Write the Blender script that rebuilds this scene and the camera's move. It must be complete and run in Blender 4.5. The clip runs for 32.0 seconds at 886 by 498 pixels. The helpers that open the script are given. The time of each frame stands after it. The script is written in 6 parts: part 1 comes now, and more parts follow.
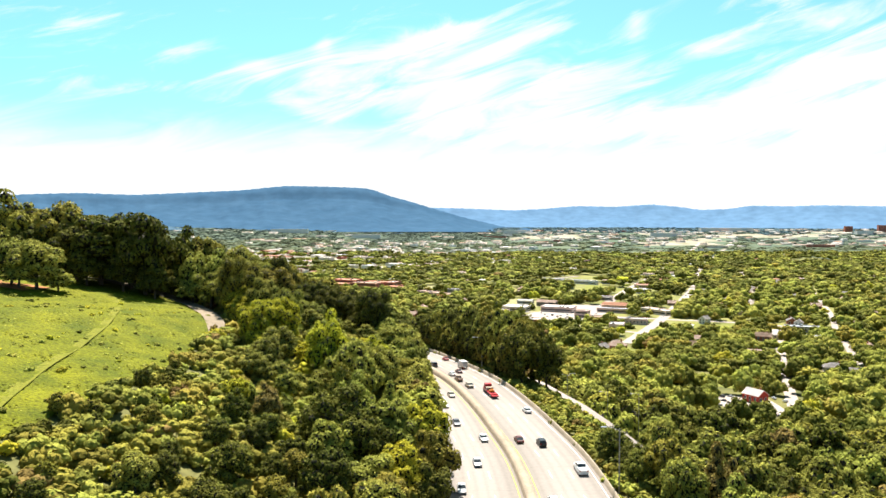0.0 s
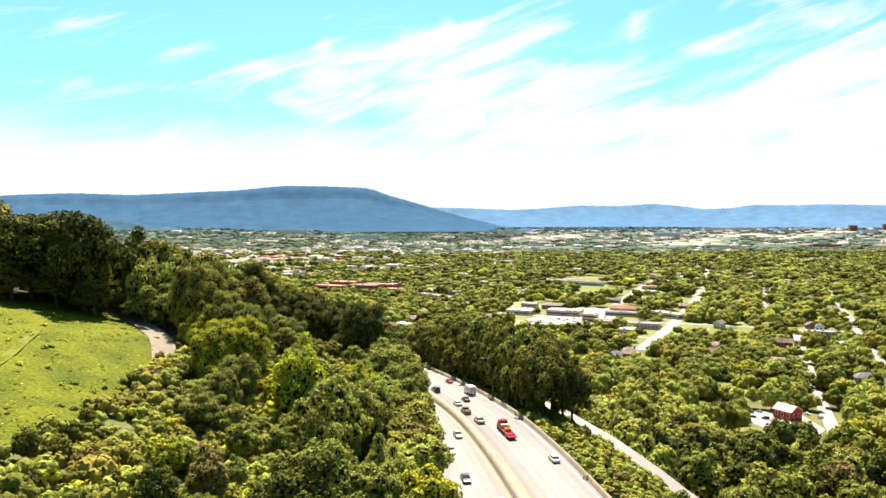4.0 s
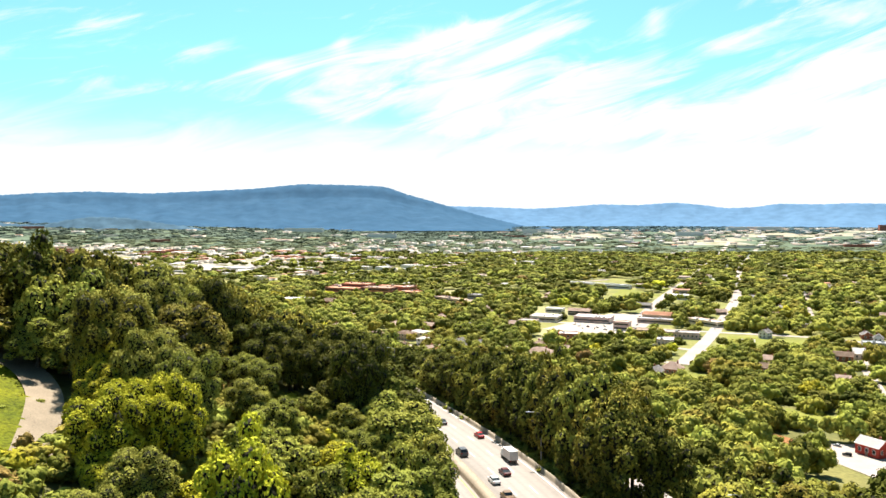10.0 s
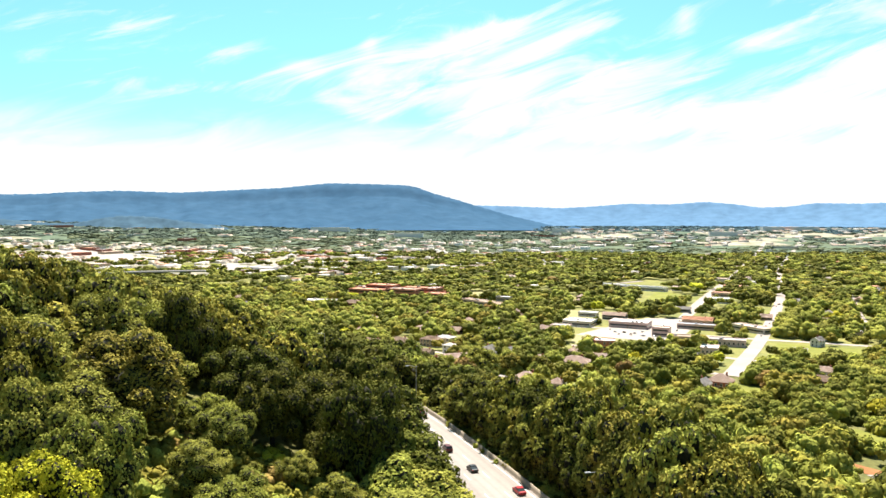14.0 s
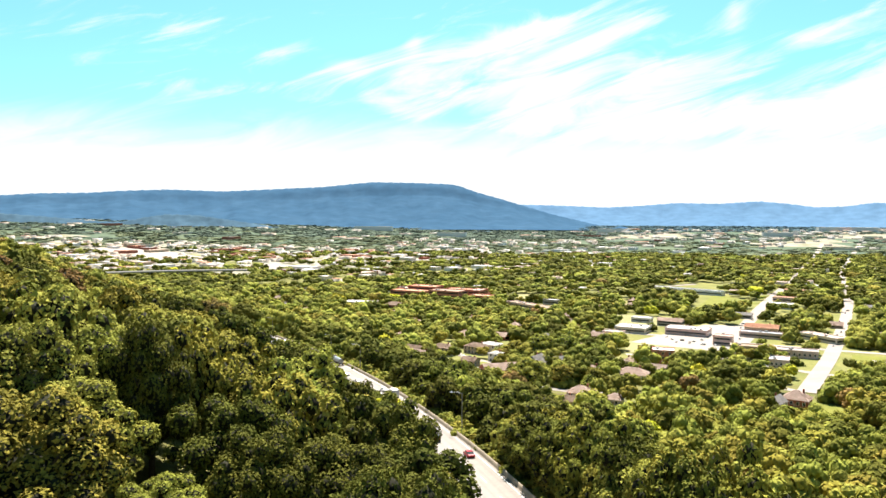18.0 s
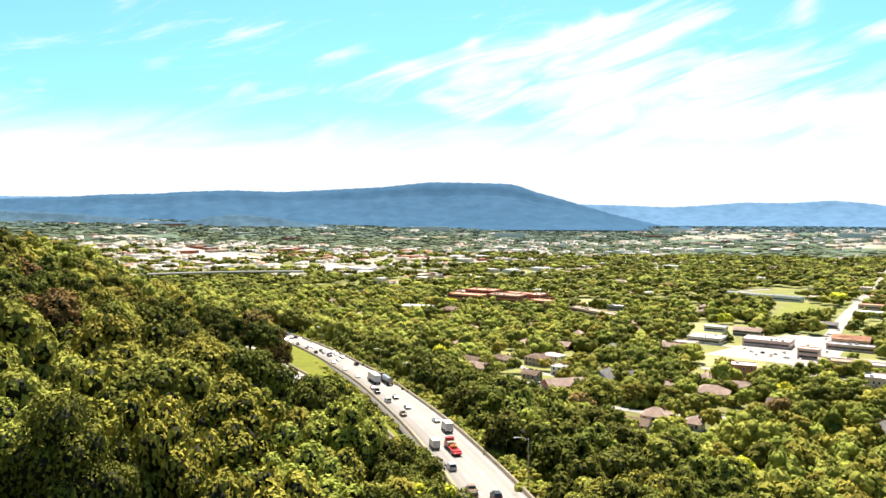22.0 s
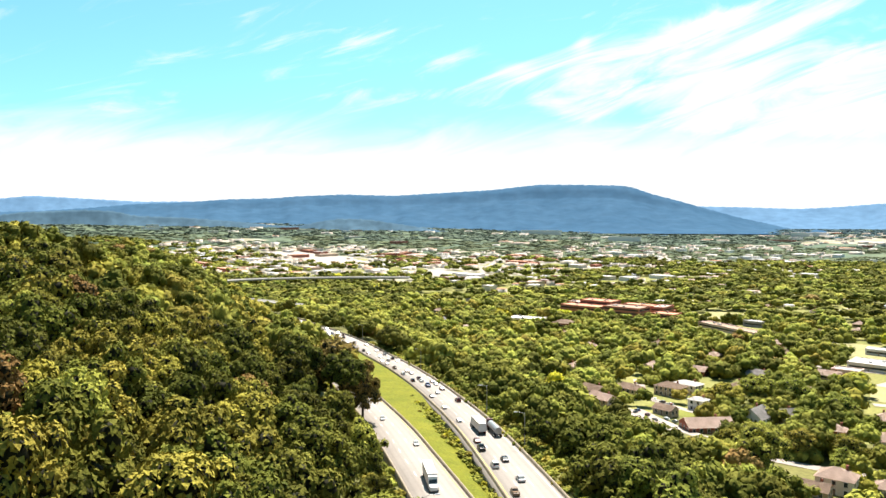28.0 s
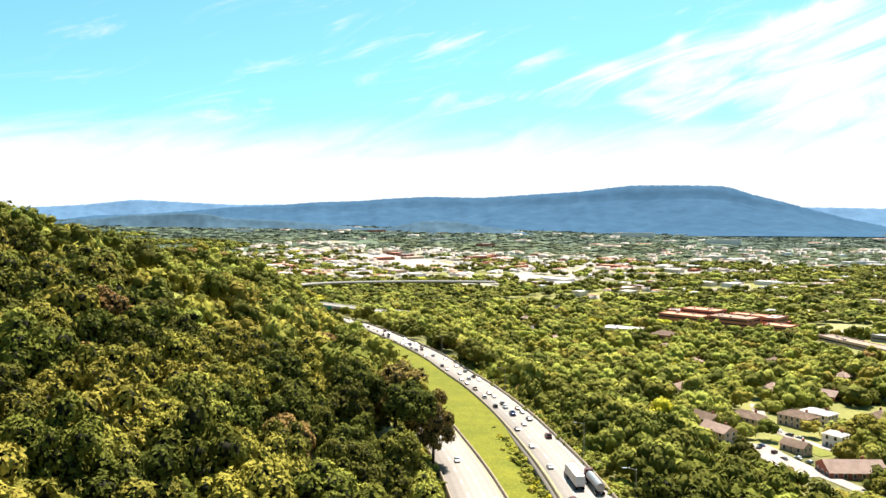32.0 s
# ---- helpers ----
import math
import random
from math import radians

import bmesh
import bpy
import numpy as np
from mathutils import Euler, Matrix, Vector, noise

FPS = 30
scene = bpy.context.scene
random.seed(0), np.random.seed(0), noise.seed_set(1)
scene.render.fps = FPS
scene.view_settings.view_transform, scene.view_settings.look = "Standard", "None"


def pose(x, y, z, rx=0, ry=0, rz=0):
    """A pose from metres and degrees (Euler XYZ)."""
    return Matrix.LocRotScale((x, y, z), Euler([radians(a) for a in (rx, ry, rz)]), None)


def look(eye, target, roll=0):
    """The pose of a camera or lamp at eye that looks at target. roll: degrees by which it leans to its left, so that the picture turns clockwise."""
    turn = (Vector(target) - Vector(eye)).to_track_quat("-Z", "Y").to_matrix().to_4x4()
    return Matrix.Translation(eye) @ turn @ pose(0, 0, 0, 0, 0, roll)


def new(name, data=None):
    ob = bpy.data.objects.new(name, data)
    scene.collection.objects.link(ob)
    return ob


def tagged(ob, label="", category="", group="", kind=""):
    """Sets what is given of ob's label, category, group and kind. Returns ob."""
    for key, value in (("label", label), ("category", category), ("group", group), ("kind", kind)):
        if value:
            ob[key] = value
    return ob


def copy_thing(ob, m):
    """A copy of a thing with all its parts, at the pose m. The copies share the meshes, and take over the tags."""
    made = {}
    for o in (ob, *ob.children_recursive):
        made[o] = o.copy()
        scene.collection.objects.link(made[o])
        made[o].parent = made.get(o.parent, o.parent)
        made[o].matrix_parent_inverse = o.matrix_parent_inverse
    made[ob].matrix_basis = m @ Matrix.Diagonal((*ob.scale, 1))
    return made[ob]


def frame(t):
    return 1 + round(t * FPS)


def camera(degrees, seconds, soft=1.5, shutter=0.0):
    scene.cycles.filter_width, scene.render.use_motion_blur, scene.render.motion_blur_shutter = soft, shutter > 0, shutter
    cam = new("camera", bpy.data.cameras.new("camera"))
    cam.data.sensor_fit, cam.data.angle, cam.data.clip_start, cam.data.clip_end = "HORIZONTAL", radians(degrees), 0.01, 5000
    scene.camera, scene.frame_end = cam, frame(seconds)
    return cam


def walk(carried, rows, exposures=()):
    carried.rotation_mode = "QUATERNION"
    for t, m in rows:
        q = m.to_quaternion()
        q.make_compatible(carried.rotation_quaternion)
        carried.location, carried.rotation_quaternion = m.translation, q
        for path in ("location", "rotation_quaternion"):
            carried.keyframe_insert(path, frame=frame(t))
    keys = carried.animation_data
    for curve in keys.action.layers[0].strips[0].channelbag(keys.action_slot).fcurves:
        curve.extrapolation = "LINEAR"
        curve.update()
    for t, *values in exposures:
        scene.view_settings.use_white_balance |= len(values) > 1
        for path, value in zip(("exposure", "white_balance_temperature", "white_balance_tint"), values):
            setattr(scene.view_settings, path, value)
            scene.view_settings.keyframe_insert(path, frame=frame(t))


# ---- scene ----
cam = camera(61.68, 32.0, soft=1.5)
walk(cam, [
    (0, pose(0.00, -0.00, 100.00, 87.547, -0.029, -0.000)),
    (1, pose(-0.36, 8.88, 99.94, 87.548, -0.006, -0.029)),
    (2, pose(-0.60, 17.69, 99.86, 87.540, 0.023, -0.029)),
    (3, pose(-0.72, 26.37, 99.77, 87.528, 0.053, -0.006)),
    (3.5, pose(-0.80, 30.68, 99.74, 87.530, 0.070, -0.015)),
    (5.5, pose(-1.32, 47.78, 99.71, 87.524, 0.121, 0.151)),
    (7, pose(-2.21, 60.75, 99.72, 87.488, 0.099, 0.454)),
    (8, pose(-2.60, 69.65, 99.81, 87.469, 0.042, 0.702)),
    (9, pose(-2.91, 78.50, 99.87, 87.422, -0.002, 0.975)),
    (10, pose(-3.24, 87.00, 99.88, 87.442, 0.013, 1.319)),
    (11, pose(-3.73, 95.28, 99.86, 87.450, 0.014, 1.818)),
    (12, pose(-4.09, 103.60, 99.76, 87.461, 0.014, 2.341)),
    (13, pose(-4.38, 111.89, 99.58, 87.444, -0.004, 2.887)),
    (14, pose(-4.70, 120.09, 99.37, 87.399, -0.044, 3.408)),
    (14.5, pose(-4.96, 124.17, 99.29, 87.390, -0.067, 3.768)),
    (16.5, pose(-6.77, 140.07, 99.23, 87.410, -0.163, 5.373)),
    (18, pose(-8.57, 151.21, 99.47, 87.328, -0.182, 6.735)),
    (19, pose(-9.67, 158.48, 99.79, 87.315, -0.141, 7.654)),
    (20, pose(-10.73, 165.82, 100.16, 87.296, -0.158, 8.615)),
    (21, pose(-11.81, 173.32, 100.58, 87.289, -0.161, 9.836)),
    (22, pose(-13.05, 180.99, 101.03, 87.299, -0.129, 11.205)),
    (23, pose(-14.55, 188.84, 101.49, 87.347, -0.060, 12.604)),
    (24, pose(-16.46, 196.95, 101.93, 87.403, 0.003, 13.876)),
    (25, pose(-18.74, 205.37, 102.30, 87.434, 0.047, 15.218)),
    (25.5, pose(-19.94, 209.67, 102.47, 87.449, 0.065, 15.910)),
    (27.5, pose(-25.47, 227.83, 102.86, 87.507, 0.074, 18.828)),
    (29, pose(-30.16, 242.14, 102.86, 87.553, 0.064, 21.191)),
    (30, pose(-33.54, 251.87, 102.76, 87.593, 0.073, 22.839)),
    (31, pose(-37.18, 261.77, 102.62, 87.640, 0.120, 24.558)),
    (32, pose(-41.05, 271.78, 102.46, 87.711, 0.189, 26.329)),
])

# ---------------------------------------------------------------- light
SUN_AZ, SUN_EL = -4.0, 62.0          # degrees: bearing from +y (to the right), height
world = bpy.data.worlds.new("sky")
scene.world = world
world.use_nodes = True


def sky_nodes():
    nt = world.node_tree
    n, l = nt.nodes, nt.links
    n.clear()

    def add(kind, **kw):
        node = n.new(kind)
        for k, v in kw.items():
            if k == "op":
                node.operation = v
            elif k == "blend":
                node.blend_type = v
        return node

    def maths(op, a, b):
        m = add("ShaderNodeMath", op=op)
        for i, v in enumerate((a, b)):
            if isinstance(v, (int, float)):
                m.inputs[i].default_value = v
            elif v is not None:
                l.new(v, m.inputs[i])
        return m.outputs[0]

    sky = add("ShaderNodeTexSky")
    sky.sky_type = "NISHITA"
    sky.sun_disc = False
    sky.sun_elevation = radians(SUN_EL)
    sky.sun_rotation = radians(SUN_AZ)
    sky.air_density, sky.dust_density, sky.ozone_density = 1.0, 1.2, 1.6
    tc = add("ShaderNodeTexCoord")
    sep = add("ShaderNodeSeparateXYZ")
    l.new(tc.outputs["Generated"], sep.inputs[0])
    az = maths("ARCTAN2", sep.outputs[0], sep.outputs[1])
    el = maths("ARCSINE", sep.outputs[2], None)
    wisp = add("ShaderNodeTexNoise")
    wisp.inputs["Scale"].default_value = 9.0
    wisp.inputs["Detail"].default_value = 3
    l.new(tc.outputs["Generated"], wisp.inputs["Vector"])
    warp = maths("MULTIPLY", maths("SUBTRACT", wisp.outputs[0], 0.5), 0.09)
    total = None
    for a0, e0, wa, we, lean, amount in CLOUDS:
        da = maths("ADD", maths("SUBTRACT", az, radians(a0)), warp)
        de = maths("SUBTRACT", maths("SUBTRACT", maths("ADD", el, maths("MULTIPLY", warp, 0.4)), radians(e0)), maths("MULTIPLY", da, lean))
        q = maths("ADD", maths("POWER", maths("DIVIDE", da, radians(wa * 1.3)), 2.0), maths("POWER", maths("DIVIDE", de, radians(we * 1.35)), 2.0))
        g = maths("MULTIPLY", maths("EXPONENT", maths("MULTIPLY", q, -1.0), None), amount)
        total = g if total is None else maths("ADD", total, g)
    comb = add("ShaderNodeCombineXYZ")
    l.new(maths("ADD", az, maths("MULTIPLY", el, -0.9)), comb.inputs[0])
    l.new(maths("MULTIPLY", maths("SUBTRACT", el, maths("MULTIPLY", az, 0.24)), 3.6), comb.inputs[1])
    cirrus = add("ShaderNodeTexNoise")
    cirrus.inputs["Scale"].default_value = 7.0
    cirrus.inputs["Detail"].default_value = 9
    cirrus.inputs["Roughness"].default_value = 0.60
    cirrus.inputs["Distortion"].default_value = 0.9
    l.new(comb.outputs[0], cirrus.inputs["Vector"])
    r1 = add("ShaderNodeMapRange")
    r1.interpolation_type = "SMOOTHSTEP"
    l.new(maths("ADD", maths("MULTIPLY", cirrus.outputs[0], 1.5), maths("MULTIPLY", total, 0.30)), r1.inputs[0])
    r1.inputs[1].default_value, r1.inputs[2].default_value = 0.80, 1.25
    # milky haze towards the horizon
    hz = add("ShaderNodeMapRange")
    hz.interpolation_type = "SMOOTHSTEP"
    l.new(maths("ADD", sep.outputs[2], maths("MULTIPLY", maths("SUBTRACT", cirrus.outputs[0], 0.5), -0.10)), hz.inputs[0])
    hz.inputs[1].default_value, hz.inputs[2].default_value = 0.142, 0.066
    hz.inputs[3].default_value, hz.inputs[4].default_value = 0.0, 1.0
    cover = maths("MAXIMUM", r1.outputs[0], hz.outputs[0])
    mix = add("ShaderNodeMix")
    mix.data_type = "RGBA"
    tint = add("ShaderNodeMix")
    tint.data_type, tint.blend_type = "RGBA", "MULTIPLY"
    tint.inputs[0].default_value = 1.0
    l.new(sky.outputs[0], tint.inputs[6])
    tint.inputs[7].default_value = SKY_TINT
    l.new(cover, mix.inputs[0])
    l.new(tint.outputs[2], mix.inputs[6])
    mix.inputs[7].default_value = CLOUD_COLOUR
    bg = add("ShaderNodeBackground")
    bg.inputs[1].default_value = SKY_STRENGTH
    l.new(mix.outputs[2], bg.inputs[0])
    out = add("ShaderNodeOutputWorld")
    l.new(bg.outputs[0], out.inputs[0])


CLOUDS = [  # bearing, height, half width and half height in degrees, slope, amount
    (-4.1, 12.1, 6.0, 0.9, 0.24, 1.0), (-5.8, 9.6, 4.4, 1.1, -0.2, 1.0), (4.2, 12.3, 3.8, 1.1, 0.3, 1.1), (11.9, 10.5, 5.2, 0.8, 0.06, 1.1), (5.5, 8.2, 6.5, 2.0, 0.0, 1.1), (0.0, 10.2, 4.0, 1.0, -0.25, 0.7),
    (-10.3, 8.4, 2.5, 0.65, -0.12, 1.15), (-19.5, 12.0, 3.0, 0.7, -0.25, 0.5), (14.9, 15.0, 1.0, 2.6, 1.0, 0.75), (19.3, 12.5, 1.7, 0.35, 0.15, 1.0), (26.9, 10.4, 4.8, 1.3, 0.36, 1.15), (26.5, 7.4, 7.0, 1.6, 0.1, 1.0),
    (17.6, 7.0, 6.0, 1.0, 0.0, 1.0), (24.4, 14.3, 3.4, 0.8, -0.2, 0.6), (-8.8, 13.0, 0.8, 0.7, 0.2, 0.7), (-0.2, 13.7, 2.6, 0.5, 0.3, 0.9), (-24.0, 10.0, 6.0, 2.0, -0.1, 0.3), (-15.0, 11.0, 3.0, 0.8, -0.4, 0.5), (9.0, 6.0, 12.0, 1.3, 0.0, 0.9),
    (34.0, 9.0, 5.0, 3.0, 0.2, 1.0)]
SKY_TINT = (0.60, 1.09, 1.03, 1)
CLOUD_COLOUR = (6.15, 6.3, 6.45, 1)
SKY_STRENGTH = 0.05
sky_nodes()
sun = new("sun", bpy.data.lights.new("sun", "SUN"))
sun.data.energy, sun.data.angle, sun.data.color = 5.0, radians(0.55), (1.0, 0.95, 0.86)
sa, se = radians(SUN_AZ), radians(SUN_EL)
sun_from = Vector((math.sin(sa) * math.cos(se), math.cos(sa) * math.cos(se), math.sin(se)))
sun.matrix_world = look(sun_from * 900, (0, 0, 0))
scene.view_settings.exposure = 1.82


# ---------------------------------------------------------------- materials
TONE = 0.66          # all base colours are given for a lighter paint and toned down alike


def material(name, colour, rough=0.8, metal=0.0, vary=0.25, scale=0.4, fine=6.0, bump=0.15, dark=None, spots=None, emit=None, random_tint=0.0, island_tint=0.0, transl=0.0, spec=0.06, depth=0.05, own_tone=False):
    """Base colour broken up at two scales, with a little relief."""
    m = bpy.data.materials.new(name)
    m.use_nodes = True
    nt = m.node_tree
    n, l = nt.nodes, nt.links
    bsdf = n["Principled BSDF"]
    bsdf.inputs["Roughness"].default_value = rough
    bsdf.inputs["Metallic"].default_value = metal
    bsdf.inputs["Specular IOR Level"].default_value = spec
    geo = n.new("ShaderNodeNewGeometry")
    big = n.new("ShaderNodeTexNoise")
    big.inputs["Scale"].default_value, big.inputs["Detail"].default_value = scale, 4
    small = n.new("ShaderNodeTexNoise")
    small.inputs["Scale"].default_value, small.inputs["Detail"].default_value = fine, 3
    l.new(geo.outputs["Position"], big.inputs["Vector"])
    l.new(geo.outputs["Position"], small.inputs["Vector"])
    ramp = n.new("ShaderNodeMapRange")
    l.new(big.outputs[0], ramp.inputs[0])
    ramp.inputs[1].default_value, ramp.inputs[2].default_value = 0.3, 0.7
    mix = n.new("ShaderNodeMix")
    mix.data_type = "RGBA"
    l.new(ramp.outputs[0], mix.inputs[0])
    c = Vector(colour[:3]) * TONE
    other = Vector(dark[:3]) * TONE if dark else c * (1 - vary)
    mix.inputs[6].default_value, mix.inputs[7].default_value = (*other, 1), (*c, 1)
    hsv = n.new("ShaderNodeHueSaturation")
    l.new(mix.outputs[2], hsv.inputs["Color"])
    val = n.new("ShaderNodeMapRange")
    l.new(small.outputs[0], val.inputs[0])
    val.inputs[1].default_value, val.inputs[2].default_value = 0.3, 0.7
    val.inputs[3].default_value, val.inputs[4].default_value = 1 - vary * 0.6, 1 + vary * 0.6
    last = val.outputs[0]
    if random_tint or island_tint:
        rnd = n.new("ShaderNodeObjectInfo").outputs["Random"] if random_tint else geo.outputs["Random Per Island"]
        k = random_tint or island_tint
        mr = n.new("ShaderNodeMapRange")
        l.new(rnd, mr.inputs[0])
        mr.inputs[3].default_value, mr.inputs[4].default_value = 1 - k, 1 + k
        mul = n.new("ShaderNodeMath")
        mul.operation = "MULTIPLY"
        l.new(last, mul.inputs[0])
        l.new(mr.outputs[0], mul.inputs[1])
        last = mul.outputs[0]
    if own_tone:                                           # lightness and hue that each tree carries
        for attr, base, sock in (("tone", 1.0, None), ("hue", 0.5, "Hue")):
            at = n.new("ShaderNodeAttribute")
            at.attribute_name = attr
            ad = n.new("ShaderNodeMath")
            ad.operation = "ADD"
            l.new(at.outputs["Fac"], ad.inputs[0])
            ad.inputs[1].default_value = base
            if sock:
                l.new(ad.outputs[0], hsv.inputs[sock])
            else:
                mul = n.new("ShaderNodeMath")
                mul.operation = "MULTIPLY"
                l.new(last, mul.inputs[0])
                l.new(ad.outputs[0], mul.inputs[1])
                last = mul.outputs[0]
    l.new(last, hsv.inputs["Value"])
    l.new(hsv.outputs[0], bsdf.inputs["Base Color"])
    if bump:
        b = n.new("ShaderNodeBump")
        b.inputs["Strength"].default_value, b.inputs["Distance"].default_value = bump, depth
        l.new(small.outputs[0], b.inputs["Height"])
        l.new(b.outputs[0], bsdf.inputs["Normal"])
    if transl:
        tr = n.new("ShaderNodeBsdfTranslucent")
        l.new(hsv.outputs[0], tr.inputs[0])
        ms = n.new("ShaderNodeMixShader")
        ms.inputs[0].default_value = transl
        l.new(bsdf.outputs[0], ms.inputs[1])
        l.new(tr.outputs[0], ms.inputs[2])
        l.new(ms.outputs[0], n["Material Output"].inputs[0])
    return m


def leafy(name, light, dark, transl=0.05):
    return material(name, light, rough=0.75, dark=dark, vary=0.5, scale=0.09, fine=3.4, bump=0.8, depth=0.22, island_tint=0.11, transl=transl, spec=0.03, own_tone=True)


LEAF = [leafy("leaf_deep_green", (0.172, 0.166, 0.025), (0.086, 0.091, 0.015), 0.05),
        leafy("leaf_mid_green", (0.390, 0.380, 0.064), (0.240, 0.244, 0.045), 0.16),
        leafy("leaf_olive", (0.338, 0.282, 0.044), (0.214, 0.186, 0.031)),
        leafy("leaf_yellow_green", (0.550, 0.495, 0.035), (0.418, 0.396, 0.034), 0.16),
        leafy("leaf_russet", (0.341, 0.209, 0.065), (0.231, 0.165, 0.046))]
# air haze is put into these leaf colours, bluer at each step
FAR_LEAF = [leafy("haze_green_woodland", (0.165, 0.180, 0.095), (0.115, 0.138, 0.078)),
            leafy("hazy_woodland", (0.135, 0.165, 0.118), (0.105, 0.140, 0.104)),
            leafy("haze_blue_woodland", (0.085, 0.135, 0.150), (0.070, 0.118, 0.135))]
# twigs and the shade among them, put into one near-black core colour
TWIG_SHADE = material("inner_twig_shade", (0.036, 0.034, 0.018), vary=0.5, scale=0.8, fine=5, bump=0.4)
BARK = material("bark", (0.11, 0.085, 0.06), vary=0.4, scale=1.5, fine=9, bump=0.5)
MAT = {
    "concrete": material("concrete", (0.46, 0.42, 0.37), vary=0.14, scale=0.08, fine=2.5, bump=0.1),
    "barrier": material("barrier_concrete", (0.42, 0.34, 0.25), vary=0.25, scale=0.3, fine=3, bump=0.2),
    "wall_concrete": material("retaining_concrete", (0.34, 0.29, 0.23), vary=0.35, scale=0.2, fine=2, bump=0.3),
    "asphalt": material("worn_asphalt", (0.42, 0.35, 0.305), vary=0.2, scale=0.06, fine=2, bump=0.1),
    "path": material("gravel_path", (0.30, 0.235, 0.165), vary=0.25, scale=0.3, fine=5, bump=0.3),
    "paint_white": material("road_paint_white", (0.78, 0.77, 0.74), vary=0.15, fine=4, bump=0),
    "paint_yellow": material("road_paint_yellow", (0.72, 0.52, 0.12), vary=0.15, fine=4, bump=0),
    "grass": material("meadow_grass", (0.172, 0.170, 0.004), dark=(0.072, 0.090, 0.003), vary=0.7, scale=0.13, fine=2.2, bump=0.9, depth=0.25),
    "median": material("roadside_grass", (0.185, 0.175, 0.016), dark=(0.125, 0.135, 0.012), vary=0.5, scale=0.12, fine=1.6, bump=0.8, depth=0.2),
    "worn_grass": material("worn_grass", (0.195, 0.185, 0.02), dark=(0.15, 0.155, 0.012), vary=0.5, scale=0.3, fine=2.2, bump=0.8, depth=0.2),
    "lawn": material("lawn_grass", (0.24, 0.23, 0.045), dark=(0.165, 0.175, 0.035), vary=0.3, scale=0.08, fine=1.2, bump=0.4),
    "dry": material("dry_grass", (0.34, 0.295, 0.14), dark=(0.25, 0.235, 0.10), vary=0.3, scale=0.05, fine=1.2, bump=0.3),
    "brick": material("red_brick", (0.46, 0.17, 0.115), vary=0.3, scale=0.25, fine=4, bump=0.2),
    "tan": material("tan_siding", (0.66, 0.49, 0.34), vary=0.2, scale=0.3, fine=3, bump=0.1),
    "white": material("white_paint", (0.97, 0.88, 0.82), vary=0.12, scale=0.3, fine=3, bump=0.05),
    "cream": material("cream_siding", (0.88, 0.74, 0.60), vary=0.15, scale=0.3, fine=3, bump=0.05),
    "roof_brown": material("brown_shingle", (0.42, 0.29, 0.215), vary=0.3, scale=0.4, fine=5, bump=0.3),
    "roof_grey": material("grey_shingle", (0.46, 0.41, 0.385), vary=0.3, scale=0.4, fine=5, bump=0.3),
    "roof_pink": material("faded_shingle", (0.68, 0.49, 0.40), vary=0.25, scale=0.4, fine=5, bump=0.3),
    "roof_white": material("white_membrane", (0.86, 0.80, 0.76), vary=0.12, scale=0.12, fine=1.5, bump=0.05),
    "roof_metal": material("pale_metal_roof", (0.60, 0.60, 0.63), rough=0.35, metal=0.5, vary=0.15, scale=0.2, fine=2, bump=0.05),
    "roof_orange": material("rust_orange_roof", (0.66, 0.33, 0.21), vary=0.25, scale=0.3, fine=3, bump=0.1),
    "roof_blue": material("blue_metal_roof", (0.16, 0.30, 0.50), rough=0.4, metal=0.3, vary=0.15, scale=0.2, fine=2, bump=0.05),
    "gravel_lot": material("pale_gravel", (0.44, 0.37, 0.32), vary=0.2, scale=0.15, fine=2.5, bump=0.2),
    "pink": material("faded_pink_brick", (0.86, 0.60, 0.52), vary=0.2, scale=0.3, fine=4, bump=0.1),
    "school": material("old_red_brick", (0.62, 0.235, 0.155), vary=0.25, scale=0.15, fine=3, bump=0.2),
    "barn": material("barn_red", (0.60, 0.085, 0.06), vary=0.25, scale=0.4, fine=3, bump=0.1),
    "clay": material("red_clay", (0.40, 0.17, 0.07), vary=0.3, scale=0.25, fine=2.5, bump=0.3),
    "glass": material("window_glass", (0.04, 0.045, 0.05), rough=0.12, vary=0.1, bump=0, spec=0.35),
    "tyre": material("tyre_rubber", (0.02, 0.02, 0.02), rough=0.9, vary=0.2, bump=0),
    "steel": material("galvanised_steel", (0.42, 0.42, 0.42), rough=0.45, metal=0.8, vary=0.2, bump=0),
    "sign": material("sign_green", (0.02, 0.22, 0.12), rough=0.5, vary=0.1, bump=0),
    "rim": material("alloy_rim", (0.5, 0.5, 0.5), rough=0.3, metal=0.9, vary=0.1, bump=0),
    "lamp_white": material("headlight_lens", (0.8, 0.8, 0.8), rough=0.1, vary=0.05, bump=0),
    "lamp_red": material("tail_light_lens", (0.45, 0.01, 0.01), rough=0.2, vary=0.05, bump=0),
}


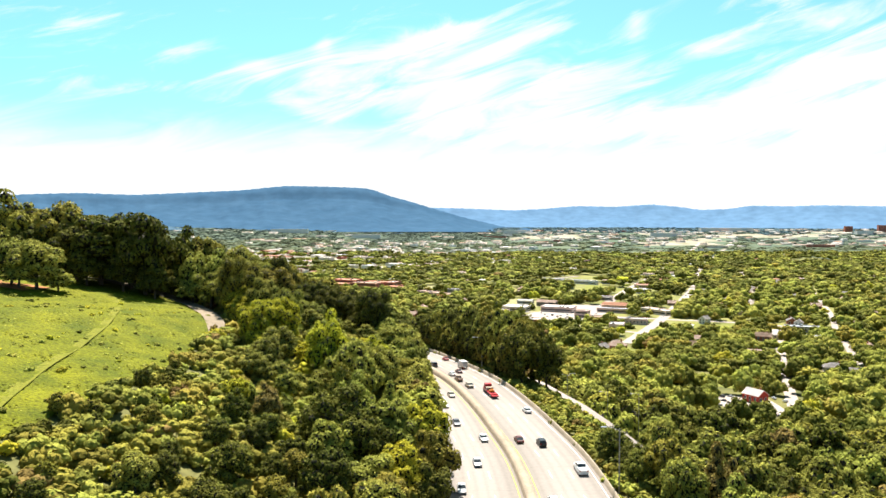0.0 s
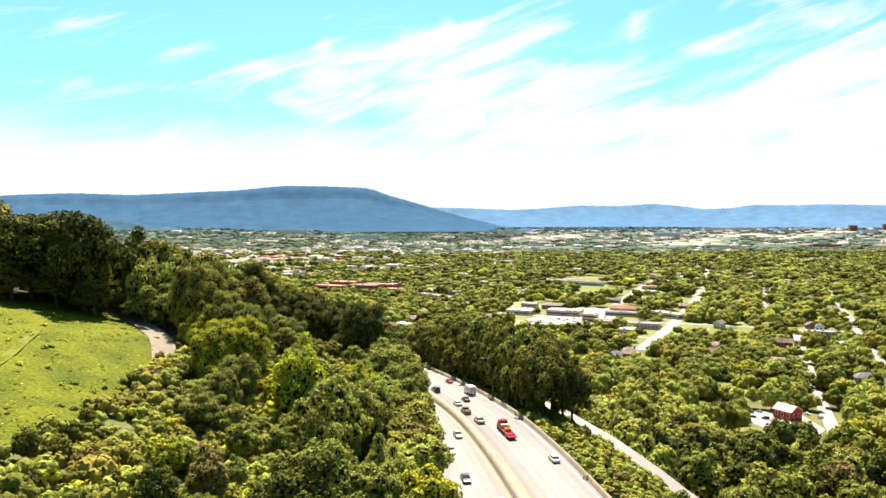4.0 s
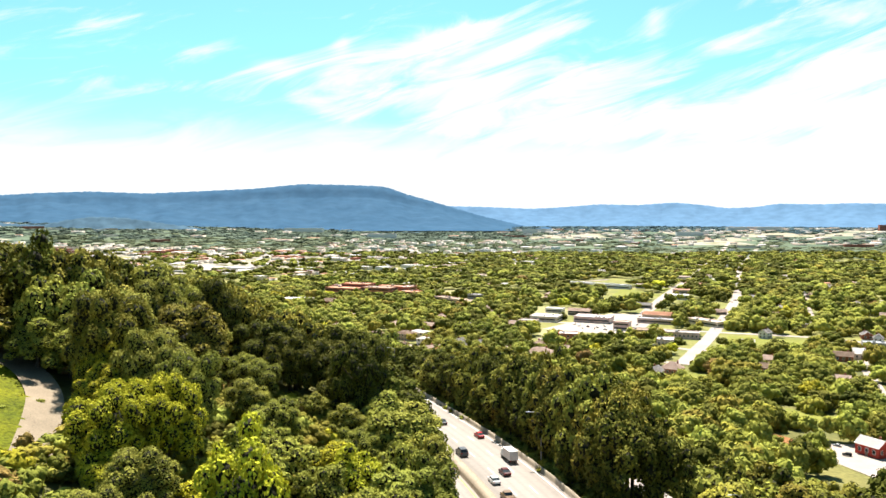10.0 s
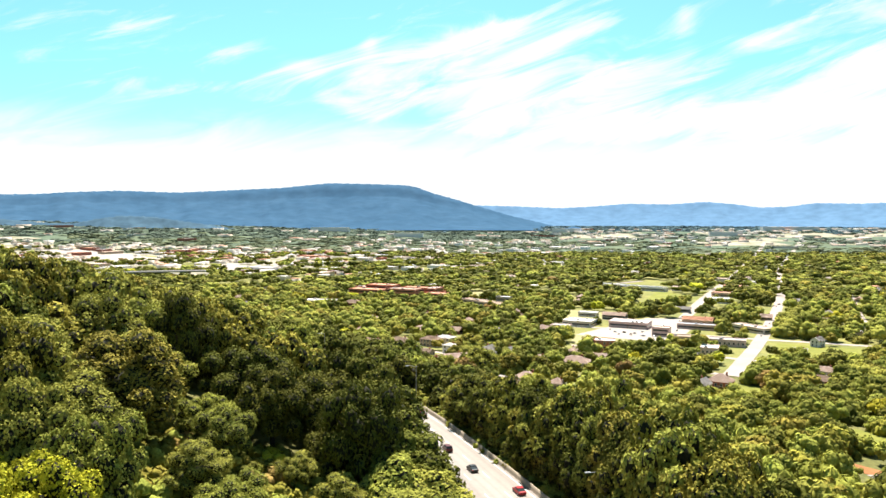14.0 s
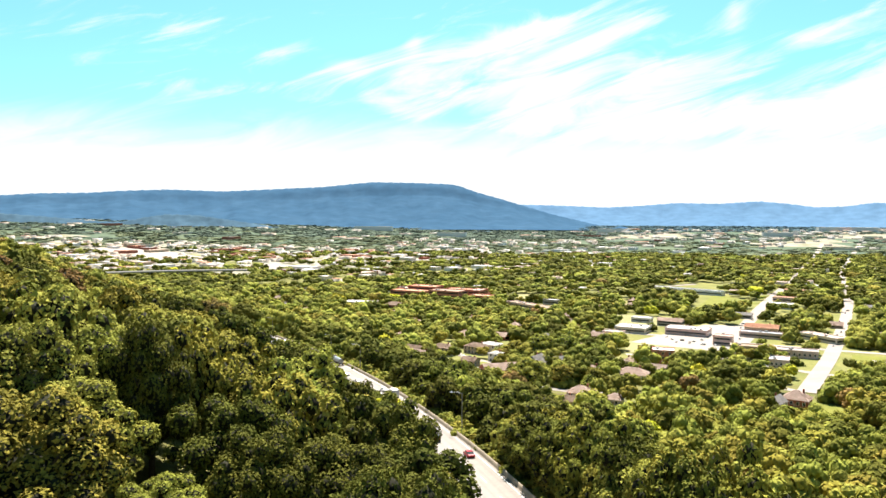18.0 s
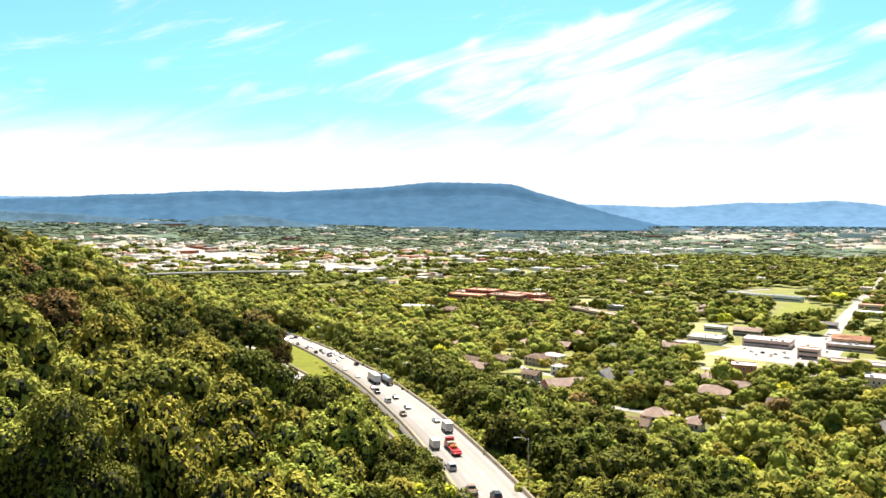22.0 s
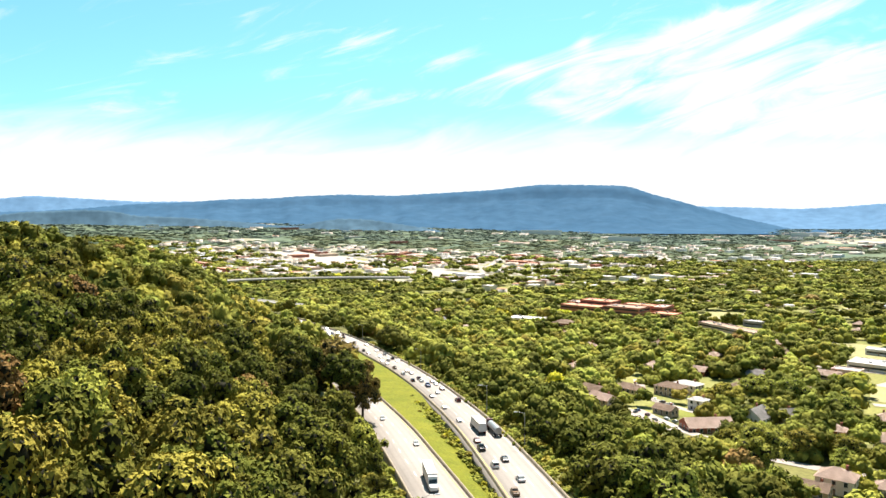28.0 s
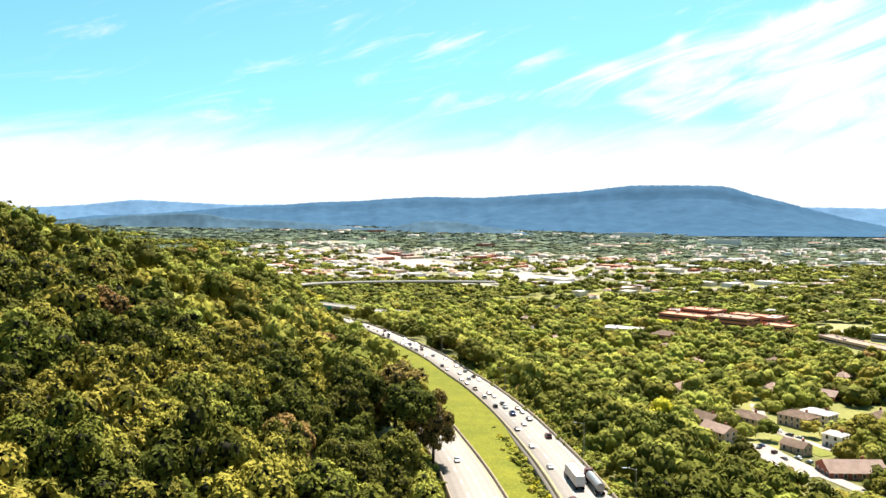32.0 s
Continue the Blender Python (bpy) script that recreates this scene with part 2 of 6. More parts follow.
# ---------------------------------------------------------------- mesh helpers
def link(name, verts, faces, mats, parent=None, index=None, smooth=False, label="", uv=None):
    """One mesh object from arrays. faces: list of tuples, or an (n, k) array."""
    me = bpy.data.meshes.new(name)
    verts = np.asarray(verts, dtype=np.float64)
    if isinstance(faces, np.ndarray) and len(faces):
        k = faces.shape[1]
        me.vertices.add(len(verts))
        me.vertices.foreach_set("co", verts.astype(np.float32).ravel())
        me.loops.add(faces.size)
        me.loops.foreach_set("vertex_index", faces.astype(np.int32).ravel())
        me.polygons.add(len(faces))
        me.polygons.foreach_set("loop_start", np.arange(0, faces.size, k, dtype=np.int32))
    else:
        me.from_pydata([tuple(v) for v in verts], [], [tuple(int(i) for i in f) for f in faces])
    for m in (mats if isinstance(mats, (list, tuple)) else [mats]):
        me.materials.append(m)
    if index is not None:
        me.polygons.foreach_set("material_index", np.asarray(index, dtype=np.int32))
    if smooth:
        me.polygons.foreach_set("use_smooth", np.ones(len(me.polygons), dtype=bool))
    if uv is not None:
        lay = me.uv_layers.new(name="UVMap")
        ix = np.empty(len(me.loops), dtype=np.int32)
        me.loops.foreach_get("vertex_index", ix)
        lay.data.foreach_set("uv", np.asarray(uv, dtype=np.float32)[ix].ravel())
    me.update(calc_edges=True)
    me.validate()
    ob = new(name, me)
    if parent is not None:
        ob.parent = parent
    if label:
        ob["label"] = label
    return ob


def part(name, bm, mat, parent, label="", smooth=False):
    me = bpy.data.meshes.new(name)
    bm.normal_update()
    bm.to_mesh(me)
    bm.free()
    me.materials.append(mat)
    if smooth:
        me.polygons.foreach_set("use_smooth", np.ones(len(me.polygons), dtype=bool))
    ob = new(name, me)
    ob.parent = parent
    if label:
        ob["label"] = label
    return ob


def empty(name, m, label="", category="", group=""):
    ob = new(name)
    ob.matrix_basis = m
    return tagged(ob, label, category, group)


def box(bm, x0, y0, z0, x1, y1, z1, bevel=0.0):
    r = bmesh.ops.create_cube(bm, size=1.0)
    vs = r["verts"]
    bmesh.ops.scale(bm, vec=(x1 - x0, y1 - y0, z1 - z0), verts=vs)
    bmesh.ops.translate(bm, vec=((x0 + x1) / 2, (y0 + y1) / 2, (z0 + z1) / 2), verts=vs)
    if bevel:
        es = list({e for v in vs for e in v.link_edges})
        bmesh.ops.bevel(bm, geom=es, offset=bevel, segments=1, affect="EDGES")
    return vs


def tube(bm, a, b, r0, r1, seg=8):
    a, b = Vector(a), Vector(b)
    r = bmesh.ops.create_cone(bm, cap_ends=True, segments=seg, radius1=r0, radius2=r1, depth=(b - a).length)
    q = (b - a).to_track_quat("Z", "Y").to_matrix().to_4x4()
    bmesh.ops.transform(bm, matrix=Matrix.Translation((a + b) / 2) @ q, verts=r["verts"])
    return r["verts"]


# ---------------------------------------------------------------- plan: highway and ground
EDGE = np.array([(28.5, -400), (28.3, -150), (28, 0), (27.6, 100), (26.9, 132), (24.9, 149), (21.9, 170), (17.6, 193), (12, 216),
                 (4.7, 241), (-4.2, 267), (-12.9, 291), (-22.2, 315), (-33.3, 342), (-48.4, 376), (-65.7, 411), (-86.5, 451), (-108, 488), (-133.5, 528),
                 (-165, 572), (-195, 609), (-222, 641), (-255, 675), (-291, 709), (-341, 754), (-395, 796), (-470, 846), (-560, 892), (-680, 935), (-900, 985)], float)
ZK = np.array([(-400, 57), (100, 56.1), (200, 55.4), (300, 49.6), (400, 42.0), (500, 33.9), (600, 27.5), (750, 22.0), (900, 13), (1000, 9)])
GAP = np.array([(-400, 0.7), (285, 0.7), (330, 2.2), (380, 5.6), (430, 10.5), (487, 15), (529, 18), (650, 20), (1000, 20)])
WIDE = 13.4


def spline(p, step):
    """Catmull-Rom through p, resampled every step metres."""
    p = np.vstack([2 * p[0] - p[1], p, 2 * p[-1] - p[-2]])
    out = []
    for i in range(1, len(p) - 2):
        t = np.linspace(0, 1, 24, endpoint=False)[:, None]
        a, b, c, d = p[i - 1:i + 3]
        out.append(0.5 * (2 * b + (c - a) * t + (2 * a - 5 * b + 4 * c - d) * t ** 2 + (3 * b - a - 3 * c + d) * t ** 3))
    q = np.vstack(out + [p[-2][None]])
    s = np.r_[0, np.cumsum(np.linalg.norm(np.diff(q, axis=0), axis=1))]
    u = np.arange(0, s[-1], step)
    return np.stack([np.interp(u, s, q[:, k]) for k in range(q.shape[1])], 1)


HW = spline(EDGE, 4.0)
for _ in range(3):
    HW[1:-1] = (HW[:-2] + 2 * HW[1:-1] + HW[2:]) / 4
tang = np.gradient(HW, axis=0)
tang /= np.linalg.norm(tang, axis=1)[:, None]
LEFT = np.stack([-tang[:, 1], tang[:, 0]], 1)
HZ = np.interp(HW[:, 1], ZK[:, 0], ZK[:, 1])
for _ in range(12):
    HZ[1:-1] = (HZ[:-2] + HZ[1:-1] * 2 + HZ[2:]) / 4
HG = np.interp(HW[:, 1], GAP[:, 0], GAP[:, 1])

SLIM = np.interp(HW[:, 1], [150, 200, 300, 345], [0, 3.8, 3.8, 0])     # the east-bound road is narrower in the cutting
for _ in range(6):
    SLIM[1:-1] = (SLIM[:-2] + 2 * SLIM[1:-1] + SLIM[2:]) / 4


def near_road(x, y):
    """Offset to the left of the west-bound road's outer edge, road height and gap, for arrays of places."""
    x, y = np.ravel(x), np.ravel(y)
    off, z, g = np.empty(len(x)), np.empty(len(x)), np.empty(len(x))
    for a in range(0, len(x), 20000):
        dx = x[a:a + 20000, None] - HW[None, :, 0]
        dy = y[a:a + 20000, None] - HW[None, :, 1]
        i = (dx * dx + dy * dy).argmin(1)
        r = np.arange(len(i))
        vx, vy = dx[r, i], dy[r, i]
        side = vx * LEFT[i, 0] + vy * LEFT[i, 1]
        off[a:a + 20000] = np.sign(side) * np.hypot(vx, vy)
        z[a:a + 20000], g[a:a + 20000] = HZ[i], HG[i] - SLIM[i]
    return off, z, g


def wave(x, y, w, seed):
    return np.sin(x / w + seed) * np.cos(y / w * 1.13 + 2.1 * seed) + 0.5 * np.sin(x / w * 2.3 - y / w * 1.7 + seed)


def ground_at(x, y, parts=False):
    x, y = np.asarray(x, float), np.asarray(y, float)
    shape = x.shape
    off, zr, g = near_road(x, y)
    x, y = x.ravel(), y.ravel()
    inner = 2 * WIDE + g                                   # outer edge of the east-bound road
    dr, dl = -off, off - inner
    right = zr * (0.5 * np.exp(-(np.maximum(dr, 0) / 35) ** 2) + 0.5 * np.exp(-(np.maximum(dr, 0) / 130) ** 2)) - 0.7
    dlp = np.maximum(dl, 0)
    bank = np.interp(y, [0, 130, 165, 205, 300, 330, 400, 440, 620, 760], [0.1, 0.2, 0.45, 1.0, 0.9, 0.35, 0.25, 0.6, 0.5, 0.4])
    left = zr - 0.7 + 10 * bank * (1 - np.exp(-(dlp / 7) ** 2)) + (30 - 6 * bank) * (1 - np.exp(-(dlp / 60) ** 1.6))
    left += 43 * np.exp(-((x + 390) / 130) ** 2 - ((y - 400) / 130) ** 2) * (1 - np.exp(-(dlp / 60) ** 2))
    left += 25 * np.exp(-((x + 410) / 62) ** 2 - ((y - 673) / 75) ** 2) + 7 * np.exp(-((x + 325) / 75) ** 2 - ((y - 500) / 100) ** 2)     # wooded knolls at the ridge's end
    fall = np.clip((dlp - 260) / 500, 0, 1)                # the ridge's far side
    left = left * (1 - fall ** 2 * 0.8)
    far = np.clip((y - 820) / 200, 0, 1)                   # the ridge ends towards the plain
    left = left * (1 - far)
    mid = zr - 3.2
    z = np.where(dr > 0, right, np.where(dl > 0, left, mid))
    z = z + np.where(y > 640, 0.0, 1.0) * np.where((dr > 6) | (dl > 6), wave(x, y, 23.0, 1.3) * 0.5 + wave(x, y, 7.0, 0.4) * 0.15, 0)
    z = np.where(y > 900, np.minimum(z, 30), z)
    rr = np.clip((np.hypot(x, y) - 1900) / 2300, 0, 1)     # the plain rises to the mountains' feet
    z = z + 42 * rr * rr * (3 - 2 * rr)
    rw = np.clip((np.hypot(x, y) - 1900) / 1300, 0, 1)     # and more so towards the west
    z = z + 1.4 * np.clip(np.degrees(np.arctan2(-x, np.maximum(y, 1.0))) - 5, 0, 45) * rw * rw * (3 - 2 * rw)
    out = z.reshape(shape)
    return (out, off.reshape(shape), inner.reshape(shape)) if parts else out


def ground_one(x, y):
    return float(ground_at(np.array([x]), np.array([y]))[0])


def axis(lo, hi, dense_lo, dense_hi, step):
    mid = np.arange(dense_lo, dense_hi + 0.1, step)
    a, b = [], []
    v, s = dense_lo, step
    while v > lo:
        s *= 1.13
        v -= s
        a.append(max(v, lo))
    v, s = dense_hi, step
    while v < hi:
        s *= 1.13
        v += s
        b.append(min(v, hi))
    return np.r_[a[::-1], mid, b]


gx, gy = axis(-4700, 4700, -560, 330, 5.0), axis(-1200, 4850, -60, 980, 5.0)
GX, GY = np.meshgrid(gx, gy)
GZ = ground_at(GX, GY)
nx, ny = len(gx), len(gy)
ii = np.arange(nx * ny).reshape(ny, nx)
quads = np.stack([ii[:-1, :-1], ii[:-1, 1:], ii[1:, 1:], ii[1:, :-1]], -1).reshape(-1, 4)
GROUND = material("ground_undergrowth", (0.21, 0.185, 0.06), dark=(0.10, 0.105, 0.035), vary=0.4, scale=0.02, fine=0.6, bump=0.5)
YARDS = material("ground_yards", (0.27, 0.245, 0.075), dark=(0.165, 0.17, 0.05), vary=0.35, scale=0.035, fine=0.6, bump=0.4)
town = (GY[:-1, :-1] > 600) & (near_road(GX[:-1, :-1], GY[:-1, :-1])[0].reshape(ny - 1, nx - 1) < -70)
LOTS_GROUND = material("ground_paved_lots", (0.42, 0.36, 0.31), dark=(0.20, 0.19, 0.09), vary=0.3, scale=0.02, fine=0.15, bump=0.1)
cx, cy = GX[:-1, :-1], GY[:-1, :-1]
paved = ((cx > -1500) & (cx < 150) & (cy > 1290 + 0.12 * np.abs(cx + 300) + np.clip(cx + 400, 0, 400)) & (cy < 2150) & (wave(cx, cy, 70.0, 0.4) > -0.35 + 0.5 * (cx > -350))) | ((cx > 250) & (cy > 2300) & (cy < 3300) & (wave(cx, cy, 130.0, 1.4) > 0.1))
# haze over the far plain is put into this blue-green ground colour
FAR_GROUND = material("haze_tint_ground", (0.125, 0.150, 0.085), dark=(0.085, 0.120, 0.080), vary=0.3, scale=0.006, fine=0.03, bump=0.0)
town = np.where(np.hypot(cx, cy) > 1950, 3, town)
town = np.where(paved, 2, town)
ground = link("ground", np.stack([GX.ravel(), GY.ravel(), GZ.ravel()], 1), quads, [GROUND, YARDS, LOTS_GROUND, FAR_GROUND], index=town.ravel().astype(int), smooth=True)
tagged(ground, "grassy and weedy ground of ridge and valley", "ground", kind="structure")


# ---------------------------------------------------------------- highway
def sweep(name, pts, left, z, profile, mat, label, category="road", kind="structure", parent=None, closed=False, squeeze=None):
    """profile: (offset to the left, height) pairs, carried along pts."""
    prof = np.array(profile, float)
    k, m = len(prof), len(pts)
    v = np.empty((m, k, 3))
    offs = np.broadcast_to(prof[None, :, 0], (m, k))
    if squeeze is not None:
        offs = np.where(prof[None, :, 0] > 1.0, offs - squeeze[:, None], offs)
    v[:, :, :2] = pts[:, None, :] + left[:, None, :] * offs[..., None]
    v[:, :, 2] = z[:, None] + prof[None, :, 1]
    ii = np.arange(m * k).reshape(m, k)
    if closed:
        ii = np.concatenate([ii, ii[:, :1]], 1)
    f = np.stack([ii[:-1, :-1], ii[1:, :-1], ii[1:, 1:], ii[:-1, 1:]], -1).reshape(-1, 4)
    s = np.r_[0, np.cumsum(np.linalg.norm(np.diff(pts, axis=0), axis=1))]
    uv = np.stack(np.broadcast_arrays(prof[None, :, 0], s[:, None]), -1).reshape(-1, 2)
    ob = link(name, v.reshape(-1, 3), f, mat, parent=parent, uv=uv)
    if parent is None:
        tagged(ob, label, category, kind=kind)
    elif label:
        ob["label"] = label
    return ob


def slab_material():
    """Pale concrete lanes with darker wheel tracks and joints, laid out across the road's own width."""
    m = material("highway_concrete", (0.35, 0.305, 0.27), vary=0.10, scale=0.05, fine=1.5, bump=0.08)
    nt = m.node_tree
    n, l = nt.nodes, nt.links
    uv = n.new("ShaderNodeUVMap")
    sep = n.new("ShaderNodeSeparateXYZ")
    l.new(uv.outputs[0], sep.inputs[0])

    def maths(op, a, b=None):
        mm = n.new("ShaderNodeMath")
        mm.operation = op
        for i, v in enumerate((a, b)):
            if isinstance(v, (int, float)):
                mm.inputs[i].default_value = v
            elif v is not None:
                l.new(v, mm.inputs[i])
        return mm.outputs[0]
    lane = maths("FRACT", maths("DIVIDE", maths("SUBTRACT", sep.outputs[0], 1.5), 3.6))
    track = maths("ABSOLUTE", maths("SUBTRACT", maths("ABSOLUTE", maths("SUBTRACT", lane, 0.5)), 0.24))
    dirt = n.new("ShaderNodeMapRange")
    l.new(track, dirt.inputs[0])
    dirt.inputs[1].default_value, dirt.inputs[2].default_value = 0.0, 0.15
    dirt.inputs[3].default_value, dirt.inputs[4].default_value = 0.89, 1.0
    joint = maths("LESS_THAN", maths("FRACT", maths("DIVIDE", sep.outputs[1], 6.0)), 0.015)
    jm = maths("SUBTRACT", 1.0, maths("MULTIPLY", joint, 0.2))
    bsdf = n["Principled BSDF"]
    src = bsdf.inputs["Base Color"].links[0].from_socket
    mul = n.new("ShaderNodeMix")
    mul.data_type, mul.blend_type = "RGBA", "MULTIPLY"
    mul.inputs[0].default_value = 1.0
    comb = n.new("ShaderNodeCombineXYZ")
    val = maths("MULTIPLY", dirt.outputs[0], jm)
    for i in range(3):
        l.new(val, comb.inputs[i])
    l.new(src, mul.inputs[6])
    l.new(comb.outputs[0], mul.inputs[7])
    l.new(mul.outputs[2], bsdf.inputs["Base Color"])
    return m


SLAB = slab_material()
keep = (HW[:, 1] > -120)
hp, hl, hz, hg = HW[keep], LEFT[keep], HZ[keep], HG[keep]
sweep("road_westbound", hp, hl, hz, [(0.0, -4.5), (0.0, 0), (WIDE, 0), (WIDE, -4.5)], SLAB, "pale concrete highway lanes running downhill")
ep = hp + hl * (WIDE + hg)[:, None]
es = SLIM[keep]
sweep("road_eastbound", ep, hl, hz, [(0.0, -4.0), (0.0, 0), (WIDE, 0), (WIDE, -4.0)], SLAB, "pale concrete highway lanes climbing the ridge", squeeze=es)
jersey = [(-0.32, 0.0), (-0.30, 0.12), (-0.12, 0.38), (-0.09, 0.95), (0.09, 0.95), (0.12, 0.38), (0.30, 0.12), (0.32, 0.0)]
shift = lambda o: [(a + o, b) for a, b in jersey]
sweep("barrier_outer", hp, hl, hz, shift(0.34), MAT["barrier"], "stained concrete barrier along the highway edge", "barrier")
split = hp[:, 1] > 285
sweep("barrier_median", hp[~split], hl[~split], hz[~split], [(WIDE - 0.3 + a, b * 1.2) for a, b in jersey[:4]] + [(WIDE + 1.0 - a, b * 1.2) for a, b in jersey[:4][::-1]], MAT["barrier"], "tall stained concrete median barrier", "barrier")
sweep("barrier_inner", hp[split], hl[split], hz[split], shift(WIDE - 0.34), MAT["barrier"], "concrete barrier above the retaining wall", "barrier")
sweep("barrier_eastbound", ep[split], hl[split], hz[split], shift(0.34), MAT["barrier"], "concrete barrier beside the grassy median", "barrier")
sweep("barrier_hillside", ep - hl * es[:, None], hl, hz, shift(WIDE - 0.3), MAT["barrier"], "low concrete barrier under the wooded slope", "barrier")
# grassy median, with a ditch under the retaining wall
sel = (hp[:, 1] > 300)
mp_, ml, mz, mg = hp[sel] + hl[sel] * WIDE, hl[sel], hz[sel], hg[sel]
tt = np.linspace(0, 1, 9)
ditch = np.clip((mp_[:, 1] - 320) / 40, 0, 1) * np.clip((500 - mp_[:, 1]) / 40, 0, 1)
mv = np.empty((len(mp_), 9, 3))
mv[:, :, :2] = mp_[:, None] + ml[:, None] * (tt[None, :, None] * mg[:, None, None])
mv[:, :, 2] = mz[:, None] - 0.12 - 2.6 * ditch[:, None] * np.exp(-((tt[None] - 0.0) / 0.42) ** 2)
ii = np.arange(len(mp_) * 9).reshape(-1, 9)
f = np.stack([ii[:-1, :-1], ii[1:, :-1], ii[1:, 1:], ii[:-1, 1:]], -1).reshape(-1, 4)
tagged(link("median_grass", mv.reshape(-1, 3), f, MAT["median"], smooth=True), "sunlit yellow-green grass between the two carriageways", "grass", kind="structure")


def stripe(name, pts, left, z, off, width, mat, dash=None, label="painted lane line"):
    v, f = [], []
    s = 0.0
    for i in range(len(pts) - 1):
        s += 4.0
        if dash and (i % dash):
            continue
        for j in (i, i + 1):
            for o in (off - width / 2, off + width / 2):
                v.append((*(pts[j] + left[j] * o), z[j] + 0.012))
        b = len(v) - 4
        f.append((b, b + 2, b + 3, b + 1))
    tagged(link(name, v, f, mat), label, "road marking", kind="structure")


for pts in (hp, ep):
    for o in (1.5 + 3.6, 1.5 + 7.2):
        stripe("lane_line", pts, hl, hz, o, 0.15, MAT["paint_white"], 3)
stripe("edge_line", hp, hl, hz, 1.4, 0.15, MAT["paint_white"])
stripe("edge_line", hp, hl, hz, WIDE - 1.2, 0.16, MAT["paint_yellow"])
stripe("edge_line", ep, hl, hz, 1.2, 0.16, MAT["paint_yellow"])


# ---------------------------------------------------------------- mountains
def mountain(name, prof, r_base, r_top, r_back, mat, seed, label, cliff=0.0, foot=34):
    prof = np.array(prof, float)
    bs = np.arange(prof[0, 0], prof[-1, 0], 0.16)
    rs = np.r_[np.linspace(r_base, r_top, 26), np.linspace(r_top, r_back, 6)[1:]]
    h = np.interp(bs, prof[:, 0], prof[:, 1])
    k = np.array([1, 2, 3, 2, 1]) / 9
    h[2:-2] = np.convolve(h, k, "valid")
    B, R = np.meshgrid(np.radians(bs), rs)
    u = np.clip((R - r_base) / (r_top - r_base), 0, 1)
    shape = 0.86 * u ** 1.25 + cliff * np.clip((u - 0.84) / 0.06, 0, 1) + (0.14 - cliff) * u ** 4
    shape = np.where(R > r_top, 1 - ((R - r_top) / (r_back - r_top)) ** 2 * 0.5, shape)
    bd = np.degrees(B)
    gully = (np.sin(bd * 0.9 + seed + 2.0 * u) + 0.6 * np.sin(bd * 2.3 + seed * 2 - 3 * u) + 0.35 * np.sin(bd * 4.7 + seed + 4 * u)) * u * (1 - u) * 20
    crest = (np.sin(bd * 8.3 + seed) + np.sin(bd * 14.9 + 2 * seed) + 0.7 * np.sin(bd * 19.1)) * 0.9 * np.clip(u * 2 - 1, 0, 1)
    z = foot + (h[None, :] - foot) * shape + gully + crest
    v = np.stack([np.sin(B) * R, np.cos(B) * R, z], -1).reshape(-1, 3)
    ii = np.arange(B.size).reshape(B.shape)
    f = np.stack([ii[:-1, :-1], ii[:-1, 1:], ii[1:, 1:], ii[1:, :-1]], -1).reshape(-1, 4)
    return tagged(link(name, v, f, mat, smooth=True), label, "mountain", kind="structure")


# distance haze is mixed into these blue base colours
HAZE_NEAR = material("haze_blue_slopes", (0.056, 0.114, 0.186), dark=(0.044, 0.096, 0.162), vary=0.16, scale=0.009, fine=0.02, bump=0.0, rough=1.0, spec=0.0)
HAZE_FAR = material("haze_pale_ridges", (0.118, 0.208, 0.325), dark=(0.104, 0.188, 0.30), vary=0.2, scale=0.004, fine=0.02, bump=0.0, rough=1.0, spec=0.0)
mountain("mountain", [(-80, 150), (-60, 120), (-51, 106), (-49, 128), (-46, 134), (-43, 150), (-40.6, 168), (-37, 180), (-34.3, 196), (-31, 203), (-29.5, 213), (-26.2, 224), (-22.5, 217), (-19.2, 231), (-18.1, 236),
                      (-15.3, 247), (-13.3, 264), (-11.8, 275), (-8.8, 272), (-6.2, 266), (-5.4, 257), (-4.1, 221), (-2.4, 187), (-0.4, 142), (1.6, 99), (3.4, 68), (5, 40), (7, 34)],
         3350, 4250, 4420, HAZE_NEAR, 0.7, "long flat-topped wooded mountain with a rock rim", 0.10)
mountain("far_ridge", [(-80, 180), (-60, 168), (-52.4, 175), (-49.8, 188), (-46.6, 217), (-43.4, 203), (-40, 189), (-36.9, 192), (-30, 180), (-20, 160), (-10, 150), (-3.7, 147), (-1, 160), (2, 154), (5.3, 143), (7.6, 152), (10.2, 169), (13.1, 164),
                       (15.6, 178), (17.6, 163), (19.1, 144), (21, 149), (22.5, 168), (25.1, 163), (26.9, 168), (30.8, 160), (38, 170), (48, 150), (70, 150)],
         4150, 4640, 4780, HAZE_FAR, 2.1, "pale haze-blue ridge on the horizon", 0.0)


# the same haze tint, put into the foothills' base colour
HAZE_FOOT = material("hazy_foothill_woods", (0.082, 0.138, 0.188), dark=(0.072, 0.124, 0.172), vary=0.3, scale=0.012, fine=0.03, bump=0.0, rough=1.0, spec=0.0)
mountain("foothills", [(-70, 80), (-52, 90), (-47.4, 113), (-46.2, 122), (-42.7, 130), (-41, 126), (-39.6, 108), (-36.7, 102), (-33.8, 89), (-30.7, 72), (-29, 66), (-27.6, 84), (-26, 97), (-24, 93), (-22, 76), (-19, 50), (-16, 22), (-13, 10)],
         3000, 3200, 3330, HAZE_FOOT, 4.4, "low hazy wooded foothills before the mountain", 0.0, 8)


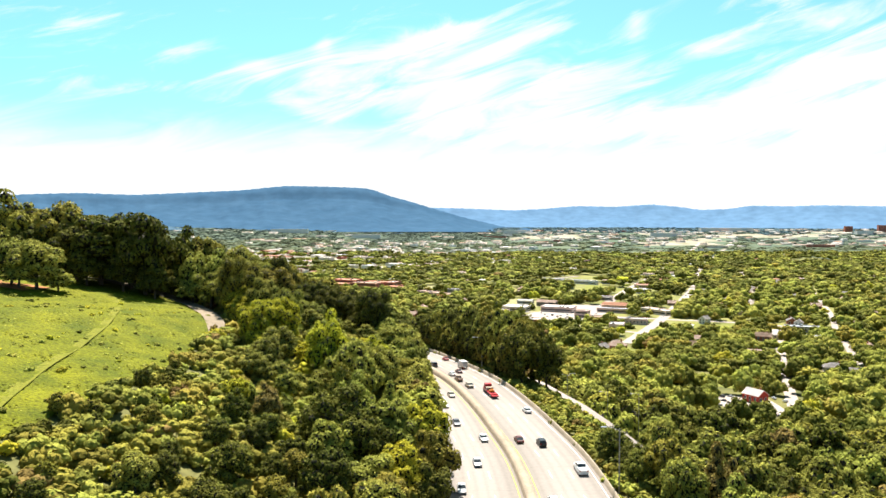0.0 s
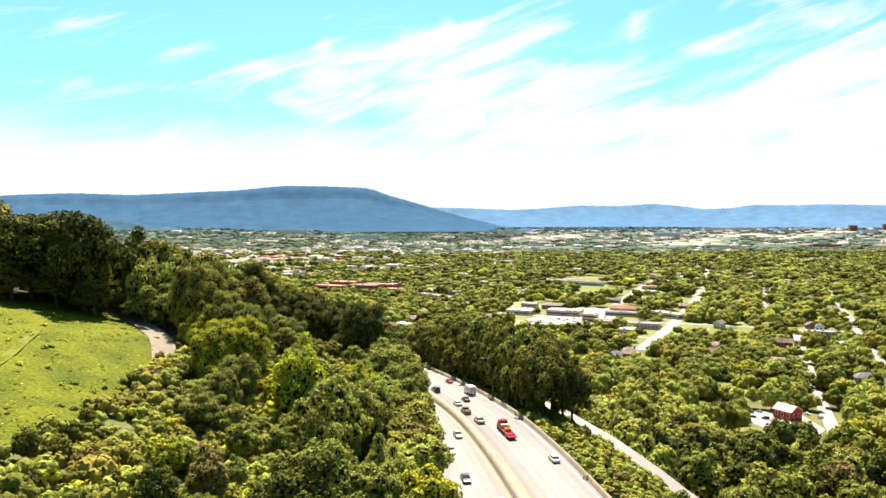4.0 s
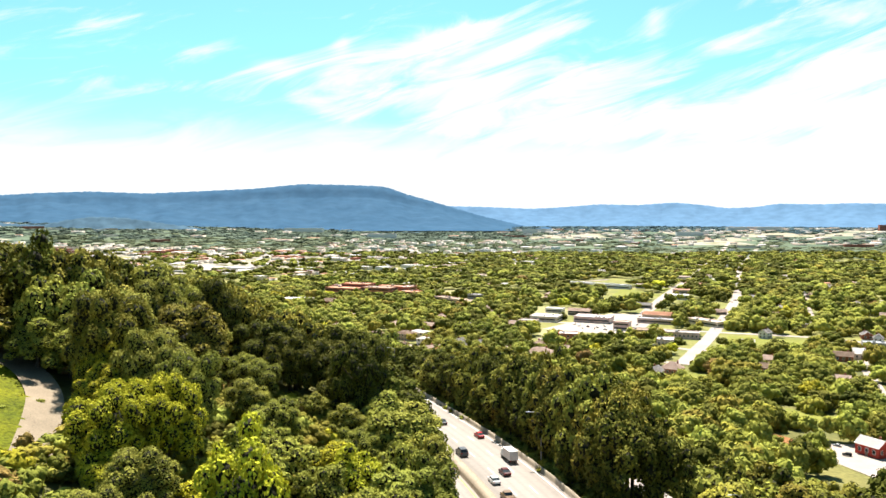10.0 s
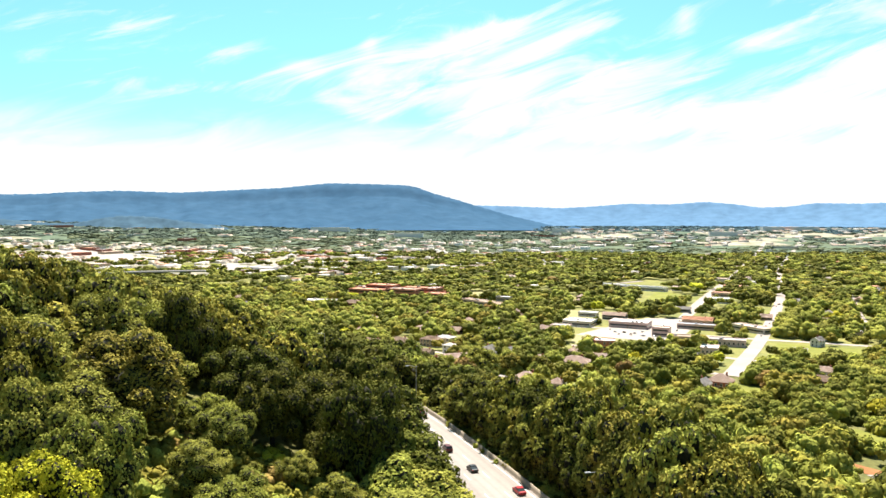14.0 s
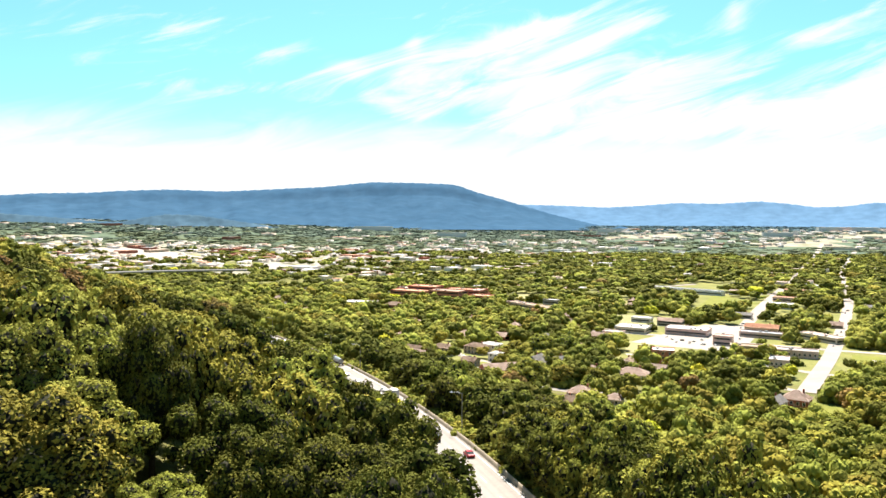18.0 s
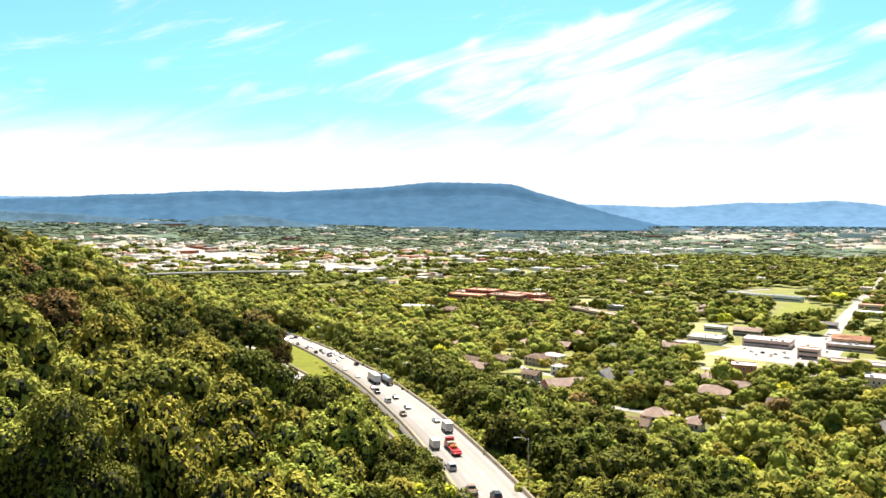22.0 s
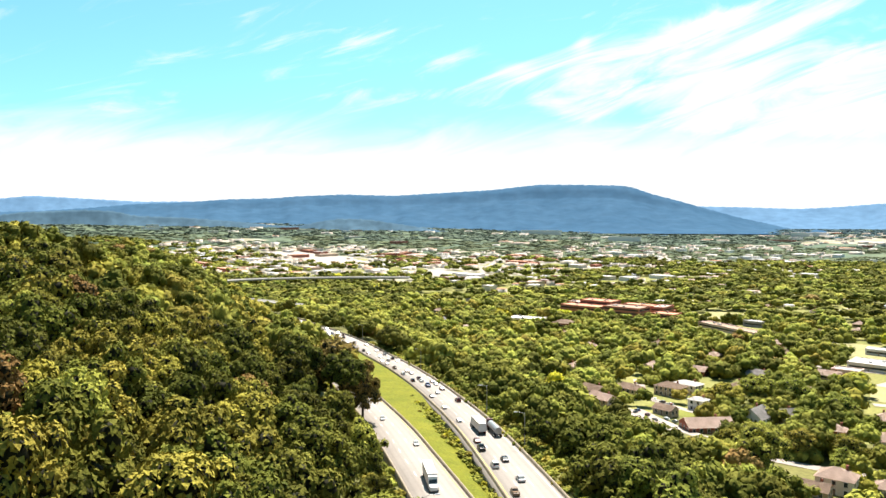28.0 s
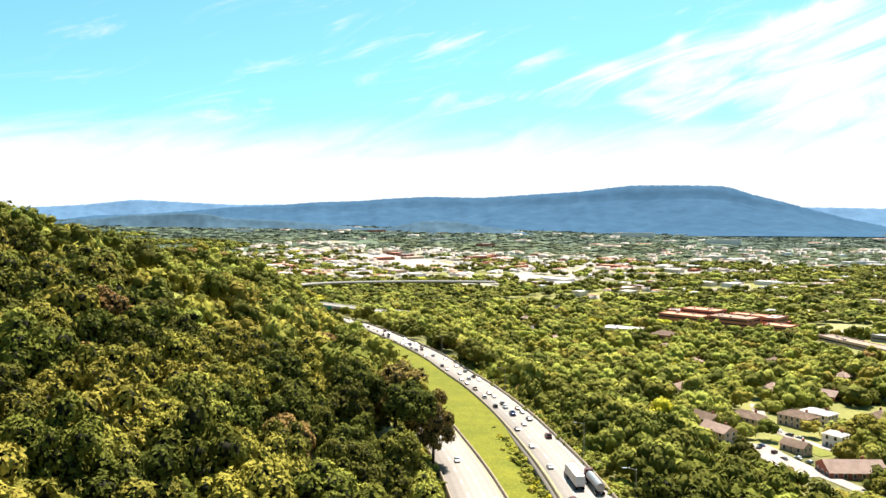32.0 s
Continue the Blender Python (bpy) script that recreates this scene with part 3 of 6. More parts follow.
# ---------------------------------------------------------------- streets, lots and lawns
STREETS = [  # name, half width, points
    (5.5, [(146, 585), (168, 630), (216, 729), (300, 918), (389, 1135), (477, 1377), (599, 1671), (770, 2060), (1010, 2600)]),
    (6.0, [(118, 690), (148, 756), (185, 846), (232, 966), (301, 1131), (405, 1374), (543, 1715), (700, 2100), (900, 2600)]),
    (3.4, [(330, 790), (374, 897), (460, 1101), (514, 1271), (681, 1675), (860, 2100)]),
    (2.9, [(262, 455), (290, 515), (310, 563), (341, 639), (400, 761), (490, 975), (640, 1330), (800, 1700)]),
    (3.4, [(170, 350), (194, 410), (225, 485), (256, 559), (300, 660)]),
    (4.0, [(40, 800), (118, 775), (148, 756), (216, 729), (300, 695), (341, 639)]),
    (3.5, [(60, 690), (118, 690), (168, 645), (210, 625)]),
    (3.2, [(-66, 700), (-60, 660), (-50, 636), (-30, 622), (0, 640)]),
    (3.4, [(-64, 604), (-50, 594), (-34, 575), (-14, 556), (20, 548), (60, 560), (118, 600), (146, 585)]),
    (2.6, [(26, 505), (33, 488), (44, 472)]),
    (2.6, [(150, 520), (140, 490), (146, 470)]),
    (4.6, [(24, 262), (29, 242), (35, 233), (43, 223), (60, 208), (90, 196), (130, 170), (200, 140)]),
    (5.0, [(-60, 1000), (0, 1040), (60, 1080), (154, 1190), (230, 1260)]),
    (5.0, [(-900, 1640), (-640, 1480), (-380, 1400), (-150, 1420), (120, 1520), (405, 1374)]),
    (6.0, [(-520, 2100), (-470, 1800), (-420, 1560), (-380, 1400)]),
    (5.0, [(-100, 1420), (-40, 1700), (60, 2050), (200, 2500)]),
    (4.0, [(490, 975), (600, 930), (760, 880)]), (4.0, [(460, 1101), (300, 1131), (150, 1130)]),
]


def strip_mesh(name, pts, half, mat, lift, label, category="road", seg=7.0):
    p = spline(np.array(pts, float), seg)
    t = np.gradient(p, axis=0)
    t /= np.linalg.norm(t, axis=1)[:, None]
    n = np.stack([-t[:, 1], t[:, 0]], 1)
    offs = np.array([-half, 0, half])
    q = p[:, None] + n[:, None] * offs[None, :, None]
    z = ground_at(q[..., 0], q[..., 1])
    z = np.maximum(z, z.max(1, keepdims=True) if lift > 0.5 else z.mean(1, keepdims=True)) + lift
    v = np.concatenate([q, z[..., None]], -1)
    ii = np.arange(v.shape[0] * 3).reshape(-1, 3)
    f = np.stack([ii[:-1, :-1], ii[:-1, 1:], ii[1:, 1:], ii[1:, :-1]], -1).reshape(-1, 4)
    tagged(link(name, v.reshape(-1, 3), f, mat), label, category, kind="structure")
    return p


CLEAR = []          # discs kept free of trees: x, y, r


for half, pts in STREETS:
    half *= 0.95
    sp = strip_mesh("street", pts, half, MAT["asphalt"], 0.35 if pts[-1][1] > 1000 else 0.6 if pts[0] == (24, 262) else 0.22, "sun-bleached street between trees and houses")
    CLEAR += [(x, y, half + (6.5 if pts[0] in ((146, 585), (118, 690)) and y < 1000 else 1.2 if y > 1000 else 2.2)) for x, y in sp]


def patch(name, pts, mat, lift, label, category, keep_clear=True, res=6):
    """A four-cornered piece of ground cover, draped on the ground."""
    a, b, c, d = [np.array(p, float) for p in pts]
    u = np.linspace(0, 1, res)[None, :, None]
    w = np.linspace(0, 1, res)[:, None, None]
    q = (a * (1 - u) + b * u) * (1 - w) + (d * (1 - u) + c * u) * w
    z = ground_at(q[..., 0], q[..., 1]) + lift
    v = np.concatenate([q, z[..., None]], -1)
    ii = np.arange(res * res).reshape(res, res)
    f = np.stack([ii[:-1, :-1], ii[:-1, 1:], ii[1:, 1:], ii[1:, :-1]], -1).reshape(-1, 4)
    tagged(link(name, v.reshape(-1, 3), f, mat), label, category, kind="structure")
    if keep_clear:
        n = 12
        for i in range(n):
            for j in range(n):
                s, t = (i + 0.5) / n, (j + 0.5) / n
                p = (a * (1 - s) + b * s) * (1 - t) + (d * (1 - s) + c * s) * t
                CLEAR.append((p[0], p[1], max(np.linalg.norm(b - a), np.linalg.norm(d - a)) / n * 0.62))


patch("parking_lot", [(70, 745), (142, 705), (205, 850), (150, 850)], MAT["gravel_lot"], 0.16, "pale paved forecourt of the shops", "parking lot")
patch("parking_lot", [(138, 404), (178, 410), (176, 374), (152, 346)], MAT["gravel_lot"], 0.18, "pale gravel yard with parked cars", "parking lot")
patch("clay_bank", [(128, 412), (140, 404), (150, 408), (134, 420)], MAT["clay"], 0.2, "bare red clay bank beside the yard", "soil")
patch("lawn", [(156, 936), (214, 985), (250, 1028), (226, 1128)], MAT["lawn"], 0.2, "open green playing field", "lawn")
patch("lawn", [(-42, 1040), (0, 1020), (30, 1075), (-20, 1090)], MAT["dry"], 0.2, "dry yellow playing field beside the school", "lawn")
patch("lawn", [(200, 660), (262, 640), (280, 690), (222, 712)], MAT["lawn"], 0.1, "mown lawn beside the street", "lawn")
patch("dry_field", [(60, 850), (120, 825), (140, 890), (70, 915)], MAT["dry"], 0.2, "dry pale grass lot", "field")
patch("lawn", [(60, 700), (100, 690), (110, 740), (70, 750)], MAT["dry"], 0.12, "worn grass behind the brick block", "lawn")
patch("lawn", [(118, 545), (150, 520), (158, 545), (140, 575)], MAT["lawn"], 0.2, "front lawn of a house", "lawn")
patch("lawn", [(-56, 622), (-36, 606), (-30, 614), (-46, 630)], MAT["lawn"], 0.25, "lawn between the flats", "lawn")
patch("parking_lot", [(-70, 600), (-42, 568), (-34, 576), (-56, 610)], MAT["asphalt"], 0.24, "parking bays beside the flats", "parking lot")
patch("lawn", [(150, 440), (170, 425), (186, 455), (165, 470)], MAT["lawn"], 0.2, "lawn behind the yard", "lawn")

CLEAR += [(-64, 590, 6), (-58, 582, 6), (-50, 572, 6), (-43, 562, 6), (-36, 568, 6), (-58, 596, 7), (-48, 590, 8), (-56, 650, 6), (-50, 636, 8)]        # the flats' forecourt
CLEAR += [(150 + 2.5 * k - 6 * j, 350 + 5 * k - 6.5 * j, 6.5) for k in range(12) for j in range(7)]        # low ground before the yard

# meadow and track on the ridge
MEADOW = [(-150, 60), (-58, 60), (-53, 80), (-52, 100), (-50.5, 125), (-49.5, 142), (-52, 160), (-53, 172), (-57, 181), (-65, 189), (-78, 205), (-90, 203), (-120, 195), (-150, 190)]


def inside(poly, x, y):
    x, y = np.asarray(x), np.asarray(y)
    ok = np.zeros(x.shape, bool)
    j = len(poly) - 1
    for i in range(len(poly)):
        (xi, yi), (xj, yj) = poly[i], poly[j]
        c = ((yi > y) != (yj > y)) & (x < (xj - xi) * (y - yi) / (yj - yi + 1e-9) + xi)
        ok ^= c
        j = i
    return ok


def meadow():
    xs, ys = np.arange(-150, -34, 1.0), np.arange(58, 212, 1.0)
    X, Y = np.meshgrid(xs, ys)
    Z = ground_at(X, Y) + 0.3 + wave(X, Y, 3.1, 0.2) * 0.14 + np.random.RandomState(4).uniform(-0.11, 0.11, X.shape)
    ii = np.arange(X.size).reshape(X.shape)
    f = np.stack([ii[:-1, :-1], ii[:-1, 1:], ii[1:, 1:], ii[1:, :-1]], -1)
    cx, cy = X[:-1, :-1] + 0.5, Y[:-1, :-1] + 0.5
    f = f[inside(MEADOW, cx, cy)]
    used = np.unique(f)
    remap = np.zeros(X.size, int)
    remap[used] = np.arange(len(used))
    v = np.stack([X.ravel(), Y.ravel(), Z.ravel()], 1)[used]
    tagged(link("meadow", v, remap[f], MAT["grass"], smooth=True), "bright rough hillside meadow grass", "meadow", kind="structure")


meadow()
track = strip_mesh("track", [(-49.5, 164), (-54.5, 176), (-59.5, 185), (-66.5, 193), (-76, 200), (-92, 206), (-112, 208), (-150, 204)], 2.2, MAT["path"], 0.45, "pale gravel track along the wood's edge", "path", 3.0)
CLEAR += [(x, y, 4.0) for x, y in track if y > 173]
strip_mesh("meadow_path", [(-58, 95), (-62, 112), (-65, 132), (-69, 152), (-75, 170), (-82, 182)], 0.8, MAT["worn_grass"], 0.34, "faint trodden line of paler grass across the meadow", "path", 3.0)

patch("bare_soil", [(-112, 170), (-96, 169), (-94, 178), (-113, 180)], MAT["clay"], 0.42, "bare reddish soil round the lone trees", "soil", res=10)
patch("hill_clearing", [(-284, 478), (-247, 515), (-264, 532), (-301, 495)], MAT["lawn"], 0.35, "sunlit grassy clearing on the wooded ridge", "clearing", res=10)

# the far highway on piers
VIA = spline(np.array([(-395, 905), (-483, 926), (-554, 953), (-628, 978), (-682, 1062), (-677, 1144), (-604, 1212), (-520, 1254), (-450, 1275)], float), 8.0)
vt = np.gradient(VIA, axis=0)
vt /= np.linalg.norm(vt, axis=1)[:, None]
vl = np.stack([-vt[:, 1], vt[:, 0]], 1)
vz = np.full(len(VIA), 11.0)
via = sweep("viaduct", VIA, vl, vz, [(-8, -1.4), (-8, 1.0), (-7.7, 1.0), (-7.6, 0), (7.6, 0), (7.7, 1.0), (8, 1.0), (8, -1.4)], MAT["concrete"], "curving concrete highway viaduct", "bridge", closed=True)
for i in range(4, len(VIA) - 2, 5):
    bm = bmesh.new()
    for o in (-5, 5):
        tube(bm, (*(VIA[i] + vl[i] * o), ground_one(*VIA[i]) - 0.5), (*(VIA[i] + vl[i] * o), 9.7), 0.8, 0.8, 8)
    part("pier", bm, MAT["wall_concrete"], via)
CLEAR += [(x, y, 11) for x, y in VIA]


# a road bridge that crosses the highway where it leaves the ridge
OVER = spline(np.array([(-372, 830), (-394, 838), (-470, 863), (-554, 890), (-620, 912)], float), 6.0)
ot = np.gradient(OVER, axis=0)
ot /= np.linalg.norm(ot, axis=1)[:, None]
ol = np.stack([-ot[:, 1], ot[:, 0]], 1)
bridge = sweep("road_bridge", OVER, ol, np.full(len(OVER), 21.0), [(-6, -1.9), (-6, 1.0), (-5.7, 1.0), (-5.6, 0), (5.6, 0), (5.7, 1.0), (6, 1.0), (6, -1.9)], MAT["concrete"], "pale concrete road bridge over the highway", "bridge", closed=True)
for i in range(1, len(OVER) - 10, 6):
    bm = bmesh.new()
    for o in (-3.5, 3.5):
        tube(bm, (*(OVER[i] + ol[i] * o), ground_one(*OVER[i]) - 0.5), (*(OVER[i] + ol[i] * o), 19.2), 0.6, 0.6, 8)
    part("pier", bm, MAT["wall_concrete"], bridge)
CLEAR += [(x, y, 12) for x, y in OVER]

# ---------------------------------------------------------------- buildings
WINDOW_MESH = {}


def window_mesh(ww, hh):
    """A window frame and its pane, facing -y, centred at the origin."""
    key = (round(ww, 1), round(hh, 1))
    if key not in WINDOW_MESH:
        out = []
        for name, g, d, mat in (("window", 0.13, 0.06, MAT["white"]), ("pane", 0.0, 0.09, MAT["glass"])):
            bm = bmesh.new()
            box(bm, -ww - g, -d, -hh - g, ww + g, 0.0, hh + g)
            me = bpy.data.meshes.new(name)
            bm.to_mesh(me)
            bm.free()
            me.materials.append(mat)
            out.append(me)
        WINDOW_MESH[key] = out
    return WINDOW_MESH[key]


def window_rows(root, span, dep, turn, h, nx_, nz, single):
    """Windows on the wall that lies dep / 2 out from the middle, turned by turn degrees."""
    w, hgt = (span - 0.8) / nx_, (h - 0.6) / nz
    m = pose(0, 0, 0, 0, 0, turn)
    ww, hh = min(0.6, w * 0.3), min(0.8, hgt * 0.3)
    for j in range(nz):
        zc = 0.5 + (j + 0.55) * hgt
        if single:
            fr, pn = window_mesh(ww, hh)
            for i in range(nx_):
                o = new("window", fr)
                o.parent = root
                o.matrix_basis = m @ Matrix.Translation((-span / 2 + 0.4 + (i + 0.5) * w, -dep / 2, zc))
                p = new("pane", pn)
                p.parent = o
        else:
            bm = bmesh.new()
            box(bm, -span / 2 + 1.0, -dep / 2 - 0.06, zc - 0.7, span / 2 - 1.0, -dep / 2, zc + 0.7)
            bmesh.ops.transform(bm, matrix=m, verts=bm.verts[:])
            part("window_band", bm, MAT["glass"], root, "dark strip of windows")


def building(x, y, rot, w, d, h, wall, roof, kind="flat", rise=2.4, label="", category="building", name="building", win=None, group="", extra=0):
    """A house or shop with walls, roof, windows and door; kind: flat, gable or hip. w along local x, d along local y."""
    z = ground_one(x, y) - 0.3
    root = empty(name, pose(x, y, z, 0, 0, rot), label, category, group)
    h = h + 0.3
    bm = bmesh.new()
    box(bm, -w / 2, -d / 2, -1.5, w / 2, d / 2, h)
    if kind == "gable":
        for s in (-1, 1):
            vs = [bm.verts.new(p) for p in ((s * w / 2, -d / 2, h), (s * w / 2, d / 2, h), (s * w / 2, 0, h + rise))]
            bm.faces.new(vs if s > 0 else vs[::-1])
    part("wall", bm, wall, root)
    bm = bmesh.new()
    o = 0.5
    if kind == "flat":
        box(bm, -w / 2 - 0.15, -d / 2 - 0.15, h, w / 2 + 0.15, d / 2 + 0.15, h + 0.35)
        r = part("roof", bm, roof, root)
        bm = bmesh.new()
        for a, b, c, e in ((-w / 2 - 0.2, -d / 2 - 0.2, w / 2 + 0.2, -d / 2 + 0.2), (-w / 2 - 0.2, d / 2 - 0.2, w / 2 + 0.2, d / 2 + 0.2), (-w / 2 - 0.2, -d / 2 + 0.2, -w / 2 + 0.2, d / 2 - 0.2), (w / 2 - 0.2, -d / 2 + 0.2, w / 2 + 0.2, d / 2 - 0.2)):
            box(bm, a, b, h + 0.1, c, e, h + 0.9)
        part("parapet", bm, wall, root)
        rr = random.Random(int(x * 7 + y))
        for _ in range(extra):
            bm = bmesh.new()
            ux, uy = rr.uniform(-w * 0.35, w * 0.35), rr.uniform(-d * 0.3, d * 0.3)
            box(bm, ux - 1.1, uy - 0.8, h + 0.35, ux + 1.1, uy + 0.8, h + 1.5, 0.08)
            part("roof_unit", bm, MAT["steel"], root, "grey rooftop air unit")
    else:
        if kind == "gable":
            pts = [(-w / 2 - o, -d / 2 - o, h - 0.25), (w / 2 + o, -d / 2 - o, h - 0.25), (w / 2 + o, d / 2 + o, h - 0.25), (-w / 2 - o, d / 2 + o, h - 0.25), (-w / 2 - o, 0, h + rise), (w / 2 + o, 0, h + rise)]
            fs = [(0, 1, 5, 4), (2, 3, 4, 5)]
        else:
            k = max(0.0, w / 2 - d / 2)
            pts = [(-w / 2 - o, -d / 2 - o, h - 0.1), (w / 2 + o, -d / 2 - o, h - 0.1), (w / 2 + o, d / 2 + o, h - 0.1), (-w / 2 - o, d / 2 + o, h - 0.1), (-k - 0.05, 0, h + rise), (k + 0.05, 0, h + rise)]
            fs = [(0, 1, 5, 4), (2, 3, 4, 5), (3, 0, 4), (1, 2, 5)]
        vs = [bm.verts.new(p) for p in pts]
        for f in fs:
            bm.faces.new([vs[i] for i in f])
        bmesh.ops.solidify(bm, geom=bm.faces[:], thickness=0.18)
        r = part("roof", bm, roof, root)
        if win:
            bm = bmesh.new()
            box(bm, w * 0.2, d * 0.1, h, w * 0.2 + 0.9, d * 0.1 + 0.7, h + rise + 0.7, 0.05)
            part("chimney", bm, MAT["brick"], root, "brick chimney")
    if win:
        nx_, nz = win
        single = y < 735
        window_rows(root, w, d, 0, h, nx_, nz, single)
        if y < 1100:
            for turn in (90, -90):
                window_rows(root, d, w, turn, h, max(1, round(nx_ * d / w)), nz, single)
        bm = bmesh.new()
        box(bm, -0.55, -d / 2 - 0.12, 0.2, 0.55, -d / 2, 2.4, 0.03)
        part("door", bm, MAT["roof_brown"], root, "brown front door")
    CLEAR.append((x, y, max(w, d) * 0.5 + 2.5))
    if y < 1300:                                           # open yard on the downhill side
        k = math.hypot(x + 15, y - 150)
        for s_ in (0.9,):
            CLEAR.append((x - (x + 15) / k * (min(w, d) * s_ + 3), y - (y - 150) / k * (min(w, d) * s_ + 3), min(w, d) * 0.5 + (2.5 if group else 3.5)))
    if max(w, d) > 1.6 * min(w, d):
        c, s = math.cos(radians(rot)), math.sin(radians(rot))
        for k in (-0.33, 0.33):
            ax = (w * k * c, w * k * s) if w > d else (-d * k * s, d * k * c)
            CLEAR.append((x + ax[0], y + ax[1], min(w, d) * 0.6 + 3))
    return root


M = MAT
B = building
# shops round the crossing
B(81, 662, -12, 14.5, 12, 9, M["school"], M["roof_white"], win=(3, 3), extra=1, label="three-storey red brick block with a pale flat roof", category="apartment block")
B(124, 792, -24, 34, 20, 5, M["pink"], M["roof_white"], win=(8, 1), extra=3, label="long low faded pink shop with a white flat roof", category="shop")
B(80, 800, -24, 26, 22, 4.5, M["cream"], M["roof_white"], win=(6, 1), extra=2, label="low pale warehouse with a white flat roof", category="warehouse")
B(60, 770, -24, 16, 12, 4.2, M["pink"], M["roof_grey"], win=(4, 1), label="small faded pink workshop with a grey flat roof", category="workshop")
B(188, 806, -24, 26, 18, 6, M["tan"], M["roof_orange"], "gable", 2.2, win=(6, 1), label="shop with a rusty orange gabled roof", category="shop")
B(180, 783, -24, 32, 10, 4, M["pink"], M["roof_metal"], win=(8, 1), extra=2, label="low faded pink storefront with a pale metal roof", category="shop")
B(224, 772, -60, 36, 13, 4.4, M["cream"], M["roof_pink"], win=(9, 1), extra=2, label="low cream shop row with a faded flat roof", category="shop")
B(180, 700, -18, 27, 12, 4.6, M["pink"], M["roof_grey"], win=(8, 1), extra=2, label="long dark-roofed faded pink store", category="shop")
B(150, 716, -18, 22, 12, 4.2, M["tan"], M["roof_brown"], win=(6, 1), extra=1, label="low tan store with a brown flat roof", category="shop")
B(156, 662, -20, 12, 15, 5.2, M["pink"], M["roof_white"], win=(4, 1), extra=1, label="faded pink corner store with a white side wall", category="shop")
B(140, 742, -24, 14, 9, 7, M["pink"], M["roof_pink"], win=(4, 2), label="two-storey faded pink shop with a faded roof", category="shop")
B(118, 838, -24, 22, 10, 5, M["roof_grey"], M["roof_pink"], "gable", 2.4, win=(5, 2), label="grey two-storey house with a faded roof", category="house")
B(96, 860, -24, 18, 10, 4, M["white"], M["roof_white"], win=(5, 1), label="white store with a flat roof", category="shop")
B(196, 900, -24, 20, 9, 4, M["roof_grey"], M["roof_grey"], "gable", 2, win=(5, 1), label="dark-roofed sheds along the street", category="shed")
B(262, 985, -24, 20, 14, 5, M["white"], M["roof_white"], win=(5, 1), label="white storefront beside the street", category="shop")
B(285, 1050, -24, 24, 14, 5, M["pink"], M["roof_orange"], win=(5, 1), label="storefront with a red-orange roof", category="shop")
B(330, 1140, -24, 30, 16, 5, M["tan"], M["roof_orange"], win=(6, 1), label="storefront with a red-orange roof", category="shop")
B(255, 1120, -24, 26, 14, 5, M["cream"], M["roof_pink"], win=(6, 1), label="cream store with a faded roof", category="shop")
for i, (a, b) in enumerate(((370, 1210), (345, 1260), (415, 1310), (440, 1380), (395, 1430), (480, 1450), (505, 1530), (455, 1540))):
    B(a, b, -24, 24, 16, 5, (M["white"], M["cream"], M["brick"])[i % 3], (M["roof_white"], M["roof_pink"], M["roof_metal"])[i % 3], label="low store beside the long street", category="shop", group="stores along the street")
# long school wings
B(192, 1137, -36, 92, 11, 5, M["cream"], M["roof_metal"], win=(24, 1), label="long low school wing with a pale blue metal roof", category="school")
B(206, 1122, -36, 60, 9, 4.6, M["white"], M["roof_blue"], win=(16, 1), label="low school wing with a blue roof", category="school")
B(-150, 1026, -22, 46, 20, 9, M["school"], M["roof_orange"], win=(12, 2), extra=3, label="old red brick school wing with rusty flat roofs", category="school")
B(-104, 1012, -22, 40, 24, 11, M["school"], M["roof_brown"], win=(10, 3), extra=4, label="tall middle block of the red brick school", category="school")
B(-136, 1052, -22, 38, 22, 12, M["school"], M["roof_orange"], win=(10, 3), extra=3, label="rear red brick school block with rusty roof", category="school")
B(-162, 1068, -22, 24, 16, 8, M["school"], M["roof_pink"], win=(6, 2), extra=2, label="low brick school annex with a faded roof", category="school")
B(-88, 1050, -22, 44, 16, 9, M["school"], M["roof_orange"], win=(12, 2), extra=2, label="rear brick school wing with rusty roofs", category="school")
B(-70, 1034, 68, 26, 14, 10, M["school"], M["roof_pink"], win=(6, 2), extra=2, label="brick cross wing of the school", category="school")
B(-64, 1000, -22, 24, 18, 7, M["school"], M["roof_orange"], win=(7, 2), extra=2, label="brick school hall with a flat rusty roof", category="school")
B(-190, 935, -8, 34, 18, 5, M["cream"], M["roof_white"], win=(8, 1), extra=2, label="white-roofed hall standing among trees", category="hall")
B(-150, 918, -20, 22, 14, 5, M["brick"], M["roof_brown"], "hip", 3, win=(5, 1), label="brown hip-roofed hall among trees", category="hall")
B(-6, 945, -52, 74, 13, 4, M["pink"], M["roof_brown"], win=(18, 1), extra=3, label="long low brown-roofed faded pink building", category="school")
B(16, 985, -24, 18, 9, 5, M["roof_grey"], M["roof_white"], win=(5, 1), label="grey flat-roofed school annex building", category="annex")
B(-62, 1052, -24, 12, 10, 4, M["brick"], M["roof_orange"], win=(3, 1), label="small red-roofed kiosk building", category="kiosk")
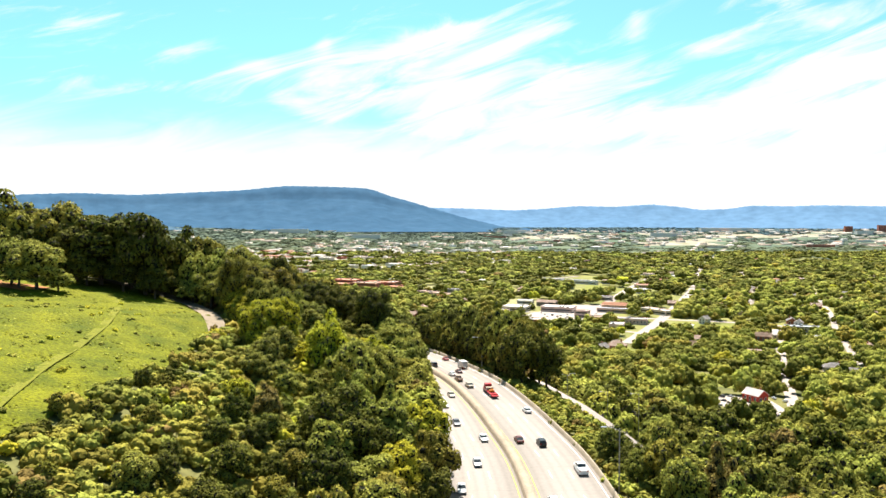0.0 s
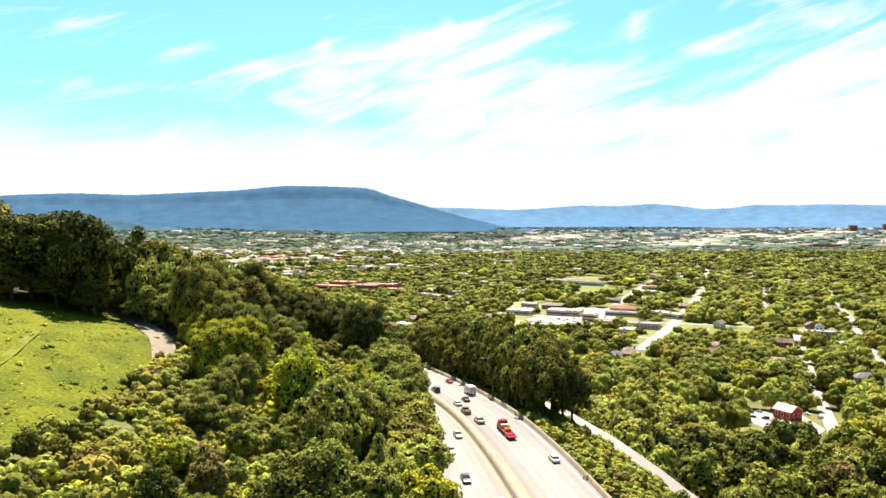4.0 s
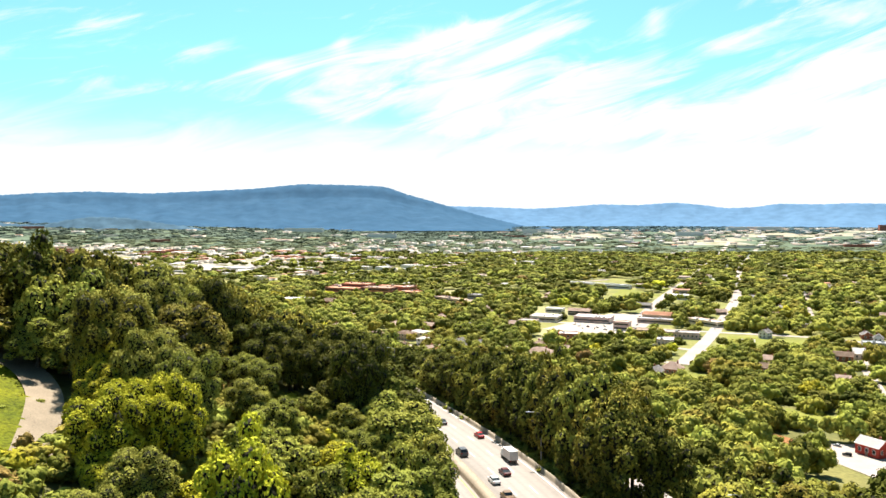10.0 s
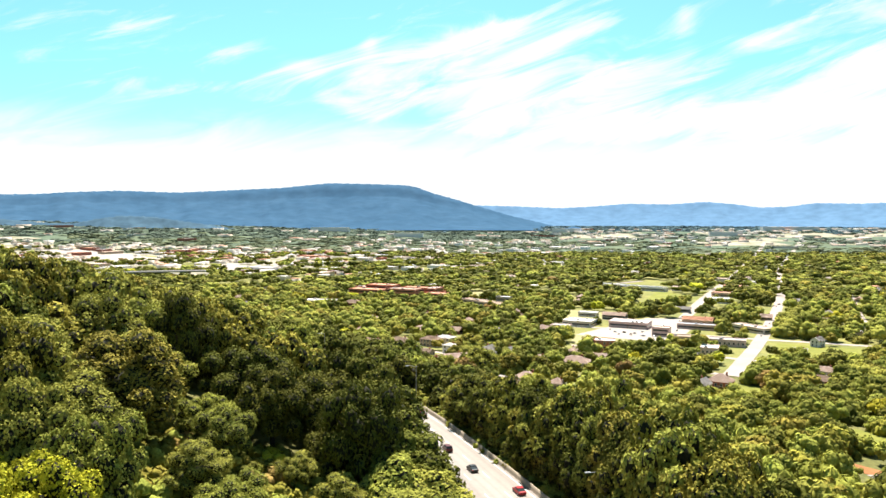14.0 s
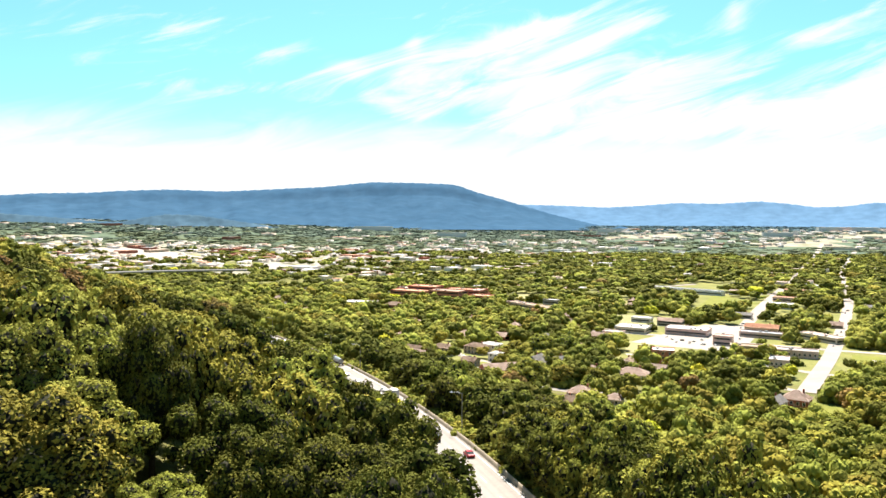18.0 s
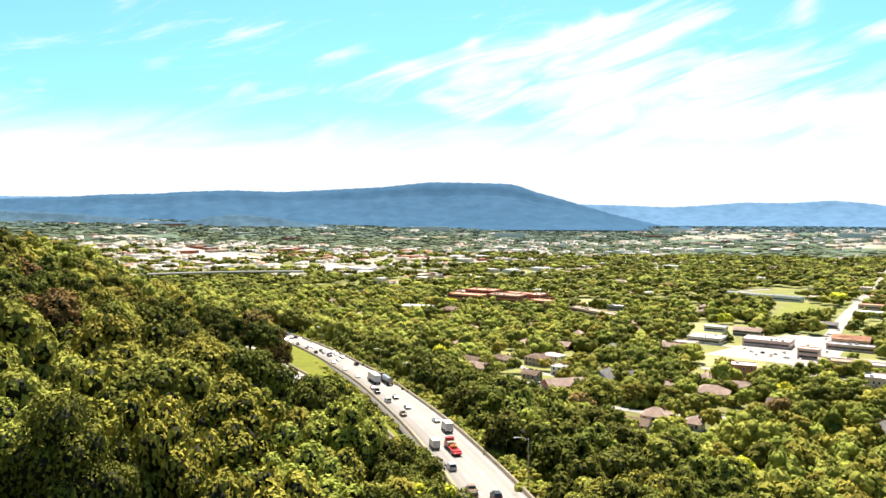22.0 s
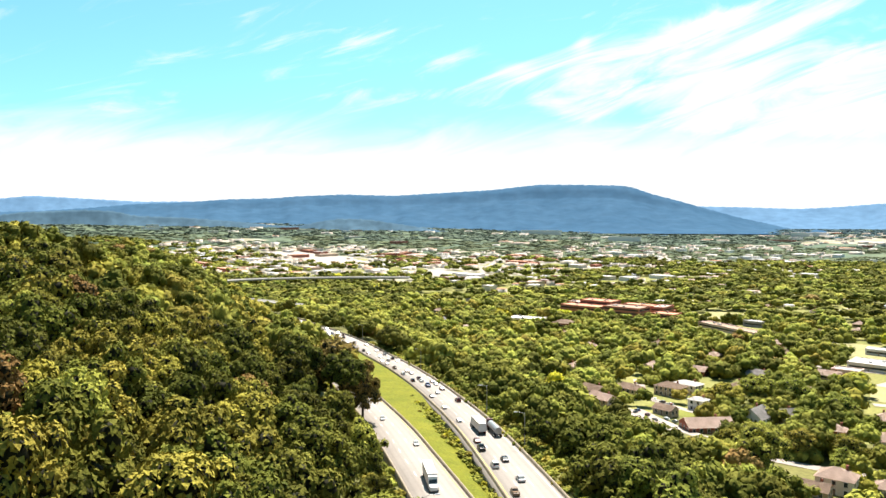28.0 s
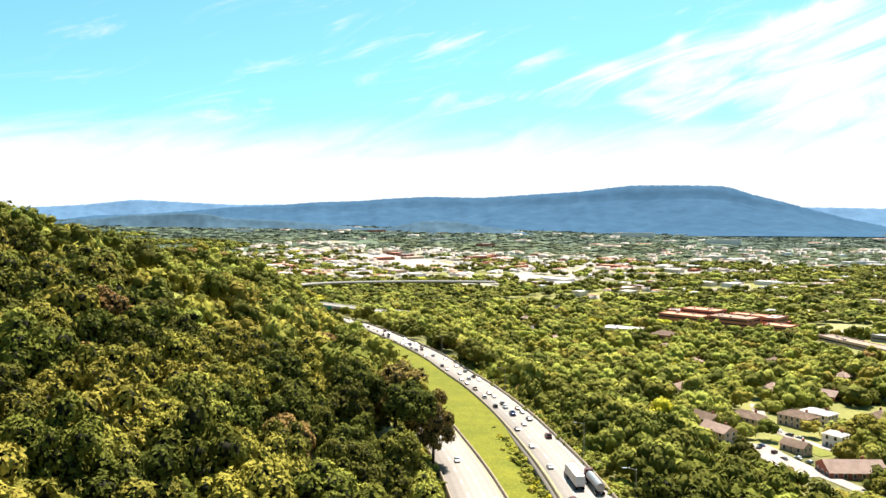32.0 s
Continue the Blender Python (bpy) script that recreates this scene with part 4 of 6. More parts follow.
# flats and houses below the highway
B(-66, 640, -28, 15, 9, 5.4, M["tan"], M["roof_brown"], "hip", 2.2, win=(5, 2), label="tan two-storey flats with a brown hip roof", category="apartment block")
B(-45, 661, -30, 15, 10, 5.6, M["tan"], M["roof_brown"], "hip", 2.2, win=(5, 2), label="tan two-storey flats with a brown hip roof", category="apartment block")
B(-36, 676, -30, 14, 10, 5.6, M["cream"], M["roof_white"], "hip", 1.6, win=(4, 2), label="pale-roofed flats beside the drive", category="apartment block")
B(-82, 622, -35, 12, 8, 5.0, M["tan"], M["roof_brown"], "gable", 2.4, win=(4, 2), label="tan gabled flats half hidden by trees", category="apartment block")
B(-75, 604, -35, 13, 8, 5.0, M["tan"], M["roof_pink"], "gable", 2.4, win=(4, 2), label="tan gabled flats half hidden by trees", category="apartment block")
B(-45, 607, -30, 10, 7, 3.2, M["tan"], M["roof_brown"], "gable", 1.8, win=(3, 1), label="small tan house with brown roof", category="house")
B(-26, 584, 24, 21, 12, 3.4, M["brick"], M["roof_pink"], "gable", 3.0, win=(6, 1), label="wide low house with a faded brown gabled roof", category="house")
B(-4, 606, 64, 13, 10, 6, M["white"], M["roof_grey"], "gable", 4.2, win=(3, 2), label="white two-storey house with a steep grey gable", category="house")
B(10, 622, 30, 9, 9, 4.2, M["white"], M["roof_grey"], "gable", 4, win=(2, 2), label="white cottage with a steep grey gable", category="house")
B(-30, 628, -30, 8, 7, 6, M["white"], M["roof_white"], "hip", 1.4, win=(2, 2), label="small white two-storey house", category="house")
B(17, 520, -20, 12, 10, 6, M["cream"], M["roof_pink"], "hip", 3.0, win=(3, 2), label="cream two-storey house with a faded hip roof", category="house")
B(8, 510, -20, 11, 8, 3, M["tan"], M["roof_brown"], "gable", 2.0, win=(3, 1), label="low brown-roofed garage wing", category="garage")
B(34, 527, -20, 8, 8, 3.2, M["cream"], M["roof_pink"], "hip", 2.6, win=(2, 1), label="small cream hip-roofed cottage", category="house")
B(52, 596, -16, 18, 12, 5.6, M["cream"], M["roof_pink"], "hip", 3.4, win=(5, 2), label="large pale house with a faded hip roof and porch", category="house")
B(30, 612, -16, 9, 8, 3.4, M["brick"], M["roof_pink"], "hip", 2.4, win=(2, 1), label="small house with a faded hip roof", category="house")
B(131, 556, -30, 13, 11, 4.2, M["brick"], M["roof_pink"], "hip", 4.0, win=(4, 1), label="house with a tall faded hip roof", category="house")
B(118, 548, 50, 10, 8, 3.6, M["cream"], M["roof_grey"], "gable", 3.0, win=(3, 1), label="gabled cottage beside the lawn", category="house")
B(167, 393, -62, 10, 8, 4.8, M["barn"], M["roof_white"], "gable", 2.6, win=(3, 1), label="red barn-like garage with a white gabled roof", category="barn")
B(279, 612, -24, 10, 15, 4.5, M["cream"], M["roof_white"], "gable", 3.0, win=(3, 1), label="pale hall with a white rounded gable", category="hall")
B(262, 603, -24, 12, 9, 4, M["brick"], M["roof_brown"], "gable", 2.6, win=(3, 1), label="red brick house with brown roof", category="house")
B(318, 652, -20, 30, 12, 4.2, M["roof_grey"], M["roof_metal"], win=(8, 1), extra=2, label="long low grey-roofed workshop", category="workshop")
B(300, 596, -20, 16, 10, 4, M["white"], M["roof_white"], win=(4, 1), extra=1, label="white flat-roofed corner store", category="shop")
B(322, 668, 60, 9, 7, 6, M["white"], M["roof_grey"], "gable", 3, win=(2, 2), label="white gabled two-storey house", category="house")
B(255, 480, -20, 13, 9, 3.8, M["cream"], M["roof_grey"], "hip", 2.6, win=(3, 1), label="cream house with a grey hip roof", category="house")
B(262, 462, -20, 12, 9, 3.8, M["tan"], M["roof_grey"], "gable", 2.6, win=(3, 1), label="tan house with a grey roof", category="house")
B(248, 700, 40, 9, 7, 5, M["white"], M["roof_grey"], "gable", 2.6, win=(2, 2), label="white cottage among trees", category="house")
B(430, 905, 30, 11, 8, 5, M["white"], M["roof_grey"], "hip", 2.6, win=(3, 1), label="white house beside the street", category="house")
B(222, 668, -24, 9, 6, 3, M["white"], M["roof_white"], "gable", 1.4, win=(2, 1), label="small white shed on the lawn", category="shed")

# houses scattered in the trees, and far stores
rng = random.Random(5)
LOTS = [(70, 620), (90, 590), (60, 640), (200, 560), (210, 600), (230, 530), (330, 560), (360, 600), (380, 680), (420, 700), (300, 740), (310, 820), (280, 780), (330, 880), (260, 850),
        (420, 820), (470, 880), (520, 940), (430, 1000), (400, 960), (560, 1010), (600, 900), (540, 860), (20, 700), (-10, 690), (10, 740), (40, 760), (-30, 740), (-60, 740), (-100, 700), (-20, 800), (20, 830), (-60, 830), (-110, 800), (-140, 860),
        (30, 880), (60, 940), (100, 960), (-230, 860), (-260, 900), (-250, 960), (-300, 980), (-280, 1050), (-330, 1060), (340, 980), (380, 1060), (500, 1120), (560, 1180), (620, 1100), (660, 1220), (700, 1060), (330, 700), (450, 760), (520, 800),
        (110, 1010), (60, 1030), (90, 1100), (40, 1130), (-20, 1150), (120, 1220), (200, 1290), (280, 1240), (60, 1260), (-40, 1240), (-120, 1180), (-220, 1150), (-300, 1180)]
WALLS = [M["white"], M["cream"], M["tan"], M["brick"]]
ROOFS = [M["roof_grey"], M["roof_brown"], M["roof_pink"], M["roof_pink"]]
for i, (a, b) in enumerate(LOTS):
    wq, rq = i % 4, rng.randrange(4)
    B(a + rng.uniform(-8, 8), b + rng.uniform(-8, 8), -24 + rng.choice((0, 90)) + rng.uniform(-6, 6), rng.uniform(9, 14), rng.uniform(8, 10), 3.4, WALLS[wq], ROOFS[rq], rng.choice(("gable", "hip")), 2.6, win=(3, 1),
      label=("white", "cream", "tan", "brick")[wq] + " house with a " + ("grey", "brown", "faded", "faded")[rq] + " roof among trees", category="house", group="houses among the trees")
for zone, count, (x0, x1, y0, y1), sizes, rot in (("left", 74, (-1350, -380, 1430, 2100), (16, 60), -30), ("mid", 50, (-420, 150, 1480, 2500), (16, 46), -24), ("near", 26, (-420, -60, 1240, 1500), (12, 34), -30),
                                                   ("right", 64, (250, 2100, 2250, 3500), (24, 80), -24), ("far", 22, (-2300, 600, 2300, 3500), (26, 90), -20), ("low", 24, (300, 900, 1500, 2200), (12, 30), -24)):
    for i in range(count):
        a, b = rng.uniform(x0, x1), rng.uniform(y0, y1)
        if any((a - c[0]) ** 2 + (b - c[1]) ** 2 < (c[2] + 8) ** 2 for c in CLEAR if abs(b - c[1]) < 60):
            continue
        w_ = rng.uniform(*sizes)
        q = rng.choices((0, 1, 2, 3, 4), (5, 3, 1.3, 2, 1.4))[0]
        red = zone == "left" and b > 1700 and a > -900
        if red:
            q = 4
        B(a, b, rot + rng.choice((0, 90)), w_, min(w_, rng.uniform(12, 30)), rng.uniform(4, 7), (M["white"], M["cream"], M["brick"], M["tan"], M["brick"])[q], (M["roof_white"], M["roof_white"], M["roof_grey"], M["roof_pink"], M["roof_orange"])[q],
          label=("white store with a white flat roof", "cream store with a white flat roof", "brick store with a grey flat roof", "tan store with a faded flat roof", "brick block with a red-orange roof")[q] + " in the distant town", category="building", group="distant town buildings")
for a, b, w_, d_ in ((1310, 3440, 230, 50), (330, 3300, 120, 30), (-650, 3150, 160, 24), (-300, 2900, 110, 22), (900, 3000, 120, 30), (1700, 3000, 60, 26), (1900, 3050, 40, 30)):
    B(a, b, -6, w_, d_, 14, M["white"], M["roof_white"], label="huge white warehouse in the distant town", category="warehouse")
for a, b, h_ in ((1880, 3180, 30), (1960, 3240, 36), (2060, 3160, 28), (2120, 3260, 40), (1780, 3260, 24)):
    B(a, b, -14, 30, 24, h_, M["brick"], M["roof_white"], win=(8, 6), label="brick tower block in the distant town", category="tower block")
for pts in (((-1150, 1950), (-760, 1640), (-690, 1720), (-1030, 2040)), ((-600, 1520), (-380, 1390), (-330, 1460), (-520, 1590)), ((-330, 1760), (-120, 1700), (-90, 1750), (-300, 1820)),):
    patch("parking_lot", pts, MAT["gravel_lot"], 0.6, "pale parking lots round the distant stores", "parking lot", keep_clear=True, res=14)


def small_roofs(name, boxes, label):
    """Many far small buildings in one mesh: a body and a slightly proud roof each."""
    cube = np.array([(x, y, z) for z in (0, 1) for y in (-1, 1) for x in (-1, 1)], float)
    faces = np.array([(0, 1, 5, 4), (1, 3, 7, 5), (3, 2, 6, 7), (2, 0, 4, 6), (4, 5, 7, 6)])
    V, F, I = [], [], []
    n = 0
    for x, y, z, w, d, h_, rot, k in boxes:
        c, s_ = math.cos(rot), math.sin(rot)
        for grow, z0, z1, m in ((1.0, -1, h_, 0), (1.03, h_, h_ + 0.7, 1 + k)):
            px, py = cube[:, 0] * w / 2 * grow, cube[:, 1] * d / 2 * grow
            V.append(np.stack([x + px * c - py * s_, y + px * s_ + py * c, z + z0 + cube[:, 2] * (z1 - z0)], 1))
            F.append(faces + n)
            I += [m] * 5
            n += 8
    ob = link(name, np.concatenate(V), np.concatenate(F), [M["cream"], M["roof_white"], M["roof_pink"], M["roof_grey"], M["roof_orange"]], index=I)
    tagged(ob, label, "buildings", kind="stuff")


rs = np.random.RandomState(41)
boxes = []
for x0, x1, y0, y1, count, lo, hi in ((-1500, -350, 1350, 2200, 420, 9, 26), (-420, 260, 1500, 2700, 190, 9, 26), (250, 2100, 2300, 3500, 260, 12, 40), (-2600, 600, 2300, 3700, 70, 14, 50), (150, 1000, 1150, 2100, 40, 8, 14), (-350, 150, 1080, 1500, 28, 8, 14)):
    for _ in range(count):
        a, b = rs.uniform(x0, x1), rs.uniform(y0, y1)
        if any((a - c[0]) ** 2 + (b - c[1]) ** 2 < (min(c[2], 12) + 3) ** 2 for c in CLEAR if abs(b - c[1]) < 40):
            continue
        w_ = rs.uniform(lo, hi)
        boxes.append((a, b, ground_one(a, b), w_, rs.uniform(0.5, 0.9) * w_, rs.uniform(3.5, 6.5), radians(-24 + 90 * rs.randint(2)), rs.choice(4, p=[0.42, 0.32, 0.1, 0.16])))
small_roofs("distant_houses", boxes, "hundreds of small distant houses and stores")
FAR_HOUSES = np.array([(b[0], b[1] - 14, 15.0) for b in boxes])


# ---------------------------------------------------------------- trees
def ico(sub=0):
    bm = bmesh.new()
    bmesh.ops.create_icosphere(bm, subdivisions=sub + 1, radius=1.0)
    v = np.array([p.co[:] for p in bm.verts])
    f = np.array([[q.index for q in p.verts] for p in bm.faces])
    bm.free()
    return v, f


ICO0 = ico(0)


def crown(seed, lobes, leaves, leaf, tall=1.0, low=-0.35, core=0.8, spread=0.66, lumpy=(0.27, 0.42), droop=-0.5, messy=0.3):
    """A crown of radius about 1: leafy billows set round a middle, each clothed in leaf sprays that stand off a darker inside. Triangles only."""
    r = np.random.RandomState(seed)
    k = np.arange(lobes) + 0.5
    z = 1 - k / lobes * (1 - low)
    a = k * 2.399963 + r.uniform(0, 6.283)
    flat = np.sqrt(1 - z * z)
    cs = np.stack([np.cos(a) * flat, np.sin(a) * flat, z], 1) + r.normal(size=(lobes, 3)) * 0.13
    cs *= spread * r.uniform(0.78, 1.12, (lobes, 1))
    rad = r.uniform(*lumpy, lobes)
    cs, rad = np.vstack([[0, 0, 0.0], cs]), np.r_[0.62, rad]
    V, F, n = [], [], 0
    for j, (c, q) in enumerate(zip(cs, rad)):
        v = ICO0[0] * q * core * r.uniform(0.85, 1.1, (len(ICO0[0]), 1)) + c
        mid = v[ICO0[1]].mean(1)
        bury = ((mid[:, None] - cs[None]) ** 2).sum(-1) < (rad[None] * core * 0.8) ** 2      # faces inside other billows are left out
        bury[:, j] = False
        F.append(ICO0[1][~bury.any(1) & (mid[:, 2] > droop)] + n)
        V.append(v)
        n += len(v)
    m = leaves * 5
    j = r.choice(len(cs), m, p=rad ** 2 / (rad ** 2).sum())
    d = r.normal(size=(m, 3)) + np.array([0, 0, 0.25])
    d /= np.linalg.norm(d, axis=1)[:, None]
    p = cs[j] + d * rad[j][:, None] * r.uniform(0.84, 1.13, (m, 1))
    hidden = ((p[:, None] - cs[None]) ** 2).sum(-1) < (rad[None] * 0.9) ** 2
    hidden[np.arange(m), j] = False
    ok = np.flatnonzero(~hidden.any(1) & (d[:, 2] > -0.6) & (p[:, 2] > droop))[:leaves]
    p, d, m = p[ok], d[ok], len(ok)
    nn = d + r.normal(size=(m, 3)) * messy + np.array([0, 0, 0.15])
    nn /= np.linalg.norm(nn, axis=1)[:, None]
    a = np.cross(nn, r.normal(size=(m, 3)))
    a /= np.linalg.norm(a, axis=1)[:, None] + 1e-9
    b = np.cross(nn, a)
    s = leaf * r.uniform(0.6, 1.35, (m, 1))
    q = np.stack([p - a * s, p + (a * 0.7 - b) * s, p + (a * 0.5 + b * 0.95) * s], 1)
    V.append(q.reshape(-1, 3))
    F.append(n + 3 * np.arange(m)[:, None] + np.array([[0, 1, 2]]))
    v = np.concatenate(V) * (1, 1, tall)
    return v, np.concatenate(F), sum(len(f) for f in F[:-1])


LOD0 = [crown(10 + i, (30, 38, 26, 34, 42)[i], 4000, 0.043, (0.95, 1.05, 1.0, 1.1, 0.9)[i], low=-0.6, core=0.74, spread=0.76, lumpy=(0.15, 0.30), droop=-0.75, messy=0.42) for i in range(5)]
FINE = [crown(15 + i, (40, 48, 44)[i], 10500, 0.026, (1.0, 1.08, 0.95)[i], low=-0.6, core=0.76, spread=0.77, lumpy=(0.14, 0.28), droop=-0.75, messy=0.42) for i in range(3)]
LOD05 = [crown(20 + i, (26, 32, 22, 28)[i], 2900, 0.051, (0.9, 1.05, 0.95, 1.1)[i], core=0.74, spread=0.74, lumpy=(0.17, 0.32), messy=0.38) for i in range(4)]
LOD1 = [crown(30 + i, (16, 20, 14, 18)[i], 900, 0.088, (0.85, 1.0, 0.95, 1.1)[i], core=0.76, spread=0.7, lumpy=(0.21, 0.37)) for i in range(4)]
LOD15 = [crown(40 + i, (10, 12, 9, 11)[i], 230, 0.13, (0.85, 1.0, 0.95, 1.05)[i], core=0.93, lumpy=(0.29, 0.45), messy=0.2) for i in range(4)]
LODM = [crown(45 + i, (7, 8, 6)[i], 80, 0.17, (0.85, 1.0, 0.95)[i], low=-0.1, core=0.96, lumpy=(0.34, 0.50), droop=-0.3, messy=0.16) for i in range(3)]
LODB = [crown(60 + i, (4, 5, 4)[i], 40, 0.25, (0.85, 1.0, 0.95)[i], low=0.1, core=0.92, lumpy=(0.32, 0.5), spread=0.62, droop=-0.15) for i in range(3)]
LOD2 = [crown(50 + i, (2, 3, 3)[i], 20, 0.28, (0.85, 1.0, 0.95)[i], low=0.2, core=0.97, lumpy=(0.36, 0.52), spread=0.6, droop=-0.1, messy=0.2) for i in range(3)]
LOD3 = [crown(70 + i, 3, 8, 0.3, 0.9, low=0.2, core=1.0, lumpy=(0.36, 0.5), spread=0.6, droop=-0.05, messy=0.2) for i in range(3)]


def set_tone(me, tone, hue):
    """Each tree's own lightness and hue, stored on its vertices."""
    for name, v in (("tone", tone), ("hue", hue)):
        at = me.attributes.new(name, "FLOAT", "POINT")
        at.data.foreach_set("value", np.asarray(v, dtype=np.float32))


def wood(name, trees, lods, label, mats=LEAF):
    """trees: rows of x, y, z (base of crown's middle), radius, height scale, leaf kind. One joined mesh."""
    trees = np.asarray(trees, float)
    r = np.random.RandomState(len(trees))
    V, F, I, T, H, n = [], [], [], [], [], 0
    pick = r.randint(0, len(lods), len(trees))
    for j, (v, f, inner_faces) in enumerate(lods):
        t = trees[pick == j]
        if not len(t):
            continue
        a = r.uniform(0, 6.283, len(t))
        c, s = np.cos(a)[:, None], np.sin(a)[:, None]
        X = (v[None, :, 0] * c - v[None, :, 1] * s) * t[:, 3:4] + t[:, 0:1]
        Y = (v[None, :, 0] * s + v[None, :, 1] * c) * t[:, 3:4] + t[:, 1:2]
        Z = v[None, :, 2] * (t[:, 3:4] * t[:, 4:5]) + t[:, 2:3]
        V.append(np.stack([X, Y, Z], -1).reshape(-1, 3))
        F.append((f[None] + (np.arange(len(t)) * len(v))[:, None, None] + n).reshape(-1, 3))
        # core faces take the near-black colour that stands for shade inside the crown
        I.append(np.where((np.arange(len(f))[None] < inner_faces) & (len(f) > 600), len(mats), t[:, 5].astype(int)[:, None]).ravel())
        T.append(np.repeat(r.uniform(-0.28, 0.30, len(t)), len(v)))
        H.append(np.repeat(r.uniform(-0.014, 0.014, len(t)), len(v)))
        n += len(t) * len(v)
    ob = link(name, np.concatenate(V), np.concatenate(F), [*mats, TWIG_SHADE], index=np.concatenate(I), smooth=True)
    set_tone(ob.data, np.concatenate(T), np.concatenate(H))
    return tagged(ob, label, "trees", kind="stuff")


CL = np.vstack([np.array(CLEAR), FAR_HOUSES])


def is_clear(x, y):
    """True where no street, building or lot keeps trees away."""
    ok = np.ones(len(x), bool)
    order = np.argsort(y)
    cy = CL[np.argsort(CL[:, 1])]
    lo = np.searchsorted(cy[:, 1], y - 60)
    hi = np.searchsorted(cy[:, 1], y + 60)
    for i in range(len(x)):
        c = cy[lo[i]:hi[i]]
        if len(c) and ((c[:, 0] - x[i]) ** 2 + (c[:, 1] - y[i]) ** 2 < c[:, 2] ** 2).any():
            ok[i] = False
    return ok


def open_view(x, y, tall, r, keep=0.4):
    """Thins and lowers the trees that stand just before a street, yard or house, as people keep them."""
    ux, uy = x + 20, y - 150
    n = np.hypot(ux, uy)
    front = np.zeros(len(x), bool)
    for d in (7, 14, 22, 30):
        near_enough = d < tall * n / 92
        front |= near_enough & ~is_clear(x + ux / n * d, y + uy / n * d)
    stay = ~front | (r.uniform(size=len(x)) < keep)
    return stay, np.where(front, 0.72, 1.0)


def scatter(x0, x1, y0, y1, step, seed, jitter=0.42):
    r = np.random.RandomState(seed)
    xs, ys = np.arange(x0, x1, step), np.arange(y0, y1, step * 0.9)
    X, Y = np.meshgrid(xs, ys)
    X[1::2] += step / 2
    X = X + r.uniform(-jitter, jitter, X.shape) * step
    Y = Y + r.uniform(-jitter, jitter, Y.shape) * step
    return X.ravel(), Y.ravel(), r


def seen(x, y, margin=0.0):
    """The wedge of the plan that the flight looks over."""
    b = np.degrees(np.arctan2(x, y + 10))
    b2 = np.degrees(np.arctan2(x + 41, y - 262))
    return ((b > -36 - margin) & (b < 35 + margin)) | ((b2 > -60 - margin) & (b2 < 8) & (y > 262))


def leaf_kinds(x, y, r, w):
    """Leaf kinds with some clustering of like kinds."""
    k = r.choice(5, len(x), p=w)
    pat = wave(x, y, 31.0, 0.6)
    return np.where(pat > 0.9, np.where(k == 4, 4, np.minimum(k, 1)), k)


# the ridge and the slopes beside the highway
X, Y, r = scatter(-330, 330, 62, 186, 7.6, 3, 0.38)
X2, Y2, _ = scatter(-330, 330, 186, 560, 10.4, 4, 0.38)
X, Y = np.r_[X, X2], np.r_[Y, Y2]
Zg, off, inner = ground_at(X, Y, parts=True)
dl, dr = off - inner, -off
ok = seen(X, Y, 3) & is_clear(X, Y) & ((dl > np.where(Y < 340, 1.6, 6.0)) | (dr > 5.5)) & ~inside(MEADOW, X, Y) & ~((dr > 0) & (dr < 17) & (Y > 192) & (Y < 296)) & ~inside([(20, 188), (26, 262), (36, 246), (52, 224), (76, 206), (72, 168), (54, 143), (32, 141)], X, Y) & ~((X > -62) & (X < -33) & (Y > 135) & (Y < 188)) & ~((X > 90) & (Y > 430))
X, Y, Zg, dl, dr = X[ok], Y[ok], Zg[ok], dl[ok], dr[ok]
rad = np.where(Y > 186, r.uniform(5.4, 8.4, len(X)), r.uniform(3.8, 6.2, len(X))) * np.where(dl > 0, np.clip(0.85 + dl / 80, 0.85, 1.1), np.clip(0.6 + dr / 40, 0.62, 1.05))
tall = r.uniform(9.5, 17.5, len(X)) * np.where(dl > 0, np.where(Y > 170, np.clip(1.0 + dl / 200, 1.0, 1.1), np.clip(0.7 + dl / 90, 0.7, 1.0)), np.clip(0.42 + dr / 36, 0.45, 1.05))
zroad = near_road(X, Y)[1]                                 # trees at the foot of the cutting lean out over the road
lift = np.interp(Y, [0, 100, 165, 195, 235, 270, 300, 315, 330, 345, 360, 390, 410, 430, 480, 520, 600], [10, 11, 12, 19, 24.5, 21, 16.5, 14, 11, 10.5, 11, 11, 16, 25, 28, 26, 20])
edge = (dl > 0) & (dl < 14)
low = (dl > 0) & (dl < 17) & (Y > 318) & (Y < 425)
tall = np.where(edge, np.maximum(tall, zroad + lift * r.uniform(0.76, 1.0, len(X)) - Zg), tall)
tall = np.where(low, np.clip(zroad + lift * r.uniform(0.8, 1.05, len(X)) - Zg, 2.4, 16), tall)
rad = np.where(low, np.minimum(rad, tall * 0.6), rad)
rad = np.where((dl > 0) & (Y > 308), np.minimum(rad, 2.6 + dl * 0.75), rad)
right_edge = (dr > 4) & (dr < 20) & (Y > 290) & (Y < 470)
tall = np.where(right_edge, np.maximum(tall, zroad + r.uniform(7.0, 10.5, len(X)) - Zg), tall)
tall = np.where((dl > 0) & (dl < 45) & (Y > 425), tall + 4.0, tall)
scrub = (X + 258) ** 2 + (Y - 489) ** 2 < 32 ** 2           # low scrub before the clearing
tall, rad = np.where(scrub, np.minimum(tall, r.uniform(3.0, 6.0, len(X))), tall), np.where(scrub, np.minimum(rad, 3.6), rad)
young = (Y < 150) & (dl > 18)
